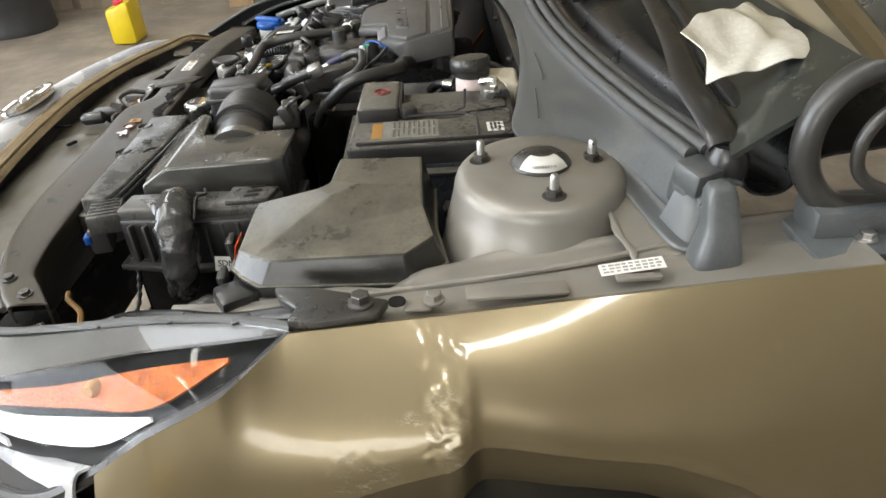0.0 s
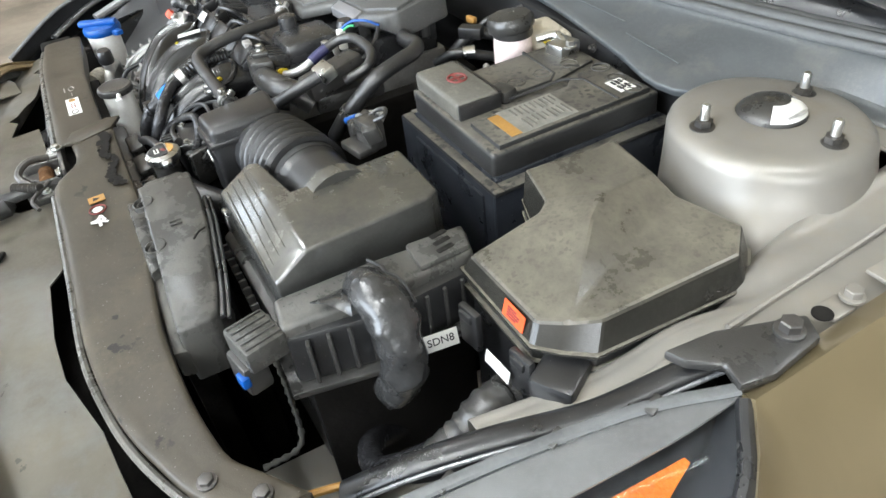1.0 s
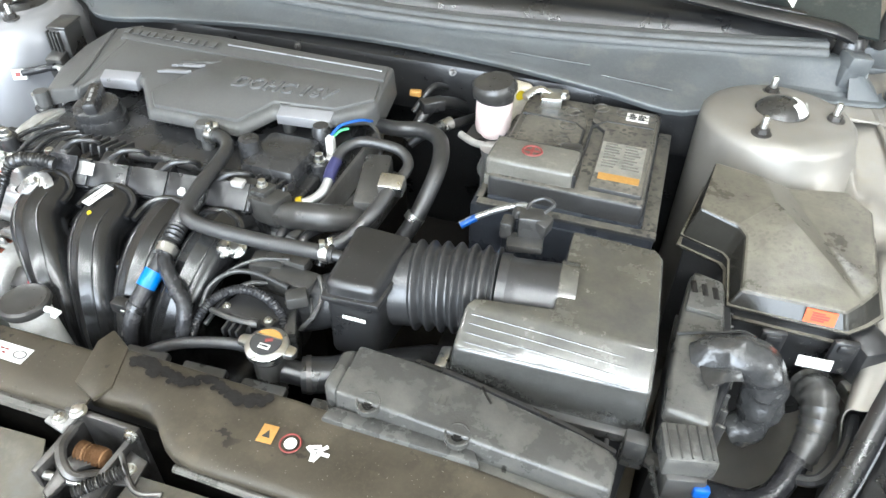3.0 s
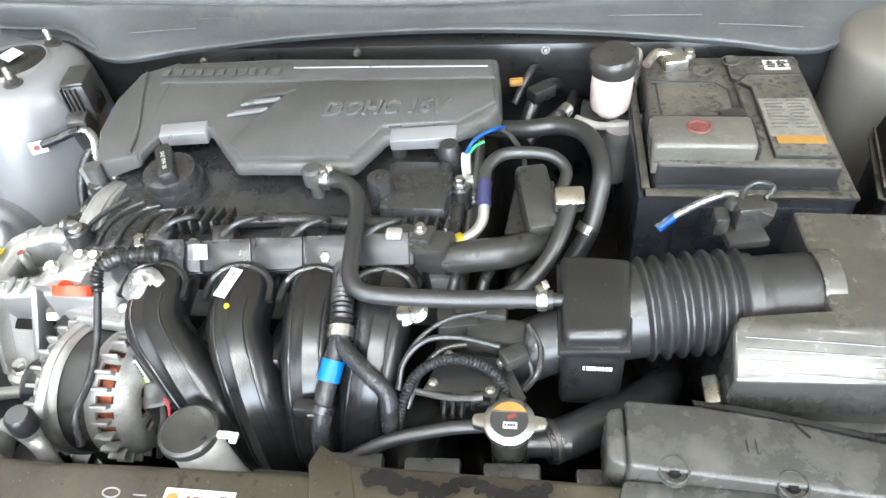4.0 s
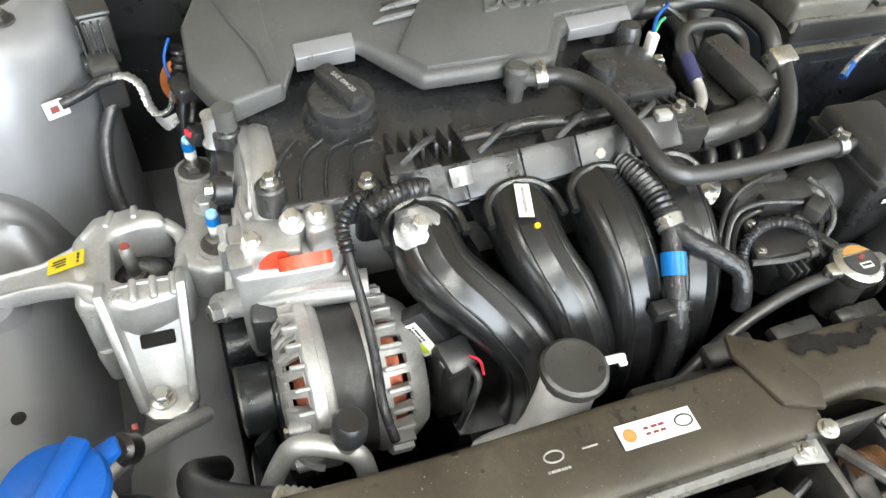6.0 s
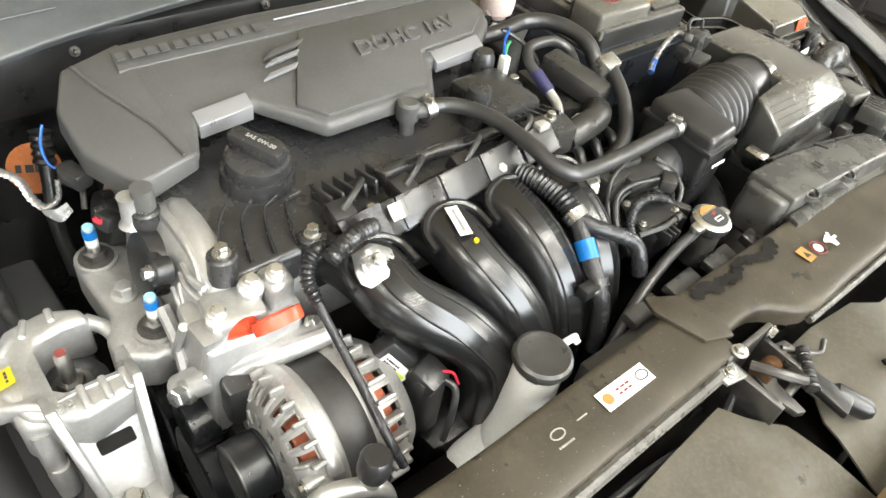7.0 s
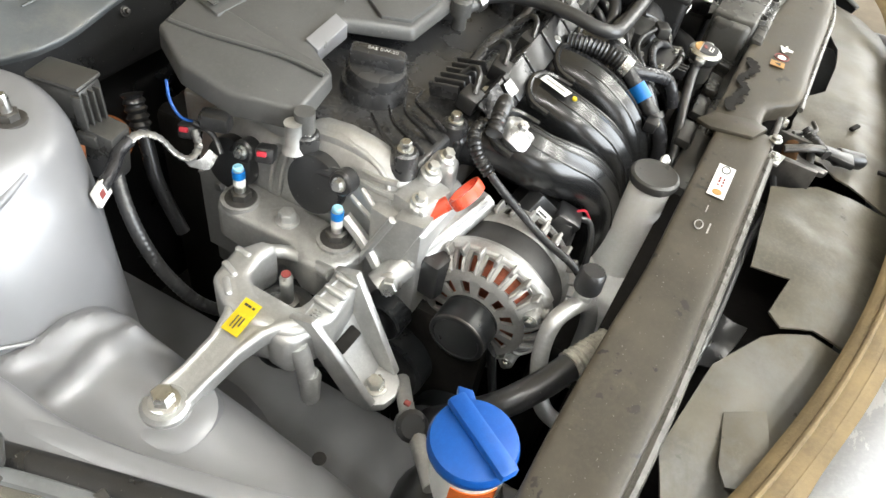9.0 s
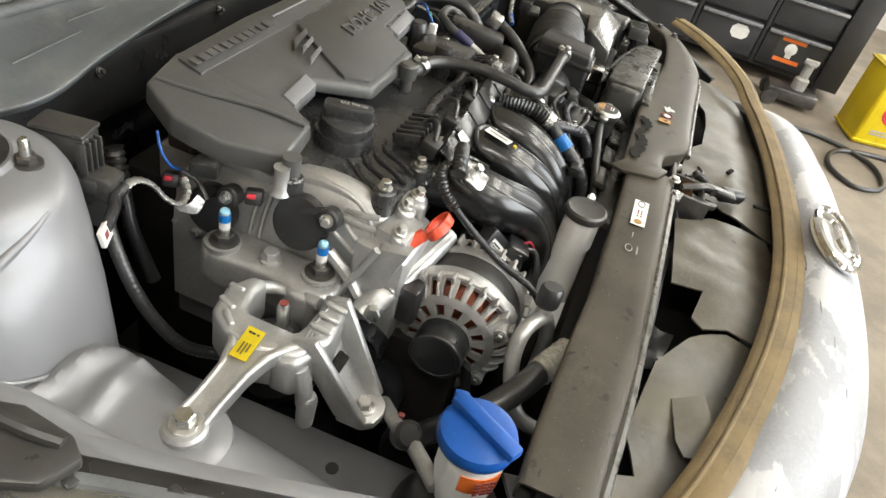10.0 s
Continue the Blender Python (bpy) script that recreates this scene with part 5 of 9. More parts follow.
    part("print", prism([(0.164, -0.002), (0.172, -0.002), (0.168, 0.006)], z, z + 0.001, 0), M_INK, t)
    part("mark", move(tube([(0.0095 * math.cos(k * math.pi / 6), 0.0095 * math.sin(k * math.pi / 6), 0) for k in range(13)], 0.0009, 6, 3), pose(0.192, 0.0, z)), M_INKRED, t, "red ring")
    part("mark", lathe([(0.006, 0), (0.0055, 0.0008)], (0.192, 0.0, z - 0.0004), n=16), M_LABEL, t)
    for k in range(6):
        part("mark", slab(pose(0.219 + 0.006 * math.cos(k), -0.001 + 0.005 * math.sin(2.1 * k), z - 0.0002 + 0.0001 * k, 0, 0, 50 * k), 0.011, 0.0035), M_LABEL, t, "white stroke of a pictogram")
    # oily stains
    bm = bmesh.new()
    rnd = random.Random(4)
    for k in range(90):
        x = 0.0 + 0.15 * k / 89
        r = rnd.uniform(0.002, 0.0055)
        y = 0.034 + 0.004 * math.sin(x * 90) - rnd.random() ** 2 * (0.014 if 0.02 < x < 0.06 else 0.008)
        add(bm, lathe([(r, 0), (r, 0.0004)], (x, y, sup_z(x) + 0.0063), n=10))
    tagged(part("oil_stain", bm, M_DARK, t, "dark oily stain"), kind="stuff")


support()


def radiator():
    t = thing("radiator", (0, 0.05, 0.3), "black radiator with plastic top tank and fan shroud", "radiator")
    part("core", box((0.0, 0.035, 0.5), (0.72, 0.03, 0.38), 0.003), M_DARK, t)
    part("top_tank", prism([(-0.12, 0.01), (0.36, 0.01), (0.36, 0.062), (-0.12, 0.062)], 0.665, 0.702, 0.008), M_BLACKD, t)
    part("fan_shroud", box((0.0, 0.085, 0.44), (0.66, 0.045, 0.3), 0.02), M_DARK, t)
    for x in (-0.02, 0.05, 0.12, 0.2):
        part("clip", box((x, 0.066, 0.708), (0.05, 0.02, 0.012), 0.003, (10, 0, 3)), M_BLACKD, t)
    part("neck", tube([(0.117, 0.092, 0.69), (0.117, 0.093, 0.735)], 0.017, 18, 0), M_BLACKD, t)
    cap = part("radiator_cap", lathe([(0.021, 0), (0.0225, 0.004), (0.0225, 0.010), (0.019, 0.013), (0.012, 0.0135)], (0.117, 0.094, 0.742), (0, -0.06, 1)), M_STEEL, t, "round metal cap with two ears and a sticker")
    for s in (-1, 1):
        part("ear", prism([(0.117 + s * 0.018, 0.086), (0.117 + s * 0.031, 0.088), (0.117 + s * 0.033, 0.094), (0.117 + s * 0.031, 0.1), (0.117 + s * 0.018, 0.102)][::s], 0.7435, 0.7515, 0.002), M_STEEL, cap)
    top = frame_at((0.117, 0.093, 0.7558), (1, 0, 0), (0, -0.06, 1))
    part("sticker", move(prism([(0.0165 * math.cos(a * math.pi / 12), 0.0165 * math.sin(a * math.pi / 12)) for a in range(2, 11)], 0, 0.0005, 0), top), M_BRONZE, cap, "yellow part of the sticker")
    part("sticker", move(prism([(0.0165 * math.cos(a * math.pi / 12), 0.0165 * math.sin(a * math.pi / 12)) for a in [10.5 + i * 1.083 for i in range(15)]], 0, 0.0005, 0), top), M_INK, cap, "dark part of the sticker")
    part("print", slab(top @ pose(0.001, -0.006, 0.0004), 0.012, 0.006), M_LABEL, cap)
    part("print", bars(top @ pose(0.001, -0.006, 0.0008), 0.01, 0.004, 1, 4), M_INK, cap)
    part("print", slab(top @ pose(0.002, 0.0025, 0.0004, 0, 0, 25), 0.008, 0.004), M_INKRED, cap)
    part("outlet", tube([(0.13, 0.095, 0.715), (0.15, 0.098, 0.712), (0.17, 0.10, 0.71)], 0.013, 14), M_BLACK, t)
    ho = thing("radiator_hose", (0.19, 0.12, 0.69), "thick black rubber radiator hose with a spring clamp", "hose")
    part("hose", tube([(0.148, 0.10, 0.708), (0.175, 0.112, 0.706), (0.215, 0.14, 0.70), (0.255, 0.175, 0.685), (0.27, 0.22, 0.65), (0.26, 0.3, 0.6)], 0.0195, 16), M_BLACK, ho)
    part("clamp", tube([(0.152, 0.1015, 0.7078), (0.157, 0.104, 0.7074)], 0.0208, 16, 0), M_DARKSTEEL, ho)
    of = thing("overflow_hose", (0.05, 0.08, 0.70), "thin black overflow hose from the radiator cap", "hose")
    part("hose", tube([(0.096, 0.096, 0.738), (0.057, 0.092, 0.734), (0.008, 0.083, 0.723), (-0.033, 0.072, 0.703), (-0.052, 0.066, 0.688), (-0.07, 0.06, 0.66)], 0.0062, 12), M_RUBBER, of)


radiator()


def headlight(side):
    if side > 0:
        top = [(0.808, 0.376, 0.787), (0.776, 0.31, 0.775), (0.750, 0.215, 0.760), (0.724, 0.11, 0.737), (0.695, 0.02, 0.718), (0.62, -0.09, 0.69)]
        bot = [(0.815, 0.375, 0.783), (0.862, 0.325, 0.764), (0.870, 0.255, 0.730), (0.863, 0.195, 0.684), (0.845, 0.10, 0.63), (0.76, -0.04, 0.60)]
    else:
        top = [(0.785, 0.345, 0.785), (0.765, 0.31, 0.776), (0.733, 0.215, 0.765), (0.700, 0.11, 0.752), (0.672, 0.02, 0.735), (0.60, -0.09, 0.690)]
        bot = [(0.798, 0.343, 0.783), (0.826, 0.30, 0.764), (0.846, 0.245, 0.730), (0.853, 0.195, 0.684), (0.835, 0.10, 0.63), (0.76, -0.04, 0.60)]

    def at(i, s, inset=0.0):
        """The lens: an upper band that faces up, a crease, and a flank that falls to the lower edge."""
        a, b = V(*top[i]), V(*bot[i])
        w = (b - a).length
        c = a.lerp(b, 0.34) + V(0.45, -0.12, 0.5) * 0.23 * w
        if s < 0.3:
            p = a.lerp(c, s / 0.34)
        elif s < 0.38:
            q = (s - 0.3) / 0.08
            p = a.lerp(c, 0.3 / 0.34).lerp(c, q).lerp(c.lerp(c.lerp(b, 0.04 / 0.66), q), q)
        else:
            q = (s - 0.34) / 0.66
            p = c.lerp(b, q) + V(0.5, -0.1, 0.4) * 0.06 * w * math.sin(math.pi * q)
        return p - V(0.62, -0.1, 0.62) * inset
    def mid(f, s, inset=0.0):
        k = min(4, int(f))
        return at(k, s, inset).lerp(at(k + 1, s, inset), f - k)
    S = (0, 0.15, 0.28, 0.32, 0.36, 0.45, 0.6, 0.8, 1.0)
    t = thing("headlight", (0.78 * side, 0.15, 0.62), ("clear headlight with amber turn reflector" if side > 0 else "dusty clear headlight with a scratched lens"), "headlight", "headlights")
    lens = part("lens", mirrored(surface([[at(i, s) for s in S] for i in range(6)], 4, 3, 0.003), side), M_GLASS if side > 0 else M_HAZE, t, "clear plastic lens" if side > 0 else "hazy scratched lens")
    lens.visible_shadow = False
    part("housing", mirrored(surface([[at(i, s, 0.004 if s in (0, 1.0) else 0.04) for s in S] for i in range(6)], 4, 3, 0.003), side), M_LAMPIN, t, "dark reflector housing")
    part("bezel", mirrored(surface([[at(i, s, 0.006) for s in (0.02, 0.12, 0.24, 0.3)] for i in range(6)], 4, 5, 0.002), side), M_LAMPTOP if side > 0 else M_LAMPMESH, t, "grey upper bezel")
    if side > 0:
        amber = ((1, (0.50, 0.53, 0.56)), (2, (0.44, 0.6, 0.77)), (3, (0.42, 0.5, 0.58)), (4, (0.38, 0.42, 0.46)))
    else:
        amber = ((1.3, (0.42, 0.44, 0.46)), (2, (0.42, 0.55, 0.7)), (2.6, (0.38, 0.5, 0.66)), (3.3, (0.38, 0.46, 0.56)), (4, (0.37, 0.41, 0.46)))
    part("turn_reflector", mirrored(surface([[mid(i, s, 0.022 if side > 0 else 0.03) for s in ss] for i, ss in amber], 4, 4, 0.003), side), M_AMBER, t, "amber turn reflector")
    if side < 0:
        part("scratch", mirrored(tube([(0.735, 0.204, 0.7655), (0.745, 0.203, 0.7652), (0.761, 0.197, 0.7642), (0.775, 0.195, 0.763), (0.785, 0.19, 0.7602)], 0.0009, 6), side), M_LABEL, t, "white scratch")
    part("light_guide", mirrored(surface([[at(i, s, 0.016) for s in ss] for i, ss in ((2, (0.84, 0.86, 0.88)), (3, (0.64, 0.74, 0.84)), (4, (0.49, 0.55, 0.61)), (5, (0.44, 0.47, 0.5)))], 4, 4, 0.003), side), M_DRL, t, "white light guide")
    part("light_guide", mirrored(surface([[at(i, s, 0.02) for s in ss] for i, ss in ((4, (0.66, 0.68, 0.70)), (5, (0.56, 0.6, 0.64)))], 4, 6, 0.003), side), M_DRL, t, "white light guide")
    part("bulb", mirrored(lathe([(0.008, 0), (0.009, 0.01), (0.005, 0.018)], at(3, 0.46, 0.03).lerp(at(2, 0.5, 0.03), 0.4), (1, -0.2, 0.4), 14), side), M_BRONZE, t)
    part("edge_trim", mirrored(tube([at(i, 1.0, 0.0) + V(-0.004, 0, -0.002) for i in range(6)], 0.0075, 8), side), M_BLACK, t)
    part("edge_trim", mirrored(tube([at(i, 0.0, 0.0) + V(-0.005, 0, 0.0) for i in range(6)], 0.0055, 8, flat=0.6), side), M_SEALG, t)
    for i, f in ((0.8, 0), (1.6, 0), (2.4, 0), (3.3, 0)):
        k = int(i)
        p = V(*top[k]).lerp(V(*top[k + 1]), i - k)
        part("tab", mirrored(box(p + V(-0.006, 0, 0.0005), (0.009, 0.018, 0.004), 0.0015, (8, 0, 18)), side), M_BLACKD, t)
    part("body", mirrored(prism([(0.60, -0.06), (0.72, -0.04), (0.80, 0.12), (0.82, 0.26), (0.80, 0.34), (0.75, 0.28), (0.69, 0.13)], 0.50, 0.70, 0.01, ztop=lambda x, y: 0.64 + 0.22 * max(0.0, y)), side), M_BLACK, t)
    # carrier bar behind the lamp
    c = thing("lamp_carrier", (0.72 * side, 0.28, 0.70), "dark painted steel carrier bar behind the headlight", "bracket", "lamp carriers")
    pts = [(0.772, 0.395, 0.782), (0.760, 0.36, 0.770), (0.742, 0.295, 0.752), (0.712, 0.225, 0.738), (0.684, 0.16, 0.718), (0.66, 0.11, 0.69)]
    if side < 0:
        pts = [(0.758, 0.345, 0.768), (0.738, 0.295, 0.757), (0.712, 0.22, 0.748), (0.688, 0.15, 0.74), (0.66, 0.08, 0.728), (0.62, 0.0, 0.70)]
    part("bar", mirrored(tube(pts, 0.011, 12, flat=0.4), side), M_BLACK, c)
    part("edge", mirrored(tube([(x + 0.010, y - 0.005, z - 0.004) for x, y, z in pts], 0.0022, 8), side), M_SATIN, c, "worn bright edge")
    out = [(0.752, 0.352), (0.768, 0.358), (0.787, 0.378), (0.806, 0.372), (0.812, 0.40), (0.806, 0.452), (0.785, 0.462), (0.772, 0.43), (0.758, 0.395)]
    if side < 0:
        out = [(0.741, 0.365), (0.745, 0.325), (0.756, 0.309), (0.781, 0.318), (0.796, 0.35), (0.78, 0.376), (0.765, 0.397), (0.751, 0.395)]
    part("plate", mirrored(prism(out, 0.79, 0.797, 0.003, ztop=lambda x, y: 0.797 - 0.02 * (0.43 - y), zbot=lambda x, y: 0.787 - 0.03 * (0.43 - y)), side), M_BLACKD, c)
    if side < 0:
        part("ridge", mirrored(tube([(0.753, 0.325, 0.795), (0.757, 0.35, 0.797), (0.757, 0.385, 0.797)], 0.005, 8), side), M_BLACKD, c)
    bolt(c, (0.79 if side > 0 else -0.772, 0.437 if side > 0 else 0.388, 0.797), r=0.0085, h=0.012, material=M_DARKSTEEL if side > 0 else M_RUST)


headlight(1)
headlight(-1)


def latch():
    t = thing("hood_latch", (0.015, -0.06, 0.66), "greasy black steel hood latch on the support", "latch")
    part("plate", prism([(-0.03, -0.032), (0.05, -0.032), (0.05, -0.026), (-0.03, -0.026)], 0.64, 0.74, 0.001), M_DARKSTEEL, t)
    part("plate", prism([(-0.022, -0.09), (-0.016, -0.09), (-0.012, -0.03), (-0.022, -0.03)], 0.66, 0.728, 0.001), M_DARKSTEEL, t)
    part("plate", prism([(0.036, -0.085), (0.042, -0.085), (0.044, -0.03), (0.038, -0.03)], 0.66, 0.728, 0.001), M_DARKSTEEL, t)
    part("catch", tube([(-0.01, -0.045, 0.735), (0.0, -0.07, 0.742), (0.02, -0.085, 0.735), (0.035, -0.07, 0.72)], 0.005, 8), M_DARKSTEEL, t)
    part("spring", tube([(0.0, -0.055, 0.72), (0.03, -0.055, 0.72)], 0.008, 10, 6, ribs=(0.004, 0.002)), M_RUST, t)
    part("lever", prism([(0.03, -0.13), (0.055, -0.125), (0.05, -0.06), (0.035, -0.06)], 0.716, 0.726, 0.003), M_BLACK, t)
    bolt(t, (-0.013, -0.031, 0.742), r=0.006, h=0.006)
    bolt(t, (0.045, -0.033, 0.735), (0, -1, 0), r=0.006, h=0.006)
    part("cable", tube([(-0.02, -0.05, 0.70), (-0.06, -0.06, 0.69), (-0.15, -0.05, 0.69), (-0.3, -0.045, 0.685), (-0.5, -0.03, 0.67)], 0.004, 8), M_RUBBER, t)
    part("claw", prism([(-0.004, -0.10), (0.006, -0.104), (0.012, -0.07), (0.026, -0.058), (0.022, -0.046), (0.0, -0.05), (-0.008, -0.07)], 0.712, 0.72, 0.002), M_DARKSTEEL, t)
    part("cross_bar", tube([(-0.02, -0.084, 0.715), (0.04, -0.08, 0.715)], 0.0045, 10), M_STEEL, t)
    part("spring", tube([(0.028, -0.095, 0.725), (0.06, -0.062, 0.73)], 0.0055, 10, 8, ribs=(0.003, 0.0015)), M_DARKSTEEL, t)
    part("rod", tube([(0.044, -0.05, 0.728), (0.075, -0.075, 0.724), (0.10, -0.07, 0.722)], 0.0028, 8), M_DARKSTEEL, t)
    part("flange", prism([(-0.045, -0.045), (-0.02, -0.05), (-0.018, -0.03), (-0.045, -0.028)], 0.728, 0.732, 0.001), M_ALUD, t, "bright bent flange")
    part("flange", prism([(0.044, -0.075), (0.07, -0.07), (0.066, -0.045), (0.044, -0.04)], 0.716, 0.72, 0.001), M_DARKSTEEL, t)
    bolt(t, (-0.032, -0.038, 0.732), r=0.0055, h=0.005)
    bolt(t, (0.056, -0.058, 0.72), r=0.005, h=0.005)
    part("nose_tab", lathe([(0.004, 0), (0.012, 0.01), (0.011, 0.04), (0.006, 0.046)], (0.05, -0.10, 0.715), (0.35, -1, 0.0), 14), M_BLACK, t)


latch()


# ---- engine ----
def engine():
    t = thing("engine_block", (-0.12, 0.42, 0.21), "dark grimy engine block and gearbox deep in the bay", "engine")
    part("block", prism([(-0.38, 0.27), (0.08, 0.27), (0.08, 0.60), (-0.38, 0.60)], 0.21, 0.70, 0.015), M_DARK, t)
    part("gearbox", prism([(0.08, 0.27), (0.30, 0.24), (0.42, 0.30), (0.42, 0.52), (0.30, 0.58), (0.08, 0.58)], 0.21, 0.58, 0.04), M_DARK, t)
    # aluminium cylinder head end seen beside the cover
    part("head", prism([(-0.375, 0.265), (0.06, 0.265), (0.06, 0.55), (-0.375, 0.55)], 0.66, 0.742, 0.006), M_ALUD, t)


engine()


def head_cover():
    t = thing("camshaft_cover", (-0.15, 0.40, 0.735), "black plastic camshaft cover with ribs and bolts", "camshaft cover")

    def top(x, y):
        return 0.785 - 0.16 * max(0.0, 0.33 - y)
    part("body", prism([(-0.374, 0.30), (-0.366, 0.262), (-0.05, 0.262), (-0.045, 0.272), (0.045, 0.272), (0.055, 0.30), (0.055, 0.54), (-0.372, 0.54)], 0.738, 0.79, 0.006, 3, ztop=top), M_CAM, t)
    # wavy ribs at the timing end
    for k in range(4):
        x = -0.368 + 0.022 * k
        part("rib", tube([(x + 0.034, 0.335 - 0.006 * k, 0.786), (x + 0.016, 0.312, 0.786), (x + 0.006, 0.288, 0.784), (x + 0.002, 0.268, 0.776)], lambda u: 0.0014 + 0.0006 * u, 8, flat=2.2), M_CAM, t)
    for k in range(6):
        part("rib", box((-0.258 + 0.0125 * k, 0.296, 0.792), (0.004, 0.036, 0.016), 0.0015, (-14, 0, 0)), M_CAM, t)
    for k in range(5):
        part("rib", box((0.0 + 0.011 * k, 0.29, 0.792), (0.004, 0.03, 0.018), 0.0015, (-14, 0, 0)), M_CAM, t)
    part("ridge", tube([(-0.19, 0.30, 0.786), (-0.12, 0.305, 0.787), (-0.06, 0.30, 0.787), (0.0, 0.305, 0.787)], 0.008, 10), M_CAM, t)
    part("tower", lathe([(0.016, -0.02), (0.014, 0.02), (0.013, 0.028), (0.009, 0.03)], (-0.032, 0.335, 0.795), n=20), M_CAM, t)
    part("tower", lathe([(0.015, -0.02), (0.013, 0.016), (0.01, 0.024)], (0.035, 0.40, 0.795), n=20), M_CAM, t)
    part("hump", box((0.005, 0.345, 0.79), (0.075, 0.085, 0.036), 0.01), M_CAM, t)
    for x, y, z in ((-0.367, 0.276, 0.785), (-0.393, 0.37, 0.775), (-0.287, 0.265, 0.777), (-0.225, 0.262, 0.775), (-0.15, 0.262, 0.775), (-0.03, 0.262, 0.776), (0.03, 0.272, 0.778), (0.05, 0.36, 0.785)):
        part("boss", lathe([(0.014, -0.02), (0.013, 0.006), (0.011, 0.008)], (x, y, z), n=18), M_CAM, t)
        bolt(t, (x, y, z + 0.007), r=0.0058, h=0.011)
    cap = part("oil_cap", lathe([(0.0305, -0.012), (0.0315, 0.006), (0.030, 0.011), (0.026, 0.013), (0.01, 0.014)], (-0.287, 0.362, 0.798), (0, -0.1, 1), 36), M_CAM, t, "black oil filler cap with a raised grip")
    g = frame_at((-0.287, 0.361, 0.817), (0.5, -1, -0.05), (0, -0.1, 1))
    part("grip", move(box((0, 0, 0), (0.057, 0.019, 0.02), 0.005), g), M_CAM, cap)
    part("print", lettering("SAE 0W-20", 0.0066, g @ pose(0.004, 0, 0.0102), 0.0003), M_PRINT, cap)
    part("neck", lathe([(0.037, -0.03), (0.035, -0.003), (0.034, 0.001)], (-0.287, 0.363, 0.793), n=32), M_CAM, t)


head_cover()


def cover_z(x, y):
    return 0.812 + 0.16 * (y - 0.36) - 0.16 * max(0.0, -0.325 - x)


def engine_cover():
    t = thing("engine_cover", (-0.15, 0.46, 0.79), "charcoal plastic engine cover with raised lettering", "engine cover")
    out = [(0.085, 0.548), (0.092, 0.463), (0.082, 0.446), (0.043, 0.417), (-0.037, 0.412), (-0.066, 0.366), (-0.208, 0.364), (-0.258, 0.424), (-0.320, 0.418), (-0.336, 0.380),
           (-0.352, 0.40), (-0.362, 0.47), (-0.352, 0.552), (-0.20, 0.556)]
    out = out[::-1]
    part("shell", prism(out, 0.77, 0.83, 0.006, 3, ztop=lambda x, y: cover_z(x, y), zbot=lambda x, y: cover_z(x, y) - (0.045 if y > 0.46 or x < -0.41 else 0.017), taper=0.004), M_COVER, t, smooth=24)
    fall = lambda x, y: 0.812 + 0.16 * (y - 0.36) - 0.25 * max(0.0, -0.345 - x) - 0.0012
    part("cheek", prism([(-0.3345, 0.380), (-0.392, 0.378), (-0.405, 0.41), (-0.418, 0.44), (-0.418, 0.50), (-0.396, 0.546), (-0.335, 0.551), (-0.335, 0.47), (-0.330, 0.40)][::-1], 0.77, 0.83, 0.004, 3, ztop=fall, zbot=lambda x, y: fall(x, y) - (0.026 if x < -0.39 else 0.018), taper=0.002), M_COVER, t, smooth=24)
    up = lambda x, y, d=0.0: V(x, y, cover_z(x, y) + d)
    part("fold", tube([(-0.345, 0.385, fall(-0.345, 0.385) + 0.0002), (-0.352, 0.43, fall(-0.352, 0.43) + 0.0002), (-0.375, 0.50, fall(-0.375, 0.50) + 0.0002), (-0.385, 0.54, fall(-0.385, 0.54) + 0.0002)], 0.0022, 8), M_COVER, t)
    # rear band and the raised field below it
    part("band", prism([(-0.352, 0.508), (-0.348, 0.54), (0.075, 0.54), (0.08, 0.508)][::-1], 0.8, 0.8, 0.0015, ztop=lambda x, y: cover_z(x, y) + 0.003, zbot=lambda x, y: cover_z(x, y) - 0.006), M_COVER, t)
    part("field", prism([(0.078, 0.50), (0.084, 0.465), (0.04, 0.432), (-0.045, 0.425), (-0.074, 0.376), (-0.2, 0.374), (-0.222, 0.40), (-0.192, 0.45), (-0.16, 0.50)][::-1], 0.8, 0.8, 0.002, ztop=lambda x, y: cover_z(x, y) + 0.0045, zbot=lambda x, y: cover_z(x, y) - 0.006), M_COVER, t)
    part("line", tube([up(-0.175, 0.528, 0.003), up(-0.05, 0.528, 0.003), up(0.07, 0.527, 0.003)], 0.0013, 8), M_SATIN, t, "bright line")
    for k in range(2):
        part("slash", move(prism([(-0.024, -0.004), (0.018, 0.004), (0.024, 0.010), (-0.012, 0.004)], 0, 0.004, 0.0008), frame_at(up(-0.213 + 0.012 * k, 0.442 + 0.018 * k, 0.004), (1, 0, 0), (0, -0.16, 1))), M_SATIN, t, "bright slanted fin")
    part("slash", move(prism([(-0.03, -0.006), (0.02, 0.004), (0.03, 0.012), (-0.012, 0.006)], 0, 0.005, 0.001), frame_at(up(-0.19, 0.476, 0.0), (1, 0, 0), (0, -0.16, 1))), M_COVER, t)
    # facets at the front edge, coloured paler for the light they catch
    for (x0, y0), (x1, y1) in (((-0.318, 0.416), (-0.26, 0.421)), ((-0.034, 0.411), (0.042, 0.416))):
        pts = [(x0, y0 - 0.004), (x1, y1 - 0.004), (x1, y1 + 0.011), (x0, y0 + 0.011)]
        part("lit_facet", prism(pts, 0.8, 0.8, 0.0008, ztop=lambda x, y: cover_z(x, y) - 0.55 * (0.423 - y) * 0.6 + 0.002, zbot=lambda x, y: cover_z(x, y) - 0.016), M_SATIN, t, "front facet painted pale for the light it catches")
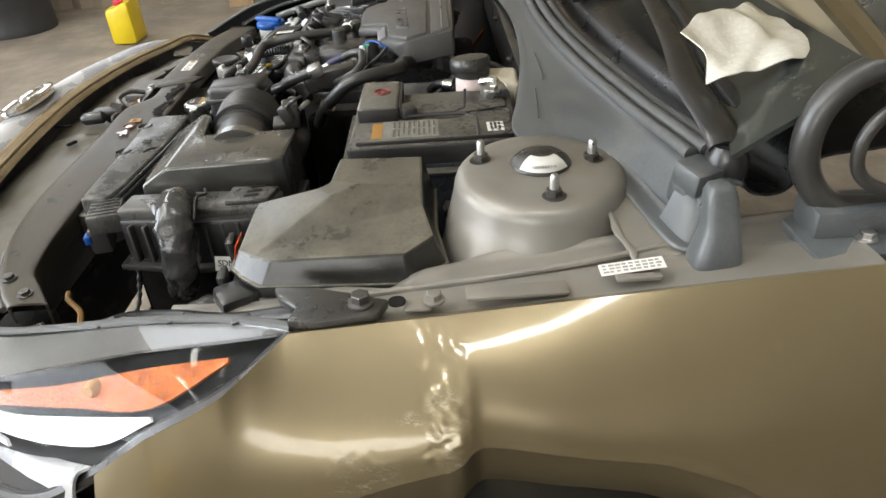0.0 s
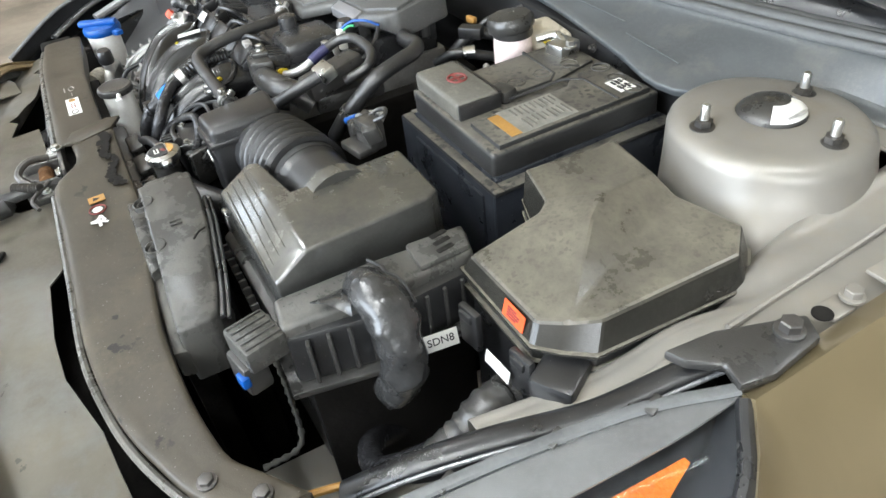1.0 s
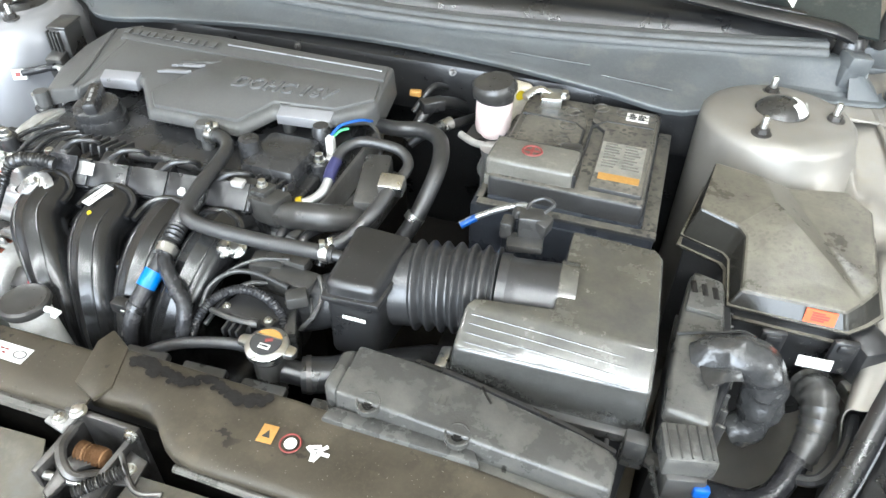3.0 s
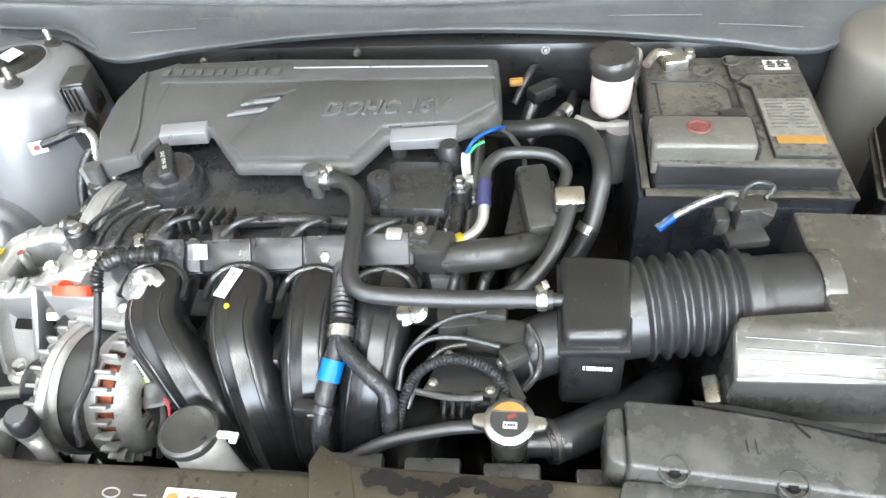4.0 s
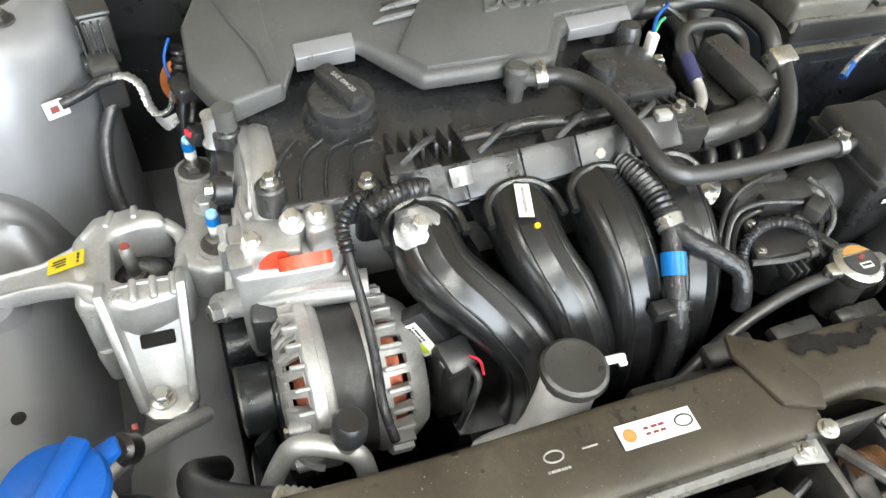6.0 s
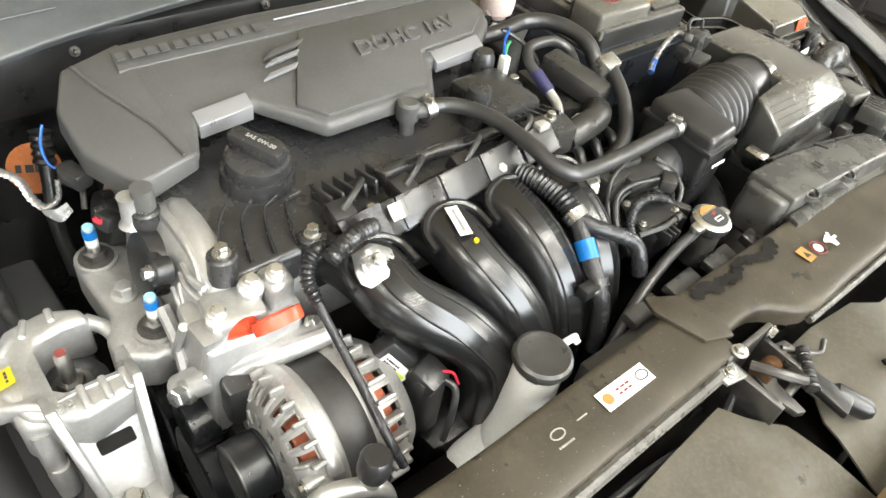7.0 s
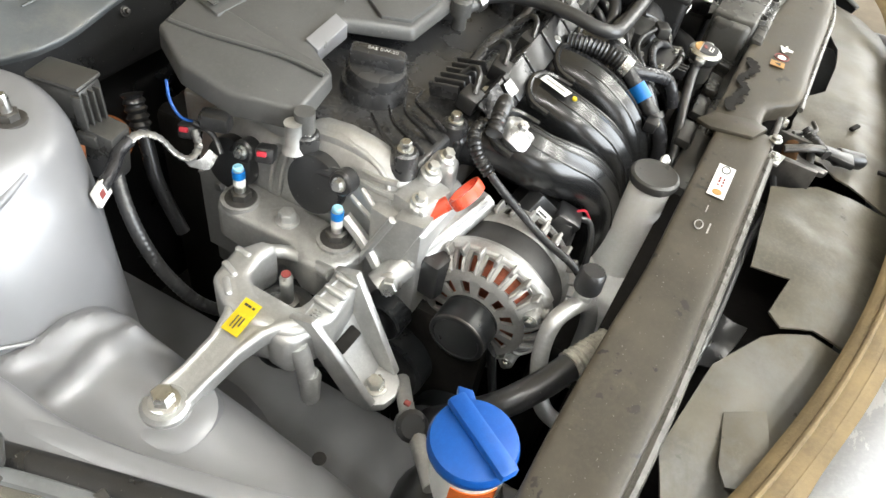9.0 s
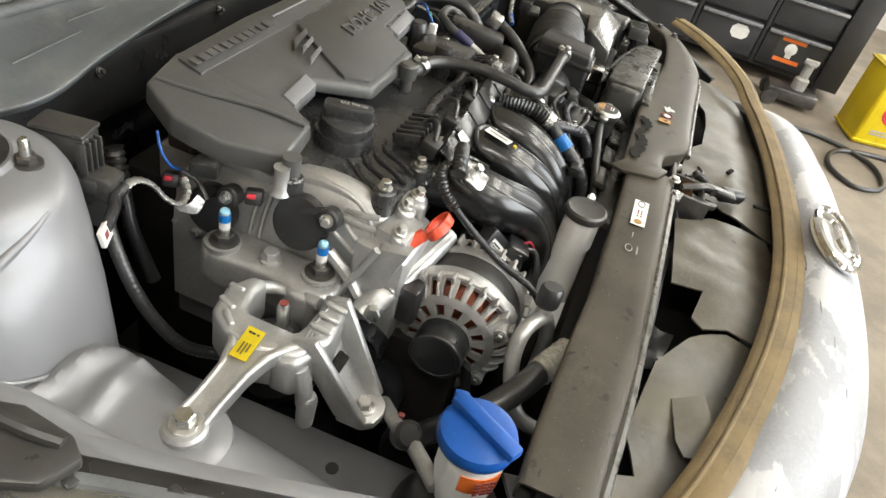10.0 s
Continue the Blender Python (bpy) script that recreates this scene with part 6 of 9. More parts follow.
    m = frame_at(up(-0.047, 0.452, 0.0045), (1, 0.05, 0), (0, -0.16, 1))
    part("lettering", lettering("DOHC 16V", 0.030, m, 0.003, shear=0.25, bold=0.0008), M_LETTER, t, "raised letters DOHC 16V")
    part("lettering", bars(frame_at(up(-0.27, 0.521, 0.003), (1, 0.0, 0), (0, -0.16, 1)), 0.16, 0.016, 1, 11, 0.7, 0.0012), M_COVER, t, "raised plain bars")
    # left facet edge and stand-offs
    part("post", lathe([(0.01, 0), (0.01, 0.03)], (-0.392, 0.372, 0.775), n=14), M_COVER, t)
    for x, y in ((-0.03, 0.43), (0.02, 0.435), (-0.33, 0.52), (0.05, 0.52)):
        part("post", lathe([(0.009, 0), (0.009, 0.06)], (x, y, 0.765), n=14), M_COVER, t)


engine_cover()


def intake():
    t = thing("intake_manifold", (-0.14, 0.17, 0.55), "glossy black plastic intake manifold with four curved runners", "intake manifold")
    prof = [(0.27, 0.752), (0.245, 0.756), (0.215, 0.757), (0.18, 0.748), (0.148, 0.725), (0.127, 0.69), (0.118, 0.645), (0.125, 0.59), (0.15, 0.545)]
    runs = ((-0.262, -0.256, -0.252, -0.245, -0.21, -0.181, -0.172, -0.168, -0.165), (-0.168, -0.165, -0.161, -0.159, -0.143, -0.129, -0.123, -0.12, -0.118),
            (-0.085, -0.084, -0.082, -0.081, -0.078, -0.076, -0.075, -0.074, -0.074), (-0.012, -0.012, -0.013, -0.015, -0.019, -0.027, -0.032, -0.035, -0.035))
    for k, xs in enumerate(runs):
        bm, loops = bmesh.new(), []
        xt = xs[0]
        path = [V(x, y, z) for x, (y, z) in zip(xs, prof)]
        path = spline(path, 6)
        for i, p in enumerate(path):
            tg = (path[min(i + 1, len(path) - 1)] - path[max(i - 1, 0)]).normalized()
            side = tg.cross(V(0, 0, 1))
            side = V(1, 0, 0) - tg * tg.x
            side.normalize()
            up = tg.cross(side) * -1
            if up.dot(V(0, -0.5, 1)) < 0:
                up = -up
            w, h = 0.0315 - 0.003 * min(1.0, i / 30), 0.030
            loop = []
            for j in range(28):
                a = 2 * math.pi * j / 28
                c, s = math.cos(a), math.sin(a)
                r = 1 + 0.05 * math.exp(-((a - math.pi / 2) / 0.10) ** 2) - 0.05 * math.exp(-((abs(a - math.pi / 2) - 0.27) / 0.10) ** 2)
                loop.append(p + side * w * math.copysign(abs(c) ** 0.85, c) * r + up * h * math.copysign(abs(s) ** 0.85, s) * r)
            loops.append(loop)
        rings(bm, loops)
        run = part("runner", bm, M_GLOSS, t)
        for j in (5, 9):
            part("ridge", tube([l[j] + (q - l[j]) * 0.02 for l, q in [(l, sum(l, V(0, 0, 0)) / len(l)) for l in loops[14:-10:3]]], 0.0014, 6, 3), M_GLOSS, run)
        rim = [V(xs[2] + 0.034 * math.cos(q), 0.20 + 0.036 * math.sin(q) ** 0.6, 0.772 + 0.0135 * math.sin(q)) for q in [math.pi * j / 10 for j in range(11)]]
        part("rim", tube(rim, 0.0042, 8, 3), M_GLOSS, run, "moulded rim")
        part("flange", box((xt, 0.262, 0.745), (0.074, 0.018, 0.06), 0.02, (10, 0, 0), 4), M_GLOSS, t)
    part("plenum", prism([(-0.25, 0.10), (0.03, 0.10), (0.05, 0.2), (0.03, 0.25), (-0.25, 0.25)], 0.40, 0.60, 0.03), M_GLOSS, t)
    for x in (-0.205, -0.122, -0.048):
        part("web", box((x, 0.20, 0.72), (0.022, 0.10, 0.02), 0.006, (-12, 0, 0)), M_GLOSS, t)
    bolt(t, (-0.075, 0.248, 0.786), (0, -0.6, 1), r=0.006)
    bolt(t, (0.022, 0.20, 0.765), (0, -0.5, 1), r=0.0085, h=0.012)
    part("paint_dot", lathe([(0.003, 0), (0.0025, 0.0022)], (-0.162, 0.184, 0.7815), (0, -0.3, 1), 12), M_YELLOW, t, "dab of yellow paint")
    st = part("sticker", slab(frame_at((-0.166, 0.207, 0.7905), (0.25, 1, 0.05), (0, -0.1, 1)), 0.036, 0.013), M_LABEL, t, "white bar-code sticker")
    part("print", bars(frame_at((-0.166, 0.207, 0.7909), (0.25, 1, 0.05), (0, -0.1, 1)), 0.028, 0.005, 1, 18, 0.5), M_PRINT, st)


intake()


def loom_cover():
    t = thing("loom_cover", (-0.12, 0.25, 0.78), "black plastic cable channel along the fuel rail, wrapped in torn tape", "cable channel")
    ax = V(0.31, 0.03, -0.004)
    o = V(-0.275, 0.234, 0.785)
    m = frame_at(o + ax / 2 + V(0, 0.008, 0.0), ax, (0, -0.75, 0.8))
    part("channel", move(box((0.0, 0, 0), (0.27, 0.034, 0.026), 0.003), m), M_TAPE, t)
    for k in range(5):
        x = -0.115 + 0.055 * k
        part("panel", move(box((x, -0.0165, -0.002), (0.05, 0.004, 0.022), 0.0015), m), M_BLACK, t)
        part("panel", move(box((x, 0.0, 0.0135), (0.051, 0.033, 0.004), 0.0015), m), M_BLACK, t)
    part("lip", move(box((0.01, -0.018, -0.016), (0.28, 0.006, 0.005), 0.0015), m), M_GLOSS, t)
    # torn tape at the timing end with a foil-wrapped bolt
    part("tape", move(surface([[V(x, y, 0.018 + 0.006 * noise.noise(V(x * 90, y * 90, 0))) for y in (-0.02, -0.008, 0.006, 0.018)] for x in (-0.15, -0.135, -0.12, -0.105)], 4, 4, 0.001), m), M_TAPE, t, "crumpled black tape")
    part("tape", move(surface([[V(x, y, 0.02 + 0.009 * noise.noise(V(x * 60, y * 60, 4))) for y in (-0.004, 0.004, 0.012)] for x in (-0.10, -0.09, -0.08)], 4, 4, 0.001), m), M_GREYTAPE, t, "flap of pale tape")
    part("sleeve", tube([(-0.30, 0.218, 0.80), (-0.285, 0.222, 0.806), (-0.262, 0.228, 0.806), (-0.245, 0.232, 0.802)], 0.008, 10, ribs=(0.005, 0.001)), M_BLACK, t, "ribbed sleeve")
    f = part("foil", lathe([(0.02, 0), (0.022, 0.006), (0.017, 0.012), (0.012, 0.014)], (-0.259, 0.210, 0.775), (0, -0.45, 1), 14), M_GREYTAPE, t, "crumpled silver tape round a bolt")
    for v in f.data.vertices:
        v.co += V(noise.noise(v.co * 130), noise.noise(v.co * 150 + V(3, 0, 0)), noise.noise(v.co * 140 + V(0, 5, 0))) * 0.006
    part("bolt", hexa(0.006, 0.009, (-0.259, 0.206, 0.787), (0, -0.45, 1)), M_STEEL, t)
    # injector plugs and short wires behind it
    for k, x in enumerate((-0.27, -0.20, -0.125, -0.05)):
        part("plug", box((x + 0.012, 0.266, 0.795), (0.024, 0.022, 0.02), 0.003, (15, 0, 10 * (k % 2))), M_BLACK, t)
        part("wire", tube([(x + 0.012, 0.262, 0.803), (x + 0.03, 0.268, 0.815), (x + 0.045, 0.282, 0.81), (x + 0.042, 0.295, 0.796)], 0.0032, 8), M_RUBBER, t)
    # looms running down past the alternator
    w = thing("sensor_cable", (-0.30, 0.2, 0.70), "black taped sensor cable hanging past the alternator", "cable")
    part("cable", tube([(-0.285, 0.232, 0.80), (-0.302, 0.236, 0.796), (-0.317, 0.224, 0.784), (-0.317, 0.202, 0.763), (-0.314, 0.17, 0.737), (-0.314, 0.135, 0.716), (-0.317, 0.10, 0.704), (-0.312, 0.08, 0.68)], 0.0042, 10), M_TAPE, w)
    part("sleeve", tube([(-0.29, 0.234, 0.80), (-0.304, 0.236, 0.796), (-0.318, 0.224, 0.784), (-0.318, 0.208, 0.768)], 0.0062, 10, ribs=(0.004, 0.0009)), M_BLACK, w)


loom_cover()


def timing_cover():
    t = thing("timing_cover", (-0.40, 0.38, 0.45), "bare cast aluminium timing cover with ribs and bolts", "timing cover")
    # plate facing the wing, with an arched top
    pts = [(0.262, 0.50), (0.262, 0.742), (0.272, 0.765), (0.29, 0.775), (0.31, 0.782), (0.34, 0.785), (0.37, 0.78), (0.40, 0.765), (0.43, 0.768), (0.47, 0.762), (0.50, 0.745), (0.52, 0.70), (0.52, 0.50)]
    q = frame_at((-0.385, 0, 0), (0, 1, 0), (1, 0, 0))
    part("plate", move(prism(pts, 0, 0.03, 0.004), q), M_ALU, t)
    # the skin slopes out from under the camshaft cover, with one swell for each shaft
    rows = []
    for y, zt in ((0.258, 0.752), (0.268, 0.768), (0.285, 0.780), (0.31, 0.787), (0.34, 0.788), (0.37, 0.782), (0.392, 0.772), (0.41, 0.764), (0.435, 0.766), (0.465, 0.762), (0.49, 0.748), (0.512, 0.72)):
        rows.append([(-0.360, y, zt - 0.002), (-0.370, y, zt), (-0.380, y, zt - 0.006), (-0.390, y, zt - 0.018), (-0.397, y, zt - 0.036), (-0.400, y, zt - 0.06), (-0.401, y, 0.66), (-0.401, y, 0.55)])
    part("skin", surface(rows, 4, 4, 0.003), M_ALU, t)
    part("rim", tube([(-0.3995, 0.266, 0.715), (-0.392, 0.272, 0.748), (-0.384, 0.29, 0.771), (-0.381, 0.32, 0.781), (-0.381, 0.355, 0.779), (-0.385, 0.385, 0.764), (-0.393, 0.402, 0.742)], 0.0028, 10), M_ALU, t)
    for a, b in (((0.306, 0.766), (0.268, 0.770)), ((0.306, 0.757), (0.268, 0.757)), ((0.312, 0.738), (0.272, 0.715)), ((0.302, 0.750), (0.266, 0.730)), ((0.345, 0.675), (0.30, 0.62)), ((0.37, 0.69), (0.365, 0.62)), ((0.39, 0.755), (0.40, 0.69)), ((0.402, 0.752), (0.412, 0.69))):
        part("rib", tube([(-0.399 + 0.35 * max(0.0, a[1] - 0.74), *a), (-0.4005 + 0.3 * max(0.0, (a[1] + b[1]) / 2 - 0.74), (a[0] + b[0]) / 2, (a[1] + b[1]) / 2), (-0.399 + 0.35 * max(0.0, b[1] - 0.74), *b)], 0.0034, 8), M_ALU, t)
    # front corner casting with its bolts
    part("corner", prism([(-0.41, 0.226), (-0.325, 0.222), (-0.316, 0.235), (-0.316, 0.28), (-0.41, 0.285)], 0.62, 0.745, 0.006, ztop=lambda x, y: 0.748 - 0.3 * max(0, 0.25 - y)), M_ALU, t)
    part("ledge", prism([(-0.40, 0.232), (-0.352, 0.228), (-0.348, 0.262), (-0.395, 0.27)], 0.74, 0.762, 0.004, ztop=lambda x, y: 0.764 - 0.2 * max(0, 0.25 - y)), M_ALU, t)
    part("ledge", prism([(-0.345, 0.235), (-0.32, 0.238), (-0.318, 0.268), (-0.345, 0.268)], 0.74, 0.772, 0.006, 3), M_ALU, t)
    for x, y, z, r in ((-0.39, 0.245, 0.752, 0.011), (-0.355, 0.254, 0.762, 0.012), (-0.334, 0.25, 0.77, 0.01)):
        part("lug", lathe([(r, -0.014), (r * 0.95, 0.008), (r * 0.7, 0.010)], (x, y, z), (0, -0.35, 1), 12), M_ALU, t)
    for x, y, z, q in ((-0.39, 0.244, 0.764, (0, -0.35, 1)), (-0.355, 0.252, 0.774, (0, -0.35, 1)), (-0.334, 0.248, 0.778, (0, -0.35, 1)), (-0.314, 0.223, 0.722, (0.4, -0.5, 0.8))):
        bolt(t, (x, y, z), q, r=0.0058, h=0.009)
    part("arm", tube([(-0.43, 0.256, 0.672), (-0.405, 0.243, 0.69), (-0.375, 0.230, 0.703), (-0.34, 0.220, 0.712), (-0.30, 0.213, 0.716)], 0.0155, 12, flat=0.8), M_ALU, t)
    part("arm_rib", tube([(-0.41, 0.235, 0.70), (-0.37, 0.222, 0.715), (-0.31, 0.207, 0.725)], 0.005, 8), M_ALU, t)
    part("arm_rib", tube([(-0.416, 0.262, 0.675), (-0.412, 0.285, 0.70), (-0.412, 0.31, 0.722)], 0.007, 8), M_ALU, t)
    bolt(t, (-0.424, 0.246, 0.68), (-1, -0.4, 0.3), r=0.009, h=0.016)
    # round black actuator lids
    q = frame_at((-0.412, 0, 0), (0, 1, 0), (1, 0, 0))
    part("arm_face", move(prism([(0.256, 0.752), (0.223, 0.757), (0.246, 0.694), (0.282, 0.655), (0.298, 0.652)], 0, 0.02, 0.003), q), M_ALU, t)
    part("arm_rib", tube([(-0.414, 0.256, 0.750), (-0.416, 0.278, 0.70), (-0.417, 0.298, 0.654)], 0.0042, 8), M_ALU, t)
    for y, z, r, ey, ez in ((0.348, 0.737, 0.031, -0.024, 0.015), (0.455, 0.708, 0.029, -0.016, 0.02)):
        lid = part("actuator_lid", lathe([(r, 0), (r, 0.012), (r * 0.96, 0.016), (r * 0.8, 0.017)], (-0.397, y, z), (-1, 0, 0.25), 32), M_BLACK, t, "round black actuator lid")
        part("ear", lathe([(0.0125, 0), (0.0125, 0.014), (0.0105, 0.016)], (-0.399, y + ey * 1.35, z + ez * 1.35), (-1, 0, 0.25), 18), M_BLACK, lid)
        part("web", tube([(-0.404, y, z + 0.018), (-0.405, y + ey * 1.3, z + ez * 1.3 + 0.009)], 0.006, 8, 0), M_BLACK, lid)
        part("ear_bolt", hexa(0.0055, 0.007, (-0.4145, y + ey * 1.35, z + ez * 1.35 + 0.004), (-1, 0, 0.25)), M_STEEL, lid)
    for y in (0.325, 0.41, 0.48):
        bolt(t, (-0.399, y, 0.66), (-1, 0, 0.1), r=0.006)
    # cover stand-off with its bright post, small plugs
    part("post", lathe([(0.012, 0), (0.0085, 0.006), (0.008, 0.028), (0.009, 0.032)], (-0.404, 0.376, 0.765), n=18), M_ALU, t)
    for y, z, mm in ((0.398, 0.758, M_RED), (0.498, 0.738, M_RED)):
        part("plug", box((-0.418, y, z), (0.02, 0.018, 0.016), 0.003, (0, 20, 25)), M_BLACK, t)
        part("clip", box((-0.427, y - 0.002, z + 0.006), (0.005, 0.009, 0.005), 0.001, (0, 20, 25)), mm, t, "red plug lock")
    part("plug", box((-0.425, 0.452, 0.775), (0.018, 0.03, 0.018), 0.004, (0, 0, 20)), M_BLACK, t)


timing_cover()


def dipstick():
    t = thing("dipstick", (-0.37, 0.23, 0.72), "orange-red plastic dipstick ring handle", "dipstick")
    m = frame_at((-0.352, 0.213, 0.762), (1, 0, 0), (0, 0.74, 0.67)) @ Matrix.Diagonal((1.15, 0.75, 1, 1))
    part("ring", move(lathe([(0.0155, -0.0055), (0.019, -0.0055), (0.0195, 0), (0.019, 0.0055), (0.0155, 0.0055), (0.015, 0), (0.0155, -0.0055)], n=32, cap=False), m), M_DIP, t)
    part("stem", tube([(-0.385, 0.238, 0.742), (-0.378, 0.231, 0.75), (-0.368, 0.223, 0.757)], 0.0075, 12), M_DIP, t)
    part("tube", tube([(-0.388, 0.242, 0.735), (-0.40, 0.25, 0.69), (-0.40, 0.26, 0.6)], 0.006, 10), M_STEEL, t)


dipstick()


def engine_mount():
    t = thing("engine_mount", (-0.50, 0.30, 0.55), "cast aluminium engine mount bracket with a long bolted arm", "engine mount")
    # C-shaped top plate, open towards the engine
    out = [(-0.452, 0.262), (-0.505, 0.255), (-0.54, 0.275), (-0.552, 0.31), (-0.548, 0.345), (-0.53, 0.372), (-0.495, 0.378), (-0.468, 0.366), (-0.464, 0.348),
           (-0.487, 0.35), (-0.51, 0.346), (-0.522, 0.325), (-0.52, 0.30), (-0.505, 0.286), (-0.48, 0.284), (-0.448, 0.292)]
    part("top_plate", prism(out, 0.648, 0.706, 0.007, 3, ztop=lambda x, y: 0.70 + 0.05 * (y - 0.31)), M_ALU, t)
    for x, y, w, d, r in ((-0.532, 0.352, 0.022, 0.007, 50), (-0.515, 0.364, 0.022, 0.007, 70), (-0.492, 0.368, 0.018, 0.007, 88)):
        part("rib", box((x, y, 0.7015), (w, d, 0.007), 0.003, (0, 0, r), 3), M_ALU, t)
    for k in range(3):
        part("rib", box((-0.463 - 0.017 * k, 0.271, 0.7005), (0.007, 0.024, 0.006), 0.0028, (8, 0, 0), 3), M_ALU, t)
    part("ring_bar", tube([(-0.468, 0.36, 0.688), (-0.455, 0.345, 0.684), (-0.452, 0.32, 0.684), (-0.458, 0.292, 0.69)], 0.007, 10), M_ALU, t)
    part("print", lettering("98", 0.014, frame_at((-0.512, 0.270, 0.7005), (1, 0, 0), (0, 0, 1)), 0.0008), M_ALU, t)
    part("core", lathe([(0.03, 0), (0.03, 0.06), (0.02, 0.066)], (-0.497, 0.318, 0.60), n=24), M_BLACK, t, "black rubber core")
    stud(t, (-0.499, 0.312, 0.665), (0, 0, 1), 0.0062, 0.05, M_STEEL)
    part("paint", lathe([(0.0045, 0), (0.0045, 0.001)], (-0.499, 0.312, 0.7148), n=12), M_INKRED, t, "dab of red paint")
    # side walls and the two ribs of the leg
    part("wall", prism([(-0.548, 0.272), (-0.505, 0.256), (-0.46, 0.262), (-0.46, 0.283), (-0.548, 0.30)], 0.645, 0.694, 0.008, 3), M_ALU, t)
    for x0, x1 in ((-0.524, -0.511), (-0.456, -0.468)):
        bm = bmesh.new()
        w = 0.0042
        a = [V(x0, 0.262, 0.711), V(x0, 0.288, 0.702), V(x1, 0.236, 0.606), V(x1, 0.208, 0.600), V(x1, 0.202, 0.612)]
        rings(bm, [[p - V(w, 0, 0) for p in a], [p + V(w, 0, 0) for p in a]])
        part("leg_rib", bevelled(bm, 0.002), M_ALU, t)
    part("leg", surface([[(-0.523, 0.278, 0.70), (-0.518, 0.255, 0.655), (-0.510, 0.222, 0.610)], [(-0.49, 0.28, 0.70), (-0.49, 0.256, 0.655), (-0.49, 0.218, 0.608)], [(-0.457, 0.278, 0.70), (-0.462, 0.255, 0.655), (-0.469, 0.222, 0.610)]], 5, 5, 0.006), M_ALU, t)
    part("window", box((-0.488, 0.2505, 0.652), (0.03, 0.006, 0.013), 0.002, (-62, 0, 0)), M_DARK, t)
    part("foot", prism([(-0.515, 0.235), (-0.514, 0.205), (-0.505, 0.194), (-0.49, 0.19), (-0.475, 0.194), (-0.465, 0.205), (-0.464, 0.235)][::-1], 0.598, 0.611, 0.004), M_ALU, t)
    bolt(t, (-0.494, 0.212, 0.611), r=0.0085, h=0.013)
    part("buttress", tube([(-0.535, 0.272, 0.68), (-0.535, 0.266, 0.66), (-0.534, 0.262, 0.63)], 0.009, 10), M_ALU, t)
    part("buttress", lathe([(0.009, 0), (0.0105, 0.035), (0.008, 0.042)], (-0.533, 0.260, 0.602), n=16), M_ALU, t)
    # the arm to the wing
    bm, loops = bmesh.new(), []
    for x, w, z in ((-0.515, 0.048, 0.699), (-0.535, 0.034, 0.6995), (-0.552, 0.023, 0.6965), (-0.575, 0.0165, 0.690), (-0.61, 0.015, 0.684), (-0.64, 0.017, 0.681)):
        yc = 0.315 + 0.008 * (-0.53 - x) / 0.11
        loops.append([V(x, yc + sy * w, z + sz) for sy, sz in ((-1, -0.016), (1, -0.016), (1, 0.0), (0.8, 0.002), (0.6, 0.0), (-0.6, 0.0), (-0.8, 0.002), (-1, 0.0))])
    part("arm", bevelled(rings(bm, loops), 0.002), M_ALU, t)
    part("eye", lathe([(0.019, -0.018), (0.02, 0.0), (0.017, 0.003)], (-0.641, 0.322, 0.680), n=26), M_ALU, t)
    bolt(t, (-0.641, 0.322, 0.682), r=0.0095, h=0.016)
    st = part("sticker", slab(frame_at((-0.551, 0.319, 0.7015), (-1, 0.03, -0.24), (-0.28, 0, 1)), 0.034, 0.018), M_YELLOW, t, "yellow bar-code sticker")
    part("print", bars(frame_at((-0.557, 0.319, 0.7005), (-1, 0.03, -0.24), (-0.28, 0, 1)), 0.015, 0.010, 3, 1, 0.3), M_INK, st)
    part("print", bars(frame_at((-0.540, 0.319, 0.7046), (0.05, 1, 0), (-0.28, 0, 1)), 0.012, 0.004, 1, 3), M_INK, st)
    # bar on the engine side with two painted studs
    b = thing("mount_bar", (-0.42, 0.37, 0.62), "cast aluminium engine-side mount bar with blue-tipped studs", "engine mount")
    part("bar", prism([(-0.40, 0.285), (-0.435, 0.285), (-0.462, 0.30), (-0.462, 0.325), (-0.448, 0.35), (-0.452, 0.41), (-0.452, 0.438), (-0.435, 0.45), (-0.405, 0.45), (-0.40, 0.43)][::-1], 0.645, 0.692, 0.007, 3), M_ALUD, b)
    part("lug", lathe([(0.02, 0), (0.02, 0.006), (0.016, 0.007)], (-0.432, 0.424, 0.69), n=24), M_ALUD, b)
    part("lug", lathe([(0.02, 0), (0.02, 0.006), (0.016, 0.007)], (-0.42, 0.313, 0.69), n=24), M_ALUD, b)
    stud(b, (-0.432, 0.423, 0.694), (0, 0, 1), 0.0058, 0.044, M_STEEL, M_CYAN)
    stud(b, (-0.42, 0.313, 0.694), (0, 0, 1), 0.0058, 0.044, M_STEEL, M_CYAN)
    bolt(b, (-0.427, 0.368, 0.691), r=0.009, h=0.014, material=M_ALU)


engine_mount()


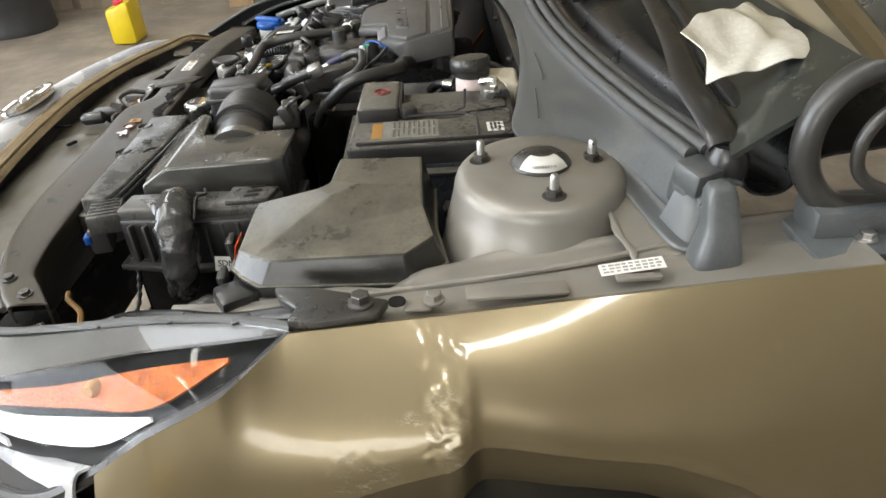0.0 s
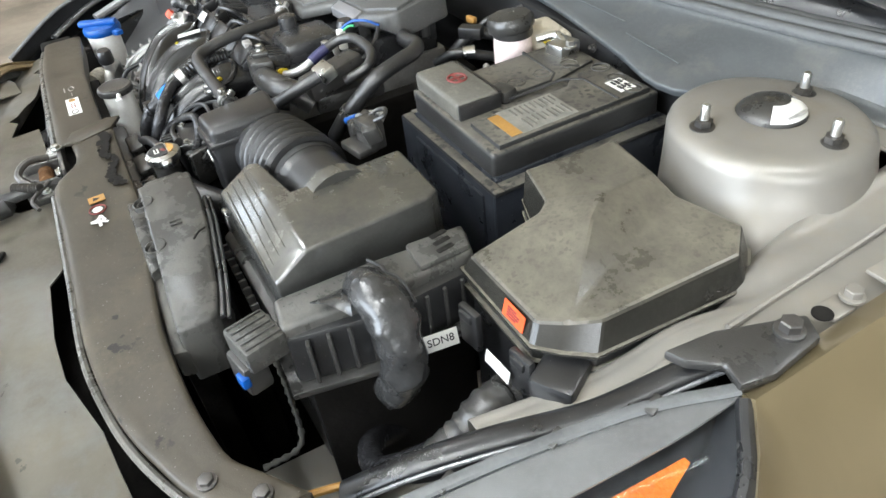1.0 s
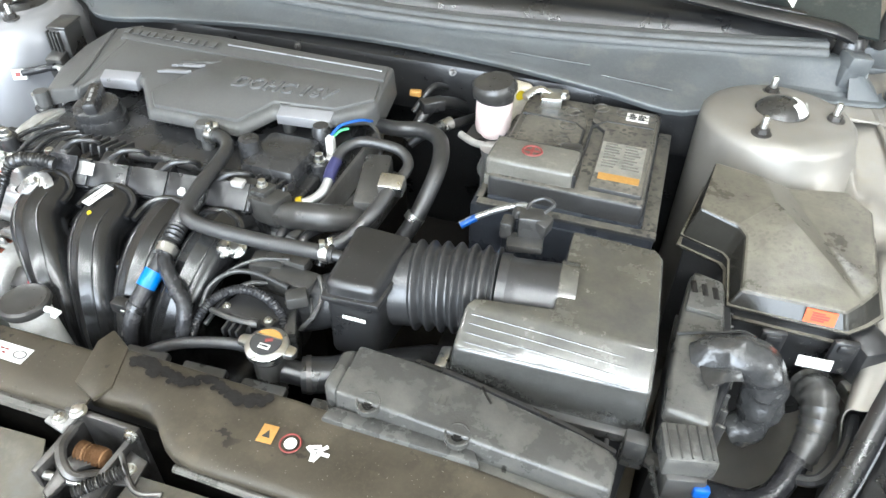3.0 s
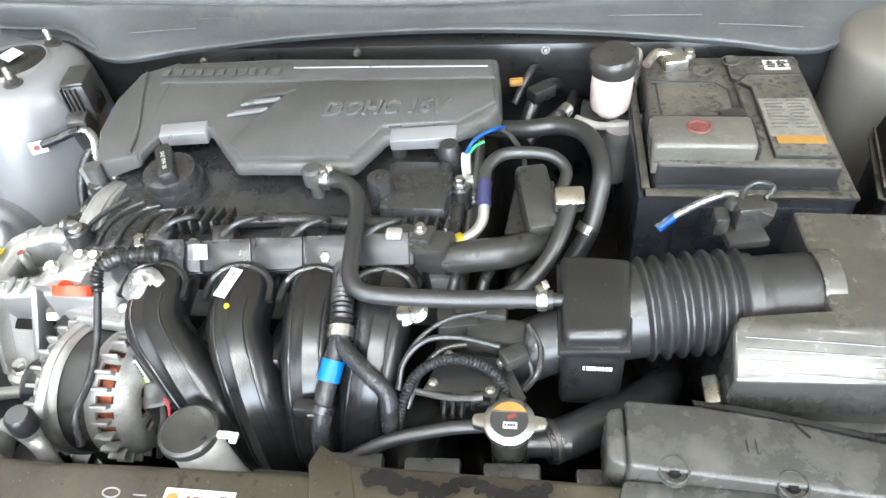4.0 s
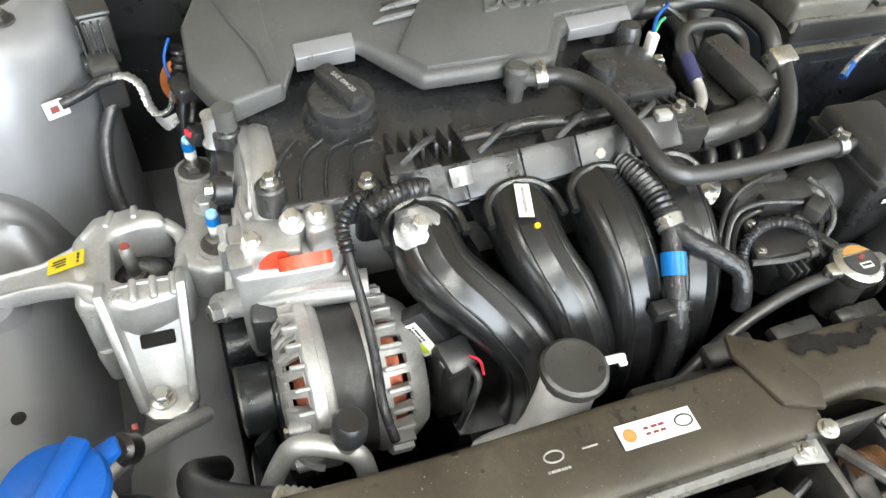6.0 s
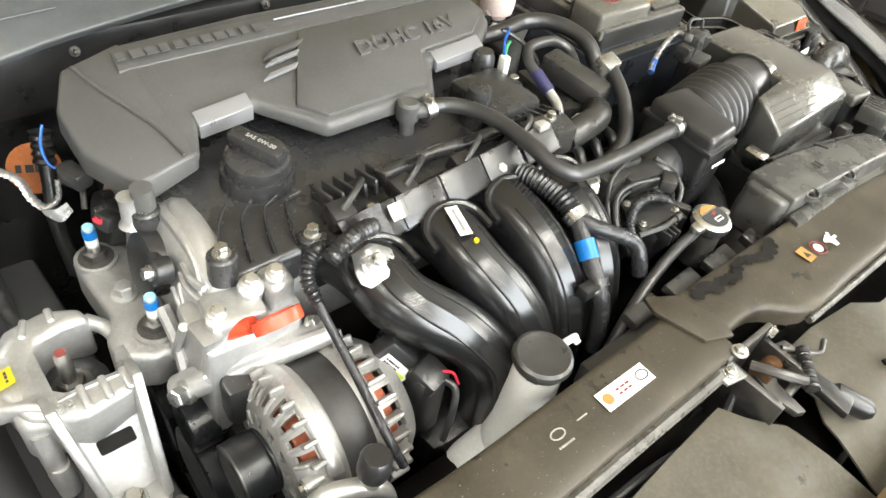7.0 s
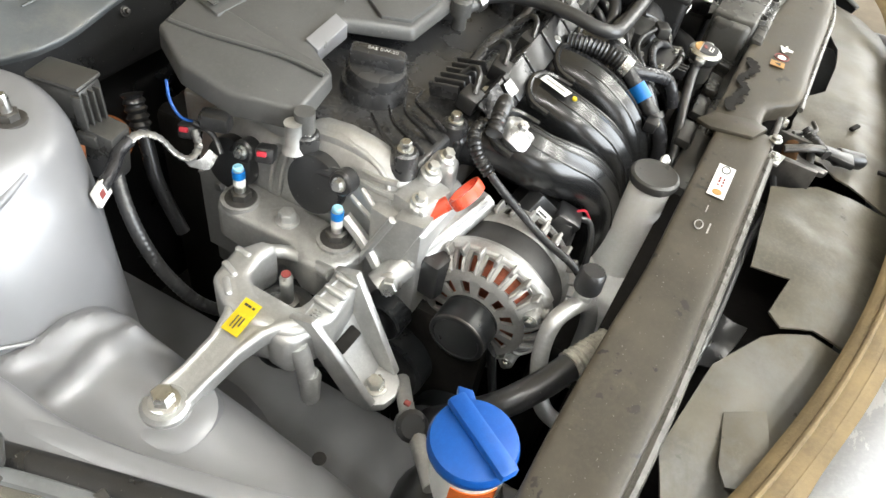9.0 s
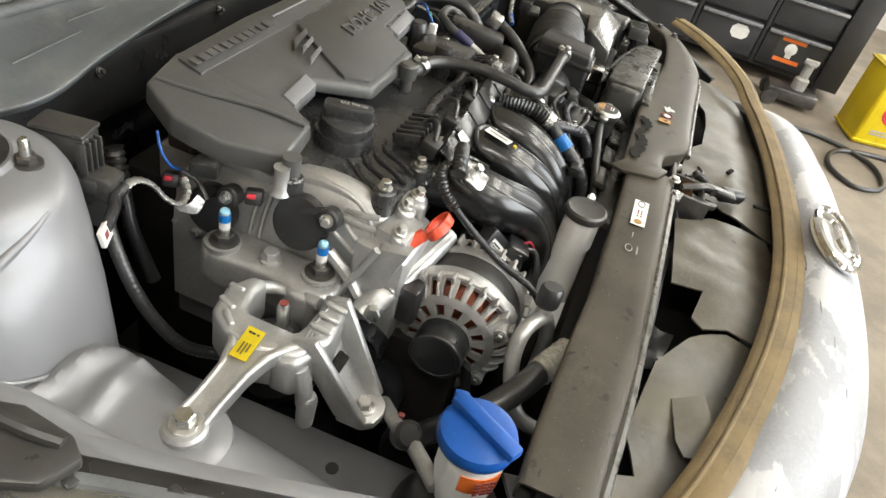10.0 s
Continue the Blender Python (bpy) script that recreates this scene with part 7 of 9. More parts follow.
def alternator():
    C = V(-0.334, 0.166, 0.650)
    t = thing("alternator", (C.x, C.y, 0.57), "silver alternator with slotted housing, copper windings and black pulley", "alternator")
    at = lambda a, r, x: V(x, C.y + r * math.cos(a), C.z + r * math.sin(a))
    part("stator", lathe([(0.066, -0.022), (0.068, -0.018), (0.068, 0.018), (0.066, 0.022)], C, (1, 0, 0), 48), M_STATOR, t, "dark laminated stator")
    part("winding", lathe([(0.03, -0.046), (0.050, -0.046), (0.058, -0.036), (0.061, -0.02), (0.061, 0.04), (0.03, 0.05)], C, (1, 0, 0), 48), M_COPPER, t, "reddish copper windings")

    def end_shell(sign, x0, n, prof, open_rows):
        """A domed end casting: rows of profile points, with slots left open between the ribs."""
        bm = bmesh.new()
        k = n * 4
        grid = [[bm.verts.new((x0 + sign * h, C.y + r * math.cos(2 * math.pi * j / k), C.z + r * math.sin(2 * math.pi * j / k))) for j in range(k)] for r, h in prof]
        for i in range(len(prof) - 1):
            for j in range(k):
                if i in open_rows and j % 4 in (1, 2):
                    continue
                if i == 8 and (j // 2) % 4 in (1, 2):
                    continue
                bm.faces.new([grid[i][j], grid[i][(j + 1) % k], grid[i + 1][(j + 1) % k], grid[i + 1][j]])
        bmesh.ops.recalc_face_normals(bm, faces=bm.faces)
        thicken(bm, 0.004)
        return bm
    front = [(0.0690, -0.006), (0.0725, -0.003), (0.0725, 0.004), (0.0720, 0.010), (0.0695, 0.016), (0.0630, 0.025), (0.0560, 0.031), (0.050, 0.034), (0.046, 0.035), (0.032, 0.036), (0.026, 0.038), (0.014, 0.038)]
    rear = [(0.0685, -0.008), (0.0705, -0.004), (0.0705, 0.003), (0.0705, 0.006), (0.0700, 0.014), (0.0670, 0.024), (0.060, 0.034), (0.055, 0.04), (0.047, 0.042), (0.032, 0.043), (0.026, 0.045), (0.014, 0.045)]
    for s, x0, n, prof in ((-1, C.x - 0.022, 26, front), (1, C.x + 0.022, 26, rear)):
        sh = part("shell", end_shell(s, x0, n, prof, (4, 5) if s < 0 else (3, 4)), M_ALUD, t, "slotted cast end shell", smooth=50)
        for k in range(n):
            a = 2 * math.pi * (k - 0.125) / n
            if s < 0:
                if 0.2 < a < 2.9:
                    part("fin", move(box((0, 0, 0), (0.013, 0.0042, 0.009), 0.001, seg=1), Matrix.Translation(at(a, 0.0735, x0 - 0.019)) @ Matrix.Rotation(a - math.pi / 2, 4, "X")), M_ALUD, sh)
                part("rib", tube([at(a, 0.0722, x0 - 0.012), at(a, 0.0705, x0 - 0.0175), at(a, 0.064, x0 - 0.0265), at(a, 0.056, x0 - 0.0325)], 0.0021, 6, 4), M_ALUD, sh)
            else:
                part("fin", move(box((0, 0, 0), (0.019, 0.0042, 0.010), 0.001, seg=1), Matrix.Translation(at(a, 0.0715, x0 + 0.012)) @ Matrix.Rotation(a - math.pi / 2, 4, "X")), M_ALUD, sh)
    # cast crown over the top with a squared corner, closed between the slots' block and the lug
    bm, loops = bmesh.new(), []
    for k in range(13):
        a = radians(28 + 10 * k)
        r = 0.0745 + 0.005 * math.exp(-((k - 11.5) / 1.3) ** 2) + 0.004 * math.exp(-((k - 1.0) / 2.0) ** 2)
        loops.append([at(a, 0.066, C.x - 0.024), at(a, r, C.x - 0.024), at(a, r, C.x - 0.034), at(a, r - 0.003, C.x - 0.037), at(a, 0.064, C.x - 0.037)])
    part("crown", bevelled(rings(bm, loops), 0.001, 2, 40), M_ALU, t)
    for a0, a1 in ((28, 52), (136, 150)):
        bm, loops = bmesh.new(), []
        for k in range(5):
            a = radians(a0 + (a1 - a0) * k / 4)
            loops.append([at(a, 0.073, C.x - 0.034), at(a, 0.0715, C.x - 0.040), at(a, 0.064, C.x - 0.050), at(a, 0.054, C.x - 0.056), at(a, 0.05, C.x - 0.05), at(a, 0.06, C.x - 0.034)])
        part("web", rings(bm, loops), M_ALU, t)
    part("lug", tube([(-0.366, 0.208, 0.704), (-0.370, 0.226, 0.69), (-0.376, 0.248, 0.668)], 0.0125, 12), M_ALU, t)
    part("lug_eye", lathe([(0.014, -0.014), (0.014, 0.014)], (-0.376, 0.25, 0.664), (1, 0, 0), 18), M_ALU, t)
    part("lug", lathe([(0.013, -0.02), (0.013, 0.02)], (-0.36, C.y - 0.02, C.z - 0.072), (1, 0, 0), 16), M_ALU, t)
    part("shield", prism([(-0.405, 0.205), (-0.37, 0.20), (-0.30, 0.205), (-0.30, 0.235), (-0.40, 0.25)], 0.655, 0.705, 0.006), M_BLACK, t)
    for a in (0.35, 2.62, 3.9, 5.0):
        part("boss", lathe([(0.008, -0.012), (0.008, 0.004)], at(a, 0.0655, C.x - 0.052), (-1, 0, 0), 14), M_ALU, t)
        bolt(t, at(a, 0.0655, C.x - 0.056), (-1, 0, 0), r=0.0045, h=0.005)
    pl = part("pulley", lathe([(0.012, -0.002), (0.026, -0.002), (0.030, 0.002)] + [(0.030 - 0.003 * (k % 2), 0.004 + 0.0028 * k) for k in range(9)] + [(0.030, 0.0325), (0.0285, 0.034), (0.0255, 0.0345), (0.0245, 0.0335), (0.006, 0.0345)], (-0.392, C.y, C.z), (-1, 0, 0), 40), M_BELT, t, "black ribbed belt pulley")
    part("rim", lathe([(0.0292, -0.001), (0.0303, -0.001), (0.0303, 0.0004), (0.0292, 0.0012)], (-0.4245, C.y, C.z), (-1, 0, 0), 40, False), M_DARKSTEEL, pl, "worn rim")
    part("belt_wrap", lathe([(0.0301, 0.006), (0.0303, 0.007), (0.0303, 0.026), (0.0301, 0.027)], (-0.392, C.y, C.z), (-1, 0, 0), 36, False), M_BELT, pl, "rubber belt")
    # regulator and plug at the far end
    part("regulator", prism([(-0.262, 0.12), (-0.23, 0.12), (-0.225, 0.20), (-0.262, 0.20)], 0.61, 0.70, 0.008), M_BLACK, t)
    m = frame_at((-0.270, 0.154, 0.7005), (0.5, -0.45, -0.70), (-0.4, -0.65, 0.13))
    part("label_block", move(box((0.0, 0.004, -0.011), (0.046, 0.03, 0.02), 0.003), m), M_BLACK, t)
    st = part("sticker", slab(m, 0.036, 0.016, 0.001), M_LABEL, t, "white sticker with a green-yellow mark")
    part("mark", slab(m @ pose(0.009, -0.003, 0.0008), 0.012, 0.005), mat("lime_ink", (0.45, 0.55, 0.02), 0.5, bump=0), st)
    part("print", bars(m @ pose(-0.006, 0, 0.0006), 0.018, 0.011, 3, 6), M_INK, st)
    part("plug", box((-0.245, 0.135, 0.69), (0.03, 0.03, 0.028), 0.005, (20, 0, 15)), M_BLACK, t)
    part("wire", tube([(-0.238, 0.125, 0.695), (-0.232, 0.11, 0.69), (-0.24, 0.10, 0.67), (-0.25, 0.095, 0.64)], 0.0035, 8), M_RUBBER, t)
    part("wire", tube([(-0.236, 0.128, 0.70), (-0.228, 0.120, 0.70), (-0.226, 0.112, 0.69)], 0.0014, 6), M_RED, t, "thin red wire")
    # belt drive below
    d = thing("belt_drive", (-0.42, 0.2, 0.35), "black drive belt, idlers and water pump pulley", "belt drive")
    for x, y, z, r in ((-0.405, 0.25, 0.62, 0.026), (-0.405, 0.24, 0.55, 0.05), (-0.405, 0.36, 0.52, 0.06), (-0.405, 0.30, 0.40, 0.07), (-0.405, 0.15, 0.48, 0.05)):
        part("pulley", lathe([(0.01, -0.012), (r * 0.8, -0.01), (r * 0.82, 0.0), (r, 0.002), (r, 0.026), (r * 0.9, 0.028), (r * 0.5, 0.02)], (x, y, z), (-1, 0, 0), 32), M_BELT, d)
    part("belt", tube([(-0.412, 0.132, 0.645), (-0.412, 0.10, 0.48), (-0.412, 0.14, 0.43), (-0.412, 0.27, 0.33), (-0.412, 0.37, 0.42), (-0.412, 0.42, 0.52)], 0.012, 8, flat=0.25), M_BELT, d)
    part("tensioner", tube([(-0.40, 0.25, 0.62), (-0.41, 0.265, 0.59), (-0.40, 0.25, 0.54)], 0.022, 12), M_BELT, d)
    part("bracket", box((-0.385, 0.22, 0.50), (0.03, 0.16, 0.26), 0.01), M_DARK, d)


alternator()


def ac_lines():
    t = thing("refrigerant_pipe", (-0.38, 0.08, 0.56), "bare aluminium refrigerant pipe with a capped service port", "pipe")
    part("pipe", tube([(-0.335, 0.06, 0.60), (-0.338, 0.062, 0.66), (-0.345, 0.07, 0.694), (-0.366, 0.08, 0.702), (-0.388, 0.088, 0.698), (-0.402, 0.088, 0.675), (-0.415, 0.08, 0.65), (-0.43, 0.062, 0.625), (-0.425, 0.035, 0.61), (-0.40, 0.02, 0.60)], 0.0085, 14), M_ALU, t)
    part("port", lathe([(0.009, 0), (0.009, 0.012), (0.0075, 0.013), (0.0075, 0.02)], (-0.352, 0.076, 0.70), (0.1, 0, 1), 16), M_ALU, t)
    part("port_cap", lathe([(0.0125, 0), (0.0135, 0.003), (0.013, 0.02), (0.0105, 0.024)], (-0.350, 0.076, 0.717), (0.1, 0, 1), 20), M_BLACK, t, "black screw cap")
    h = thing("refrigerant_hose", (-0.43, 0.07, 0.6), "black rubber refrigerant hose with a braided sleeve", "hose")
    part("hose", tube([(-0.405, 0.055, 0.676), (-0.435, 0.07, 0.668), (-0.465, 0.095, 0.65), (-0.475, 0.13, 0.61), (-0.46, 0.16, 0.55)], 0.0135, 14), M_RUBBER, h)
    part("sleeve", tube([(-0.368, 0.036, 0.682), (-0.385, 0.045, 0.68), (-0.41, 0.057, 0.676)], 0.0145, 14, ribs=(0.006, 0.0012)), mat("braided_foil", (0.5, 0.48, 0.42), 0.5, 0.5, bump=0.9, bs=500, var=0.3, vs=200), h, "pale braided sleeve")
    # twisted low pipe near the mount foot
    p = thing("coolant_pipe", (-0.52, 0.17, 0.6), "thin metal pipe with a red-locked plug below the mount", "pipe")
    part("pipe", tube([(-0.46, 0.20, 0.59), (-0.50, 0.172, 0.615), (-0.53, 0.145, 0.635), (-0.565, 0.11, 0.64)], 0.008, 12), M_ALUD, p)
    part("plug", lathe([(0.014, 0), (0.015, 0.016), (0.011, 0.02)], (-0.52, 0.16, 0.63), (-0.5, -0.5, 1), 16), M_BLACK, p)
    part("lock", box((-0.512, 0.168, 0.648), (0.005, 0.006, 0.004), 0.001), M_INKRED, p)


ac_lines()


def coolant_tank():
    t = thing("coolant_tank", (-0.175, 0.08, 0.40), "milky white coolant tank with a grey-black cap", "coolant tank")
    bm = lathe([(0.034, 0.60), (0.027, 0.64), (0.0235, 0.69), (0.0228, 0.735)], (-0.172, 0.071, 0), n=28)
    part("neck", bm, M_WHITE, t)
    part("body", prism([(-0.235, 0.035), (-0.14, 0.035), (-0.14, 0.105), (-0.235, 0.105)], 0.40, 0.60, 0.014, 3, ztop=lambda x, y: 0.625 + 0.3 * (x + 0.14)), M_WHITE, t)
    cap = part("cap", lathe([(0.0265, -0.006), (0.028, -0.002), (0.027, 0.003), (0.024, 0.005), (0.018, 0.0036), (0.005, 0.0032)], (-0.172, 0.071, 0.738), n=32), M_BLACKD, t, "dusty black cap")
    part("lip", prism([(-0.199, 0.064), (-0.195, 0.055), (-0.186, 0.05), (-0.188, 0.075)][::1], 0.732, 0.74, 0.001), M_BLACKD, cap)
    part("spout", tube([(-0.15, 0.072, 0.735), (-0.134, 0.071, 0.737), (-0.128, 0.07, 0.737)], 0.0036, 12), M_WHITE, t)
    part("spout", box((-0.13, 0.07, 0.7345), (0.007, 0.011, 0.004), 0.0015), M_WHITE, t)


coolant_tank()


def washer_neck():
    t = thing("washer_filler", (-0.55, 0.09, 0.426), "white washer filler neck with a blue cap and orange label", "washer tank")
    part("neck", lathe([(0.018, 0.58), (0.021, 0.60), (0.027, 0.625), (0.0305, 0.645), (0.0305, 0.69)], (-0.55, 0.09, 0.02), n=28), M_WHITE, t)
    part("tank", lathe([(0.03, 0.38), (0.062, 0.49), (0.058, 0.56), (0.044, 0.59), (0.03, 0.60), (0.02, 0.601)], (-0.55, 0.09, 0.02), n=28), M_BLACK, t, "black tank shoulder")
    cap = part("cap", lathe([(0.0335, -0.009), (0.036, -0.006), (0.0365, 0.001), (0.0345, 0.006), (0.027, 0.0085), (0.004, 0.0095)], (-0.55, 0.092, 0.715), (0.0, 0.0, 1), 36), M_BLUE, t, "blue cap with a raised bar")
    part("grip", box((-0.548, 0.088, 0.7275), (0.076, 0.017, 0.011), 0.004, (0, 0, 62)), M_BLUE, cap)
    part("tab", prism([(-0.531, 0.117), (-0.511, 0.127), (-0.508, 0.114), (-0.521, 0.102)][::-1], 0.705, 0.715, 0.002), M_BLUE, cap)
    bm, loops = bmesh.new(), []
    for k in range(10):
        a = radians(176 + 8 * k)
        loops.append([V(-0.55 + r * math.cos(a), 0.09 + r * math.sin(a), z + 0.02) for r, z in ((0.0315, 0.653), (0.0315, 0.674), (0.0306, 0.674), (0.0306, 0.653))])
    lab = part("label", rings(bm, loops), M_ORANGE, t, "orange printed label")
    part("print", bars(frame_at((-0.577, 0.07, 0.685), (0.6, -0.8, 0), (-0.8, -0.6, 0)), 0.02, 0.02, 4, 3), M_INKRED, lab)


washer_neck()


# ---- battery, fuse box, brake reservoir ----
def battery():
    t = thing("battery", (0.36, 0.51, 0.57), "dusty black car battery with a grey terminal cap and stickers", "battery")
    part("case", box((0.36, 0.508, 0.67), (0.195, 0.235, 0.20), 0.006), M_SLEEVE, t)
    part("lid", prism([(0.262, 0.395), (0.453, 0.392), (0.455, 0.62), (0.265, 0.622)], 0.765, 0.797, 0.005, 3), M_BATT, t)
    # raised fields and cell plugs
    part("field", prism([(0.385, 0.405), (0.448, 0.404), (0.449, 0.61), (0.365, 0.612), (0.365, 0.56), (0.385, 0.54)], 0.796, 0.803, 0.002), M_BATT, t)
    part("field", prism([(0.275, 0.47), (0.345, 0.47), (0.36, 0.49), (0.36, 0.545), (0.345, 0.61), (0.3, 0.61), (0.275, 0.56)], 0.796, 0.801, 0.002), M_BATT, t)
    for x, y in ((0.372, 0.60), (0.405, 0.597), (0.438, 0.594), (0.335, 0.50), (0.335, 0.54), (0.335, 0.58)):
        z = 0.8025 if x > 0.36 else 0.8005
        part("plug", add(tube([(x + 0.011 * math.cos(k * math.pi / 6), y + 0.011 * math.sin(k * math.pi / 6), z) for k in range(13)], 0.0014, 6, 2), box((x, y, z), (0.014, 0.003, 0.002), 0.0005, (0, 0, 40))), M_BATT, t)
    part("sticker", slab(pose(0.423, 0.588, 0.8028, 0, 0, 0), 0.03, 0.022), M_LABEL, t, "white printed sticker")
    part("print", bars(pose(0.423, 0.588, 0.8035), 0.024, 0.016, 3, 2), M_INK, t)
    part("sticker", slab(pose(0.415, 0.475, 0.8028), 0.056, 0.075), mat("grey_spec_sticker", (0.2, 0.195, 0.175), 0.5, bump=0.05, var=0.25, vs=60, dust=((0.3, 0.27, 0.22), 0.4, 60)), t, "grey specification sticker")
    part("print", bars(pose(0.415, 0.48, 0.8035), 0.05, 0.06, 9, 2, 0.3), M_PLUSCAP, t)
    part("sticker", slab(pose(0.417, 0.431, 0.8033), 0.05, 0.014), M_BRONZE, t, "orange strip")
    cap = part("terminal_cap", prism([(0.256, 0.402), (0.366, 0.400), (0.368, 0.458), (0.258, 0.460)], 0.782, 0.818, 0.006, 3), M_PLUSCAP, t, "grey terminal cap with a red cross")
    part("lip", box((0.311, 0.400, 0.788), (0.108, 0.006, 0.014), 0.002), M_PLUSCAP, cap)
    part("mark", add(tube([(0.308 + 0.012 * math.cos(k * math.pi / 6), 0.434 + 0.011 * math.sin(k * math.pi / 6), 0.8182) for k in range(13)], 0.0016, 6, 2), add(box((0.308, 0.434, 0.8182), (0.018, 0.0035, 0.0015), 0.0), box((0.308, 0.434, 0.8184), (0.0035, 0.018, 0.0015), 0.0))), M_INKRED, cap, "red cross in a ring")
    neg = part("terminal_clamp", add(box((0.30, 0.596, 0.806), (0.03, 0.035, 0.018), 0.003, (0, 0, 10)), tube([(0.30, 0.60, 0.81), (0.28, 0.60, 0.815), (0.265, 0.58, 0.81)], 0.006, 8)), M_STEEL, t, "bright clamp")
    part("nut", hexa(0.006, 0.01, (0.318, 0.595, 0.812)), M_STEEL, neg)
    for pts in ([(0.367, 0.47, 0.8), (0.367, 0.545, 0.8), (0.384, 0.565, 0.8), (0.447, 0.565, 0.8)], [(0.27, 0.555, 0.798), (0.345, 0.55, 0.798), (0.358, 0.535, 0.798), (0.358, 0.47, 0.798)]):
        part("groove", tube([(x, y, z + 0.0022) for x, y, z in pts], 0.0022, 6, 0), M_INK, t)
    part("post_cover", box((0.352, 0.470, 0.803), (0.03, 0.024, 0.02), 0.006, (0, 0, 15)), M_BLACKD, t)
    part("frame", add(box((0.3665, 0.43, 0.80), (0.005, 0.056, 0.03), 0.0015), box((0.311, 0.4605, 0.802), (0.106, 0.004, 0.026), 0.0015)), M_BLACK, cap)
    # insulating sleeve
    s = thing("battery_sleeve", (0.36, 0.51, 0.56), "dark plastic sleeve round the battery with a dusty rim", "battery sleeve")
    part("wall", box((0.36, 0.383, 0.66), (0.225, 0.006, 0.20), 0.002), M_SLEEVE, s)
    part("panel", box((0.37, 0.379, 0.70), (0.16, 0.004, 0.10), 0.0015), M_SLEEVE, s)
    part("wall", box((0.470, 0.505, 0.66), (0.006, 0.25, 0.20), 0.002), M_SLEEVE, s)
    part("wall", box((0.249, 0.505, 0.66), (0.006, 0.25, 0.20), 0.002), M_SLEEVE, s)
    part("wall", box((0.36, 0.633, 0.66), (0.225, 0.006, 0.20), 0.002), M_SLEEVE, s)
    part("rim", add(add(box((0.364, 0.386, 0.762), (0.222, 0.014, 0.006), 0.002), box((0.4655, 0.51, 0.762), (0.018, 0.235, 0.006), 0.002)), box((0.2545, 0.51, 0.762), (0.01, 0.235, 0.006), 0.002)), M_BATT, s, "dusty rim")
    tr = solid("battery_tray", box((0.36, 0.5, 0.555), (0.24, 0.27, 0.03), 0.006), M_DARK, (0.36, 0.5, 0.54), "black steel tray under the battery", "tray")
    # sensor on its bracket in front, with a wire
    c = thing("sensor_bracket", (0.335, 0.31, 0.775), "small black sensor on a grey bracket above the air hose", "sensor")
    part("body", box((0.338, 0.303, 0.806), (0.03, 0.022, 0.035), 0.003, (0, 0, 10)), M_BLACKD, c)
    part("base", box((0.335, 0.288, 0.792), (0.04, 0.026, 0.01), 0.003, (0, 0, 10)), M_BLACKD, c)
    part("plug", box((0.352, 0.300, 0.812), (0.014, 0.018, 0.022), 0.003, (15, 10, -20)), M_BLACKD, c)
    part("plug", box((0.322, 0.306, 0.818), (0.012, 0.012, 0.012), 0.003, (0, 20, 30)), M_BLACKD, c)
    part("lead", tube([(0.35, 0.306, 0.825), (0.358, 0.315, 0.832), (0.345, 0.322, 0.832), (0.332, 0.316, 0.826), (0.33, 0.305, 0.82)], 0.0024, 8), M_RUBBER, c)
    part("tab", box((0.312, 0.298, 0.802), (0.014, 0.02, 0.022), 0.003), M_BLACKD, c)
    part("lead", tube([(0.335, 0.315, 0.81), (0.325, 0.325, 0.815), (0.30, 0.322, 0.807), (0.275, 0.315, 0.795), (0.255, 0.305, 0.785)], 0.0038, 10), M_GREYTAPE, c)
    part("lead", tube([(0.272, 0.313, 0.793), (0.265, 0.31, 0.789), (0.256, 0.304, 0.784)], 0.0046, 10), M_BLUE, c, "blue sleeve")


battery()


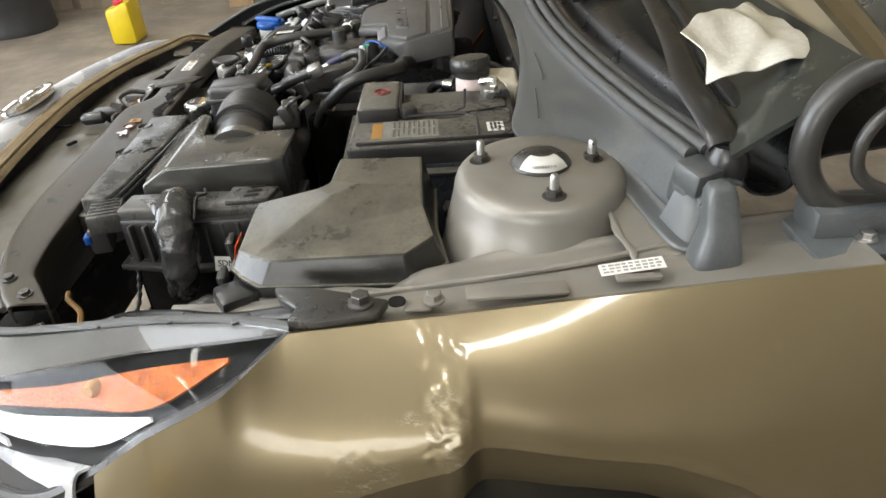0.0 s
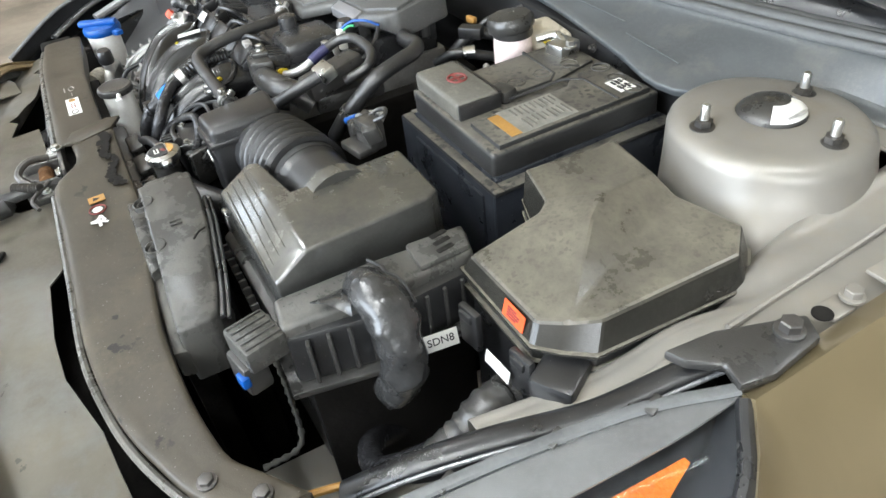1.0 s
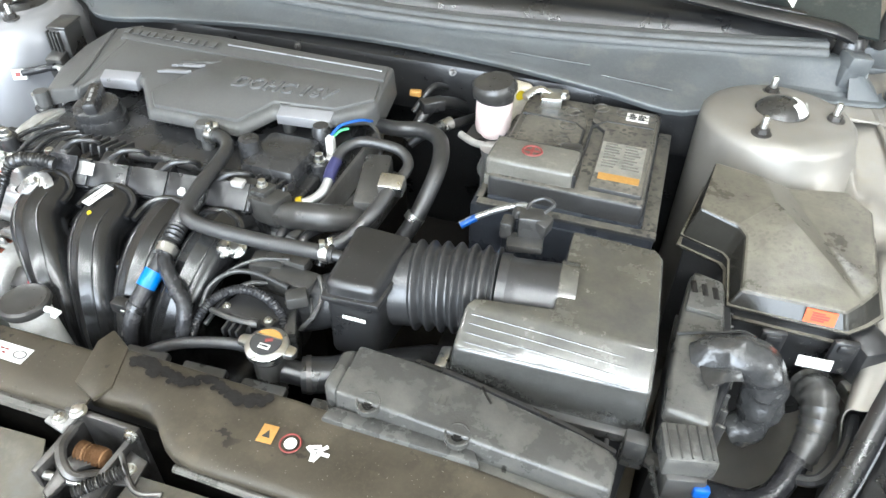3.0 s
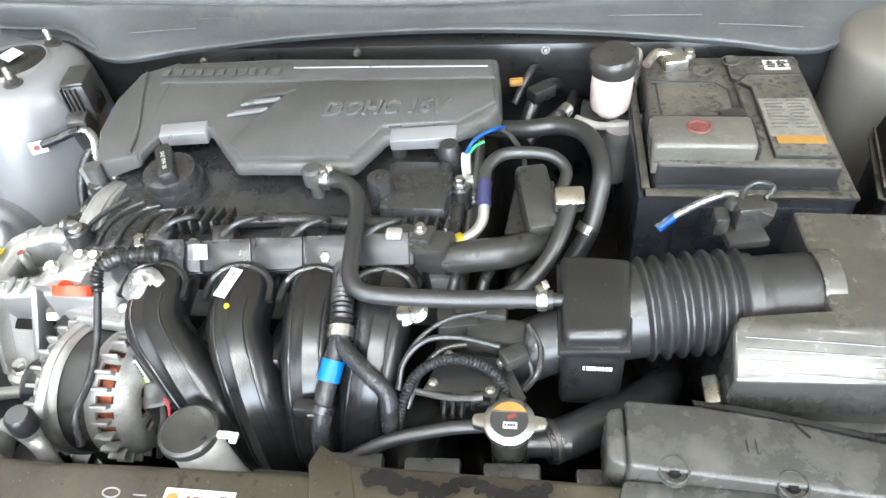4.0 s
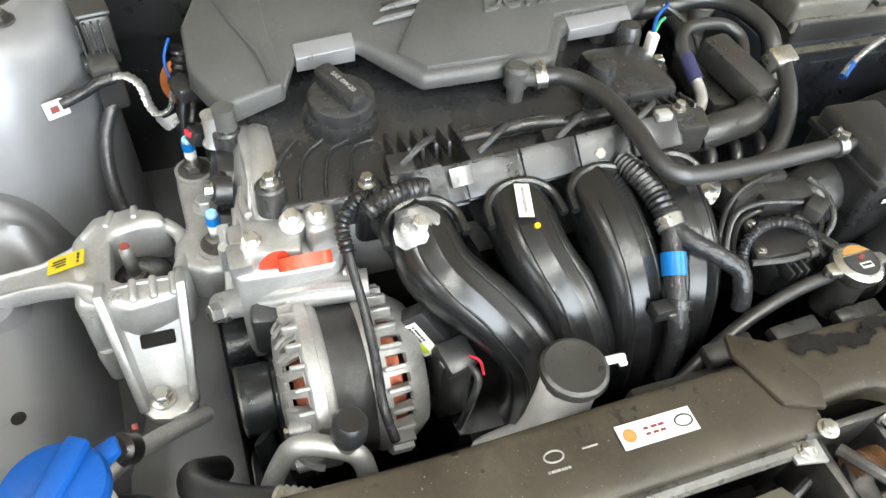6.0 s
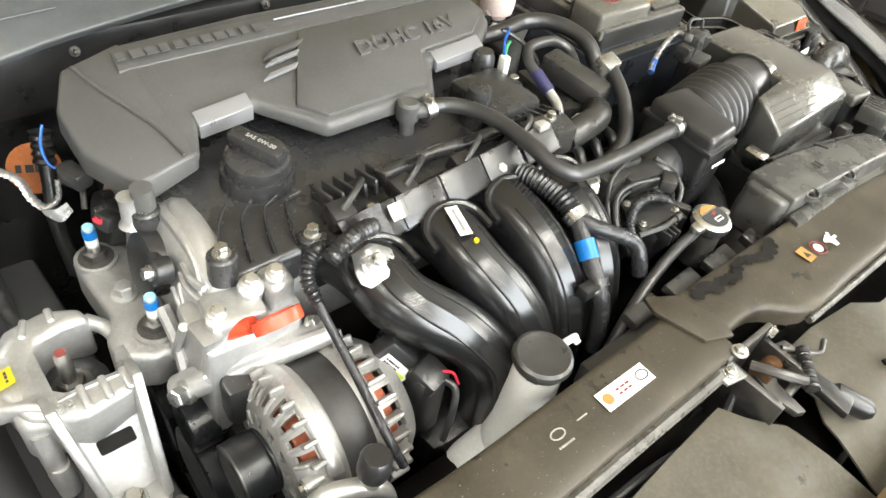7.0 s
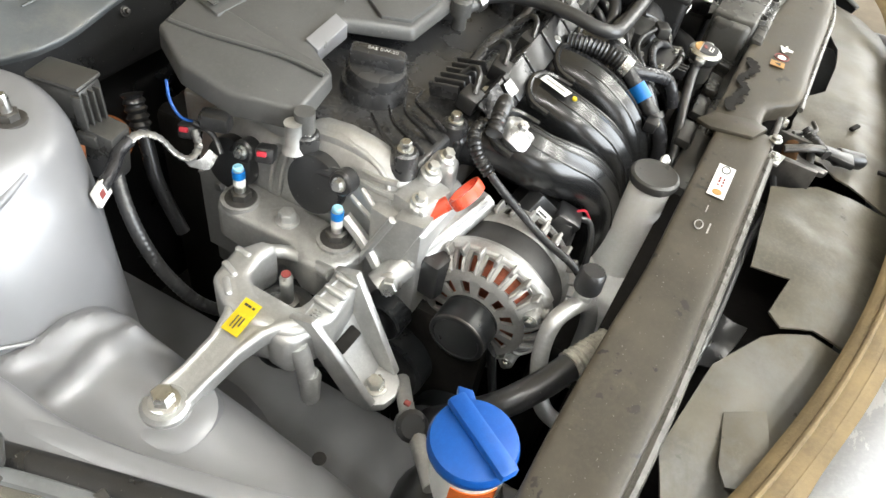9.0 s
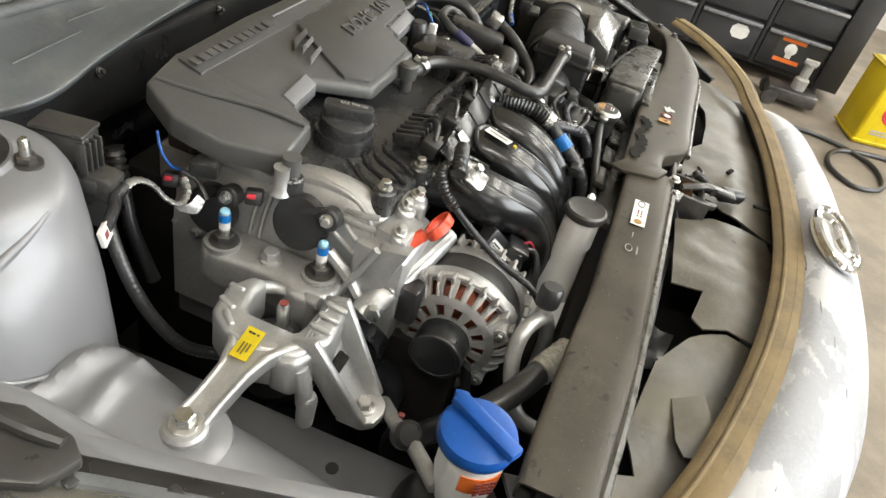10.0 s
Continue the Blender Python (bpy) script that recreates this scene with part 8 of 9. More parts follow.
def fuse_box():
    t = thing("fuse_box", (0.62, 0.39, 0.52), "dusty olive-black fuse box with a stepped lid", "fuse box")
    lid = [(0.508, 0.40), (0.522, 0.49), (0.545, 0.512), (0.60, 0.512), (0.695, 0.50), (0.716, 0.465), (0.716, 0.335), (0.695, 0.300), (0.64, 0.284), (0.58, 0.282), (0.568, 0.30), (0.562, 0.362), (0.525, 0.376)][::-1]

    # faceted lid: a raised block at the back, a ridge that runs forward from it, lower fields on both sides
    v = {"a": (0.527, 0.492, 0.815), "b": (0.513, 0.392, 0.812), "c": (0.558, 0.384, 0.803), "d": (0.596, 0.421, 0.818), "e": (0.585, 0.492, 0.806), "n": (0.616, 0.492, 0.797), "m": (0.684, 0.503, 0.800), "l": (0.709, 0.474, 0.796),
         "k": (0.700, 0.338, 0.792), "j": (0.684, 0.317, 0.788), "i": (0.667, 0.298, 0.786), "h": (0.566, 0.297, 0.786), "g": (0.615, 0.393, 0.816), "f": (0.566, 0.372, 0.801), "q": (0.650, 0.400, 0.796), "r": (0.640, 0.325, 0.792)}
    low = {"a": (0.524, 0.506), "b": (0.502, 0.395), "c": (0.55, 0.376), "h": (0.556, 0.29), "i": (0.674, 0.287), "j": (0.694, 0.304), "k": (0.712, 0.325), "l": (0.722, 0.478), "m": (0.688, 0.516), "n": (0.616, 0.505), "e": (0.585, 0.505), "f": (0.556, 0.366)}
    bm = bmesh.new()
    hi = {key: bm.verts.new(p) for key, p in v.items()}
    lo = {key: bm.verts.new((0.85 * p[0] + 0.15 * v[key][0], 0.85 * p[1] + 0.15 * v[key][1], 0.768)) for key, p in low.items()}
    for face in ("abcde", "dcfg", "edgqn", "gfhr", "rhi", "nqklm", "gjq", "qjk", "grj", "rij"):
        bm.faces.new([hi[key] for key in face])
    loop = "abcfhijklmne"
    for p, q in zip(loop, loop[1:] + loop[0]):
        bm.faces.new([hi[p], hi[q], lo[q], lo[p]])
    bmesh.ops.recalc_face_normals(bm, faces=bm.faces)
    part("lid", bevelled(bm, 0.003, 2, 4), M_FUSE, t, smooth=10)

    def ring(out):
        pts = [V(*low[key]) for key in "abcfhijklmne"]
        mid = sum(pts, V(0, 0)) / len(pts)
        return [tuple(p + (p - mid).normalized() * out) for p in pts][::-1]
    part("rim", prism(ring(0.0015), 0.7645, 0.7682, 0.0015), M_FUSE, t)
    part("rim", prism(ring(0.002), 0.749, 0.7525, 0.0015), M_FUSE, t)
    part("skirt", prism(ring(-0.003), 0.752, 0.765, 0.001), M_BLACK, t)
    part("box", prism(ring(-0.007), 0.56, 0.75, 0.005), M_BLACK, t)
    for x, y in ((0.605, 0.270), (0.675, 0.278), (0.728, 0.40), (0.56, 0.52)):
        lt = part("latch", box((x, y, 0.742), (0.026, 0.008, 0.046), 0.003, (0, 0, 8)), M_BLACK, t)
        part("catch", box((x, y - 0.004, 0.757), (0.016, 0.006, 0.01), 0.002, (0, 0, 8)), M_BLACK, lt)
    r = part("sticker", slab(frame_at((0.645, 0.2911, 0.7775), (1, 0, 0), (0, -1, 0.25)), 0.03, 0.016, 0.001), M_WARN, t, "orange-red warning sticker")
    part("print", bars(frame_at((0.645, 0.2903, 0.7778), (1, 0, 0), (0, -1, 0.25)), 0.02, 0.011, 4, 1), M_INKRED, r)
    part("sticker", slab(frame_at((0.652, 0.268, 0.735), (1, 0.1, 0), (0.05, -1, 0.2)), 0.034, 0.013, 0.001), M_LABEL, t, "white sticker")
    part("plug", box((0.70, 0.298, 0.735), (0.04, 0.045, 0.05), 0.006, (0, 0, 30)), M_BLACK, t)
    part("bracket", box((0.702, 0.272, 0.705), (0.03, 0.02, 0.018), 0.003, (0, 0, 30)), M_STEEL, t, "bright bracket")
    part("cable_boot", tube([(0.66, 0.27, 0.70), (0.665, 0.245, 0.705), (0.665, 0.22, 0.69), (0.655, 0.19, 0.665)], lambda u: 0.021 - 0.008 * u, 14, ribs=(0.012, 0.0012)), M_BLACKD, t, "ribbed rubber cable boot")
    k = thing("main_loom", (0.65, 0.18, 0.55), "taped black cable loom below the fuse box", "cable")
    part("loom", tube([(0.655, 0.195, 0.67), (0.64, 0.165, 0.655), (0.62, 0.15, 0.64), (0.58, 0.16, 0.62), (0.55, 0.20, 0.58)], 0.012, 10), M_TAPE, k)
    part("branch", tube([(0.645, 0.175, 0.66), (0.67, 0.17, 0.675), (0.69, 0.20, 0.69), (0.70, 0.24, 0.70)], 0.006, 8), M_RUBBER, k)
    part("branch", tube([(0.505, 0.108, 0.715), (0.52, 0.108, 0.67), (0.545, 0.10, 0.625), (0.54, 0.06, 0.61)], 0.003, 8, ribs=(0.011, 0.0009)), M_DUCT, k, "dusty banded cable")
    part("branch", tube([(0.55, 0.026, 0.665), (0.562, 0.03, 0.662), (0.58, 0.05, 0.655), (0.615, 0.068, 0.655), (0.635, 0.12, 0.66)], 0.0038, 8), M_BRONZE, k, "yellow sleeve")


fuse_box()


def control_unit():
    t = thing("control_unit", (0.53, 0.21, 0.55), "dusty grey-black engine control unit with a taped cable elbow", "control unit")
    part("case", prism([(0.505, 0.125), (0.548, 0.118), (0.566, 0.20), (0.562, 0.305), (0.518, 0.318), (0.506, 0.22)], 0.705, 0.765, 0.006), M_BLACK, t)
    part("lid", prism([(0.503, 0.122), (0.545, 0.116), (0.556, 0.20), (0.553, 0.309), (0.516, 0.321), (0.504, 0.22)], 0.758, 0.777, 0.005, 3, taper=0.003), M_DUCT, t, "dusty lid")
    part("step", prism([(0.512, 0.255), (0.551, 0.252), (0.549, 0.306), (0.518, 0.315)], 0.775, 0.784, 0.004), M_DUCT, t)
    for k in range(3):
        part("slot", box((0.519 + 0.011 * k, 0.288 - 0.002 * k, 0.7835), (0.006, 0.018, 0.003), 0.001, (0, 0, 8)), M_DARK, t)
    # Near-black block below the case, standing in for the shaded hole there.
    part("foot", prism([(0.51, 0.13), (0.55, 0.125), (0.56, 0.20), (0.55, 0.30), (0.52, 0.30)], 0.5, 0.706, 0.004), M_DARK, t)
    part("flange", prism([(0.50, 0.112), (0.556, 0.108), (0.576, 0.20), (0.572, 0.30), (0.515, 0.325)], 0.698, 0.706, 0.002), M_BLACKD, t)
    for k in range(9):
        part("fin", box((0.556 + 0.0022 * k - 0.0001 * k * k * 2, 0.135 + 0.019 * k, 0.735), (0.009, 0.004, 0.05), 0.001, (0, 0, -14)), M_BLACKD, t)
    part("plug", box((0.528, 0.098, 0.760), (0.046, 0.040, 0.026), 0.004, (0, 0, 12)), M_DUCT, t, "grey ribbed plug")
    for kx in range(5):
        part("rib", box((0.511 + 0.0085 * kx, 0.094 + 0.002 * kx, 0.7735), (0.0018, 0.034, 0.002), 0.0005, (0, 0, 12)), M_BLACKD, t)
    part("plug_end", box((0.53, 0.084, 0.735), (0.036, 0.024, 0.034), 0.004, (0, 0, 12)), M_BLACKD, t)
    part("lock", box((0.546, 0.075, 0.74), (0.014, 0.008, 0.012), 0.002, (0, 0, 12)), M_BLUE, t, "blue lock")
    bm = tube([(0.528, 0.200, 0.770), (0.548, 0.200, 0.784), (0.568, 0.202, 0.786), (0.586, 0.204, 0.776), (0.597, 0.205, 0.755), (0.600, 0.203, 0.73), (0.598, 0.198, 0.705), (0.585, 0.192, 0.685)], lambda u: 0.0165 + 0.005 * math.sin(3.1 * u), 20, 8)
    for v in bm.verts:
        v.co += V(noise.noise(v.co * 60), noise.noise(v.co * 60 + V(7, 0, 0)), noise.noise(v.co * 55 + V(0, 3, 0))) * 0.005
    part("elbow", bm, M_ELBOW, t, "crinkled tape elbow", smooth=50)
    part("tape_flap", surface([[(0.530, 0.184, 0.779), (0.545, 0.178, 0.786), (0.565, 0.182, 0.790)], [(0.534, 0.165, 0.782), (0.548, 0.17, 0.789), (0.566, 0.178, 0.788)], [(0.538, 0.15, 0.786), (0.552, 0.162, 0.788), (0.57, 0.176, 0.78)]], 4, 4, 0.0012), M_ELBOW, t, "loose end of tape")
    part("sticker", slab(frame_at((0.578, 0.25, 0.712), (0.15, 1, 0), (1, -0.15, 0.35)), 0.035, 0.018), M_LABEL, t, "pale part label")
    part("print", lettering("SDN8", 0.011, frame_at((0.5788, 0.25, 0.7125), (0.15, 1, 0), (1, -0.15, 0.35)), 0.0004), M_INK, t)
    part("tie", tube([(0.507, 0.218, 0.779), (0.525, 0.224, 0.781), (0.545, 0.222, 0.789), (0.566, 0.226, 0.794), (0.588, 0.228, 0.782)], 0.0018, 6), M_INK, t, "black cable tie")


control_unit()


def brake_reservoir():
    t = thing("brake_reservoir", (0.23, 0.59, 0.60), "white brake fluid reservoir with a black hexagon cap", "reservoir")
    part("cup", lathe([(0.015, 0.735), (0.017, 0.752), (0.0245, 0.757), (0.026, 0.764), (0.0265, 0.79), (0.0255, 0.81), (0.024, 0.816)], (0.224, 0.569, 0), n=30), M_PINK, t, "pinkish translucent cup")
    part("tank", prism([(0.212, 0.582), (0.236, 0.592), (0.266, 0.622), (0.268, 0.64), (0.205, 0.64), (0.205, 0.60)], 0.745, 0.81, 0.009, 3, ztop=lambda x, y: 0.812 - 0.5 * max(0.0, x - 0.252)), M_CREAM, t, "cream translucent tank")
    part("skirt", prism([(0.185, 0.545), (0.262, 0.548), (0.275, 0.60), (0.19, 0.60)], 0.742, 0.748, 0.002), M_BLACKD, t)
    cap = part("cap", add(lathe([(0.031, 0), (0.0325, 0.003), (0.0325, 0.014), (0.029, 0.019), (0.017, 0.0205)], (0.224, 0.567, 0.816), (-0.12, -0.06, 1), 9), lathe([(0.0275, -0.006), (0.0275, 0.004)], (0.224, 0.569, 0.814), n=24)), M_BLACKD, t, "black faceted cap")
    part("tag", lathe([(0.0075, 0), (0.0075, 0.0012)], (0.2525, 0.6078, 0.797), (0.707, -0.707, 0.0), 18), M_YELLOW, t, "round yellow tag")
    part("cylinder", tube([(0.235, 0.53, 0.71), (0.235, 0.60, 0.715), (0.235, 0.68, 0.72)], 0.022, 16), M_ALUD, t)
    part("foot", lathe([(0.016, 0), (0.014, 0.06), (0.018, 0.08)], (0.235, 0.53, 0.67), n=18), M_ALUD, t)
    part("rail", tube([(0.18, 0.55, 0.75), (0.21, 0.536, 0.748), (0.25, 0.538, 0.75), (0.275, 0.552, 0.762), (0.29, 0.57, 0.785)], 0.0055, 10), M_PRINT, t, "grey bracket rail")


brake_reservoir()


# ---- air intake ----
def air_filter():
    t = thing("air_filter_box", (0.40, 0.21, 0.50), "grey plastic air filter housing with an L-shaped dusty lid", "air filter box")
    out = [(0.385, 0.318), (0.475, 0.315), (0.484, 0.30), (0.494, 0.135), (0.484, 0.125), (0.308, 0.120), (0.298, 0.132), (0.298, 0.172), (0.31, 0.180), (0.388, 0.190)]

    def lz(x, y):
        return 0.802 - 0.62 * max(0.0, 0.168 - y)
    # flat field, front slope below a crease, walls with a little draft
    edge = [(0.303, 0.168), (0.310, 0.180), (0.386, 0.190), (0.383, 0.316), (0.474, 0.314), (0.483, 0.300), (0.4885, 0.168), (0.4905, 0.133), (0.302, 0.129)]
    bm = bmesh.new()
    hi = [bm.verts.new((x, y, lz(x, y))) for x, y in edge]
    lo = [bm.verts.new((0.395 + (x - 0.395) * 1.035, 0.215 + (y - 0.215) * 1.035, 0.722)) for x, y in edge]
    bm.faces.new(hi[:7])
    bm.faces.new([hi[0], hi[6], hi[7], hi[8]])
    bm.faces.new(lo[::-1])
    for k in range(9):
        bm.faces.new((lo[k], lo[(k + 1) % 9], hi[(k + 1) % 9], hi[k]))
    bmesh.ops.recalc_face_normals(bm, faces=bm.faces)
    part("lid", bevelled(bm, 0.004, 3, 12), M_AIRBOX, t)
    for k in range(4):
        y = 0.160 - 0.008 * k
        part("bead", tube([(0.312, y, lz(0.3, y) + 0.0002), (0.39, y - 0.002, lz(0.39, y - 0.002) + 0.0006), (0.462 + 0.003 * k, y - 0.004, lz(0.46, y - 0.004) - 0.0006)], 0.0007, 6), M_AIRBOX, t)
    part("rim", prism([(0.39 + (x - 0.39) * 1.03, 0.20 + (y - 0.20) * 1.04) for x, y in out], 0.712, 0.724, 0.002), M_BLACKD, t)
    part("lower_box", prism([(0.30, 0.125), (0.49, 0.13), (0.48, 0.31), (0.31, 0.30)], 0.50, 0.714, 0.006), M_BLACK, t)
    for k in range(12):
        part("tooth", box((0.318 + 0.0145 * k, 0.113, 0.712), (0.004, 0.008, 0.018), 0.001), M_BLACKD, t)
    part("clip", box((0.295, 0.14, 0.735), (0.014, 0.03, 0.03), 0.003, (0, -20, 0)), M_STEEL, t, "bright spring clip")
    part("clip", box((0.488, 0.112, 0.722), (0.022, 0.016, 0.04), 0.003), M_BLACKD, t)
    part("collar", tube([(0.402, 0.236, 0.768), (0.384, 0.2345, 0.768)], 0.0445, 24, 0), M_AIRBOX, t)
    h = thing("air_hose", (0.29, 0.22, 0.71), "black rubber air hose with deep bellows", "air hose")
    part("sleeve", tube([(0.388, 0.235, 0.768), (0.325, 0.226, 0.768)], lambda u: 0.041 + 0.003 * (u > 0.85), 26, 10), M_RUBBER, h)
    part("band", tube([(0.332, 0.227, 0.768), (0.322, 0.226, 0.768)], 0.0445, 26, 0), M_RUBBER, h)
    part("bellows", tube([(0.322, 0.226, 0.768), (0.28, 0.222, 0.766), (0.228, 0.215, 0.762)], lambda u: 0.0465, 32, 36, ribs=(0.0142, 0.0036)), M_RUBBER, h)
    part("band", tube([(0.236, 0.2155, 0.7625), (0.212, 0.212, 0.76)], 0.045, 26, 0), M_RUBBER, h)
    r = thing("resonator_box", (0.188, 0.19, 0.68), "black plastic air resonator box between hose and throttle", "resonator box")
    part("box", prism([(0.160, 0.145), (0.216, 0.148), (0.224, 0.235), (0.158, 0.238)], 0.70, 0.81, 0.008, 3, ztop=lambda x, y: 0.814 - 0.12 * max(0, 0.2 - y)), M_BLACK, r)
    part("seam", prism([(0.157, 0.141), (0.219, 0.144), (0.227, 0.238), (0.155, 0.241)], 0.782, 0.789, 0.002, ztop=lambda x, y: 0.796 - 0.1 * max(0, 0.2 - y), zbot=lambda x, y: 0.788 - 0.1 * max(0, 0.2 - y)), M_BLACK, r)
    part("lip", box((0.188, 0.1465, 0.783), (0.05, 0.006, 0.008), 0.002), M_BLACK, r)
    part("print", bars(frame_at((0.192, 0.1435, 0.765), (1, 0.02, 0), (0, -1, 0.1)), 0.026, 0.008, 1, 8), M_LABEL, r, "white part mark")
    part("outlet", tube([(0.17, 0.195, 0.745), (0.145, 0.19, 0.735), (0.12, 0.188, 0.72), (0.09, 0.19, 0.705)], 0.03, 20), M_RUBBER, r)
    part("nipple", tube([(0.162, 0.19, 0.802), (0.148, 0.189, 0.803)], 0.0065, 12, 0), M_BLACK, r)


air_filter()


def snorkel():
    t = thing("air_duct", (0.33, 0.08, 0.70), "dusty grey flat air intake duct behind the support", "air duct")
    part("duct", prism([(0.21, 0.050), (0.33, 0.043), (0.44, 0.038), (0.474, 0.037), (0.476, 0.070), (0.468, 0.078), (0.44, 0.086), (0.39, 0.096), (0.33, 0.106), (0.27, 0.112), (0.21, 0.112)], 0.69, 0.77, 0.004, 3, ztop=lambda x, y: 0.777 - 0.04 * x, taper=0.003), M_DUCT, t)
    part("ledge", prism([(0.215, 0.036), (0.47, 0.026), (0.474, 0.040), (0.215, 0.052)], 0.70, 0.76, 0.003, ztop=lambda x, y: 0.752 - 0.04 * x), M_DUCT, t)
    for x, y, z in ((0.247, 0.051, 0.7645), (0.334, 0.047, 0.761)):
        part("bolt_well", lathe([(0.0125, -0.004), (0.012, 0.0022), (0.0105, 0.0026), (0.0095, -0.001), (0.001, -0.0015)], (x, y, z), (0, -0.12, 1), 24), M_DUCT, t)
        # Near-black head that stands for the shade inside the well.
        part("screw", hexa(0.0045, 0.0025, (x, y, z - 0.001)), M_DARK, t)
    part("front_step", prism([(0.205, 0.032), (0.36, 0.032), (0.35, 0.048), (0.21, 0.049)], 0.715, 0.7495, 0.004), M_DUCT, t)
    part("collar", prism([(0.197, 0.058), (0.213, 0.052), (0.213, 0.110), (0.197, 0.104)], 0.70, 0.764, 0.006, 3), M_DUCT, t)
    for dy, dz, r in ((0.002, -0.006, 0.0026), (0.007, -0.010, 0.0022)):
        part("seal_lip", tube([(0.27, 0.112 + dy, 0.767 + dz), (0.32, 0.107 + dy, 0.766 + dz), (0.37, 0.099 + dy, 0.764 + dz), (0.43, 0.088 + dy, 0.761 + dz), (0.47, 0.078 + dy, 0.758 + dz)], r, 6), M_BLACK, t)
    part("crack", tube([(0.342, 0.100, 0.7685), (0.347, 0.092, 0.769), (0.354, 0.085, 0.7675)], 0.0012, 6), M_DARK, t)
    part("mark", add(box((0.306, 0.075, 0.7665), (0.002, 0.012, 0.002), 0.0), box((0.313, 0.075, 0.7665), (0.002, 0.012, 0.002), 0.0)), M_DUCT, t)


snorkel()


# ---- hoses and small fittings on the engine ----
def hoses():
    t = thing("breather_hose", (-0.04, 0.25, 0.78), "black rubber breather hose with bright spring clamps", "hose")
    part("hose", tube([(-0.098, 0.347, 0.808), (-0.075, 0.341, 0.811), (-0.057, 0.322, 0.812), (-0.047, 0.288, 0.814), (-0.043, 0.245, 0.812), (-0.040, 0.212, 0.806), (-0.030, 0.194, 0.803), (-0.007, 0.189, 0.800), (0.06, 0.19, 0.797), (0.11, 0.19, 0.80), (0.152, 0.189, 0.803)], 0.0085, 14), M_RUBBER, t)
    part("elbow", tube([(-0.112, 0.357, 0.775), (-0.112, 0.357, 0.80), (-0.108, 0.353, 0.806), (-0.094, 0.346, 0.808)], 0.0085, 14), M_COVER, t)
    part("elbow_top", lathe([(0.0125, 0), (0.0125, 0.018), (0.009, 0.021)], (-0.113, 0.357, 0.797), n=18), M_COVER, t)
    for p, q in (((-0.098, 0.346, 0.808), (-0.088, 0.344, 0.81)), ((0.138, 0.189, 0.8025), (0.147, 0.189, 0.803))):
        c = part("clamp", tube([p, q], 0.0108, 16, 0), M_STEEL, t, "bright spring clamp")
        part("ear", box(V(*p) + V(0.002, -0.002, 0.014), (0.006, 0.008, 0.008), 0.001, (0, 0, 30)), M_STEEL, c)
        part("ear", box(V(*p) + V(0.006, 0.008, 0.010), (0.006, 0.008, 0.008), 0.001, (30, 0, 30)), M_STEEL, c)
    u = thing("heater_hose", (0.15, 0.42, 0.74), "thick black heater hose bent in a long U", "hose")
    part("hose", tube([(0.05, 0.50, 0.775), (0.085, 0.47, 0.79), (0.12, 0.455, 0.80), (0.155, 0.455, 0.805), (0.182, 0.44, 0.808), (0.197, 0.41, 0.808), (0.203, 0.375, 0.80), (0.197, 0.345, 0.775), (0.188, 0.325, 0.752), (0.17, 0.31, 0.72)], 0.0105, 16), M_RUBBER, u)
    part("clamp", tube([(0.191, 0.333, 0.761), (0.187, 0.328, 0.754)], 0.0125, 16, 0), M_STEEL, u, "bright clamp")
    v = thing("water_hose", (0.15, 0.28, 0.75), "black water hose held by a bright square clip", "hose")
    part("hose", tube([(0.169, 0.316, 0.812), (0.165, 0.30, 0.806), (0.158, 0.278, 0.796), (0.145, 0.255, 0.782), (0.125, 0.235, 0.77), (0.10, 0.225, 0.76), (0.08, 0.23, 0.745)], 0.0085, 14), M_RUBBER, v)
    part("clip", box((0.167, 0.316, 0.812), (0.03, 0.022, 0.018), 0.003, (20, 0, 5)), M_STEEL, v, "bright square clip")
    w = thing("vacuum_hose", (0.12, 0.36, 0.76), "thin black hose with a violet paint band", "hose")
    part("hose", tube([(0.155, 0.345, 0.785), (0.165, 0.375, 0.80), (0.15, 0.39, 0.81), (0.12, 0.39, 0.815), (0.095, 0.385, 0.815), (0.08, 0.368, 0.81), (0.078, 0.345, 0.80)], 0.0068, 12), M_RUBBER, w)
    part("band", tube([(0.0785, 0.352, 0.804), (0.078, 0.338, 0.798), (0.079, 0.326, 0.792)], 0.0078, 14), mat("violet_paint", (0.03, 0.03, 0.085), 0.4, bump=0.05), w, "violet band")
    part("pipe", tube([(0.079, 0.328, 0.793), (0.078, 0.31, 0.785), (0.068, 0.295, 0.779), (0.05, 0.285, 0.775)], 0.006, 12), M_ALU, w, "bare metal pipe")
    part("ring", tube([(0.06, 0.29, 0.777), (0.05, 0.285, 0.775)], 0.009, 14, 0), M_YELLOW, w, "yellow ring")
    part("sleeve", tube([(0.054, 0.287, 0.776), (0.035, 0.279, 0.772)], 0.0105, 14, 0), M_RUBBER, w)
    # foil-covered pipe behind the throttle
    f = thing("bypass_hose", (0.08, 0.26, 0.76), "dull grey moulded hose on the thermostat housing", "hose")
    part("hose", tube([(0.045, 0.262, 0.775), (0.075, 0.262, 0.782), (0.105, 0.268, 0.782), (0.128, 0.285, 0.775), (0.14, 0.30, 0.76)], 0.0165, 14), M_BLACKD, f)
    # harness box over the thermostat
    g = thing("harness_box", (0.02, 0.28, 0.76), "black plastic harness junction with bolts and clips", "junction box")
    part("box", prism([(-0.035, 0.255), (0.045, 0.248), (0.055, 0.28), (-0.03, 0.29)], 0.765, 0.80, 0.005), M_BLACKD, g)
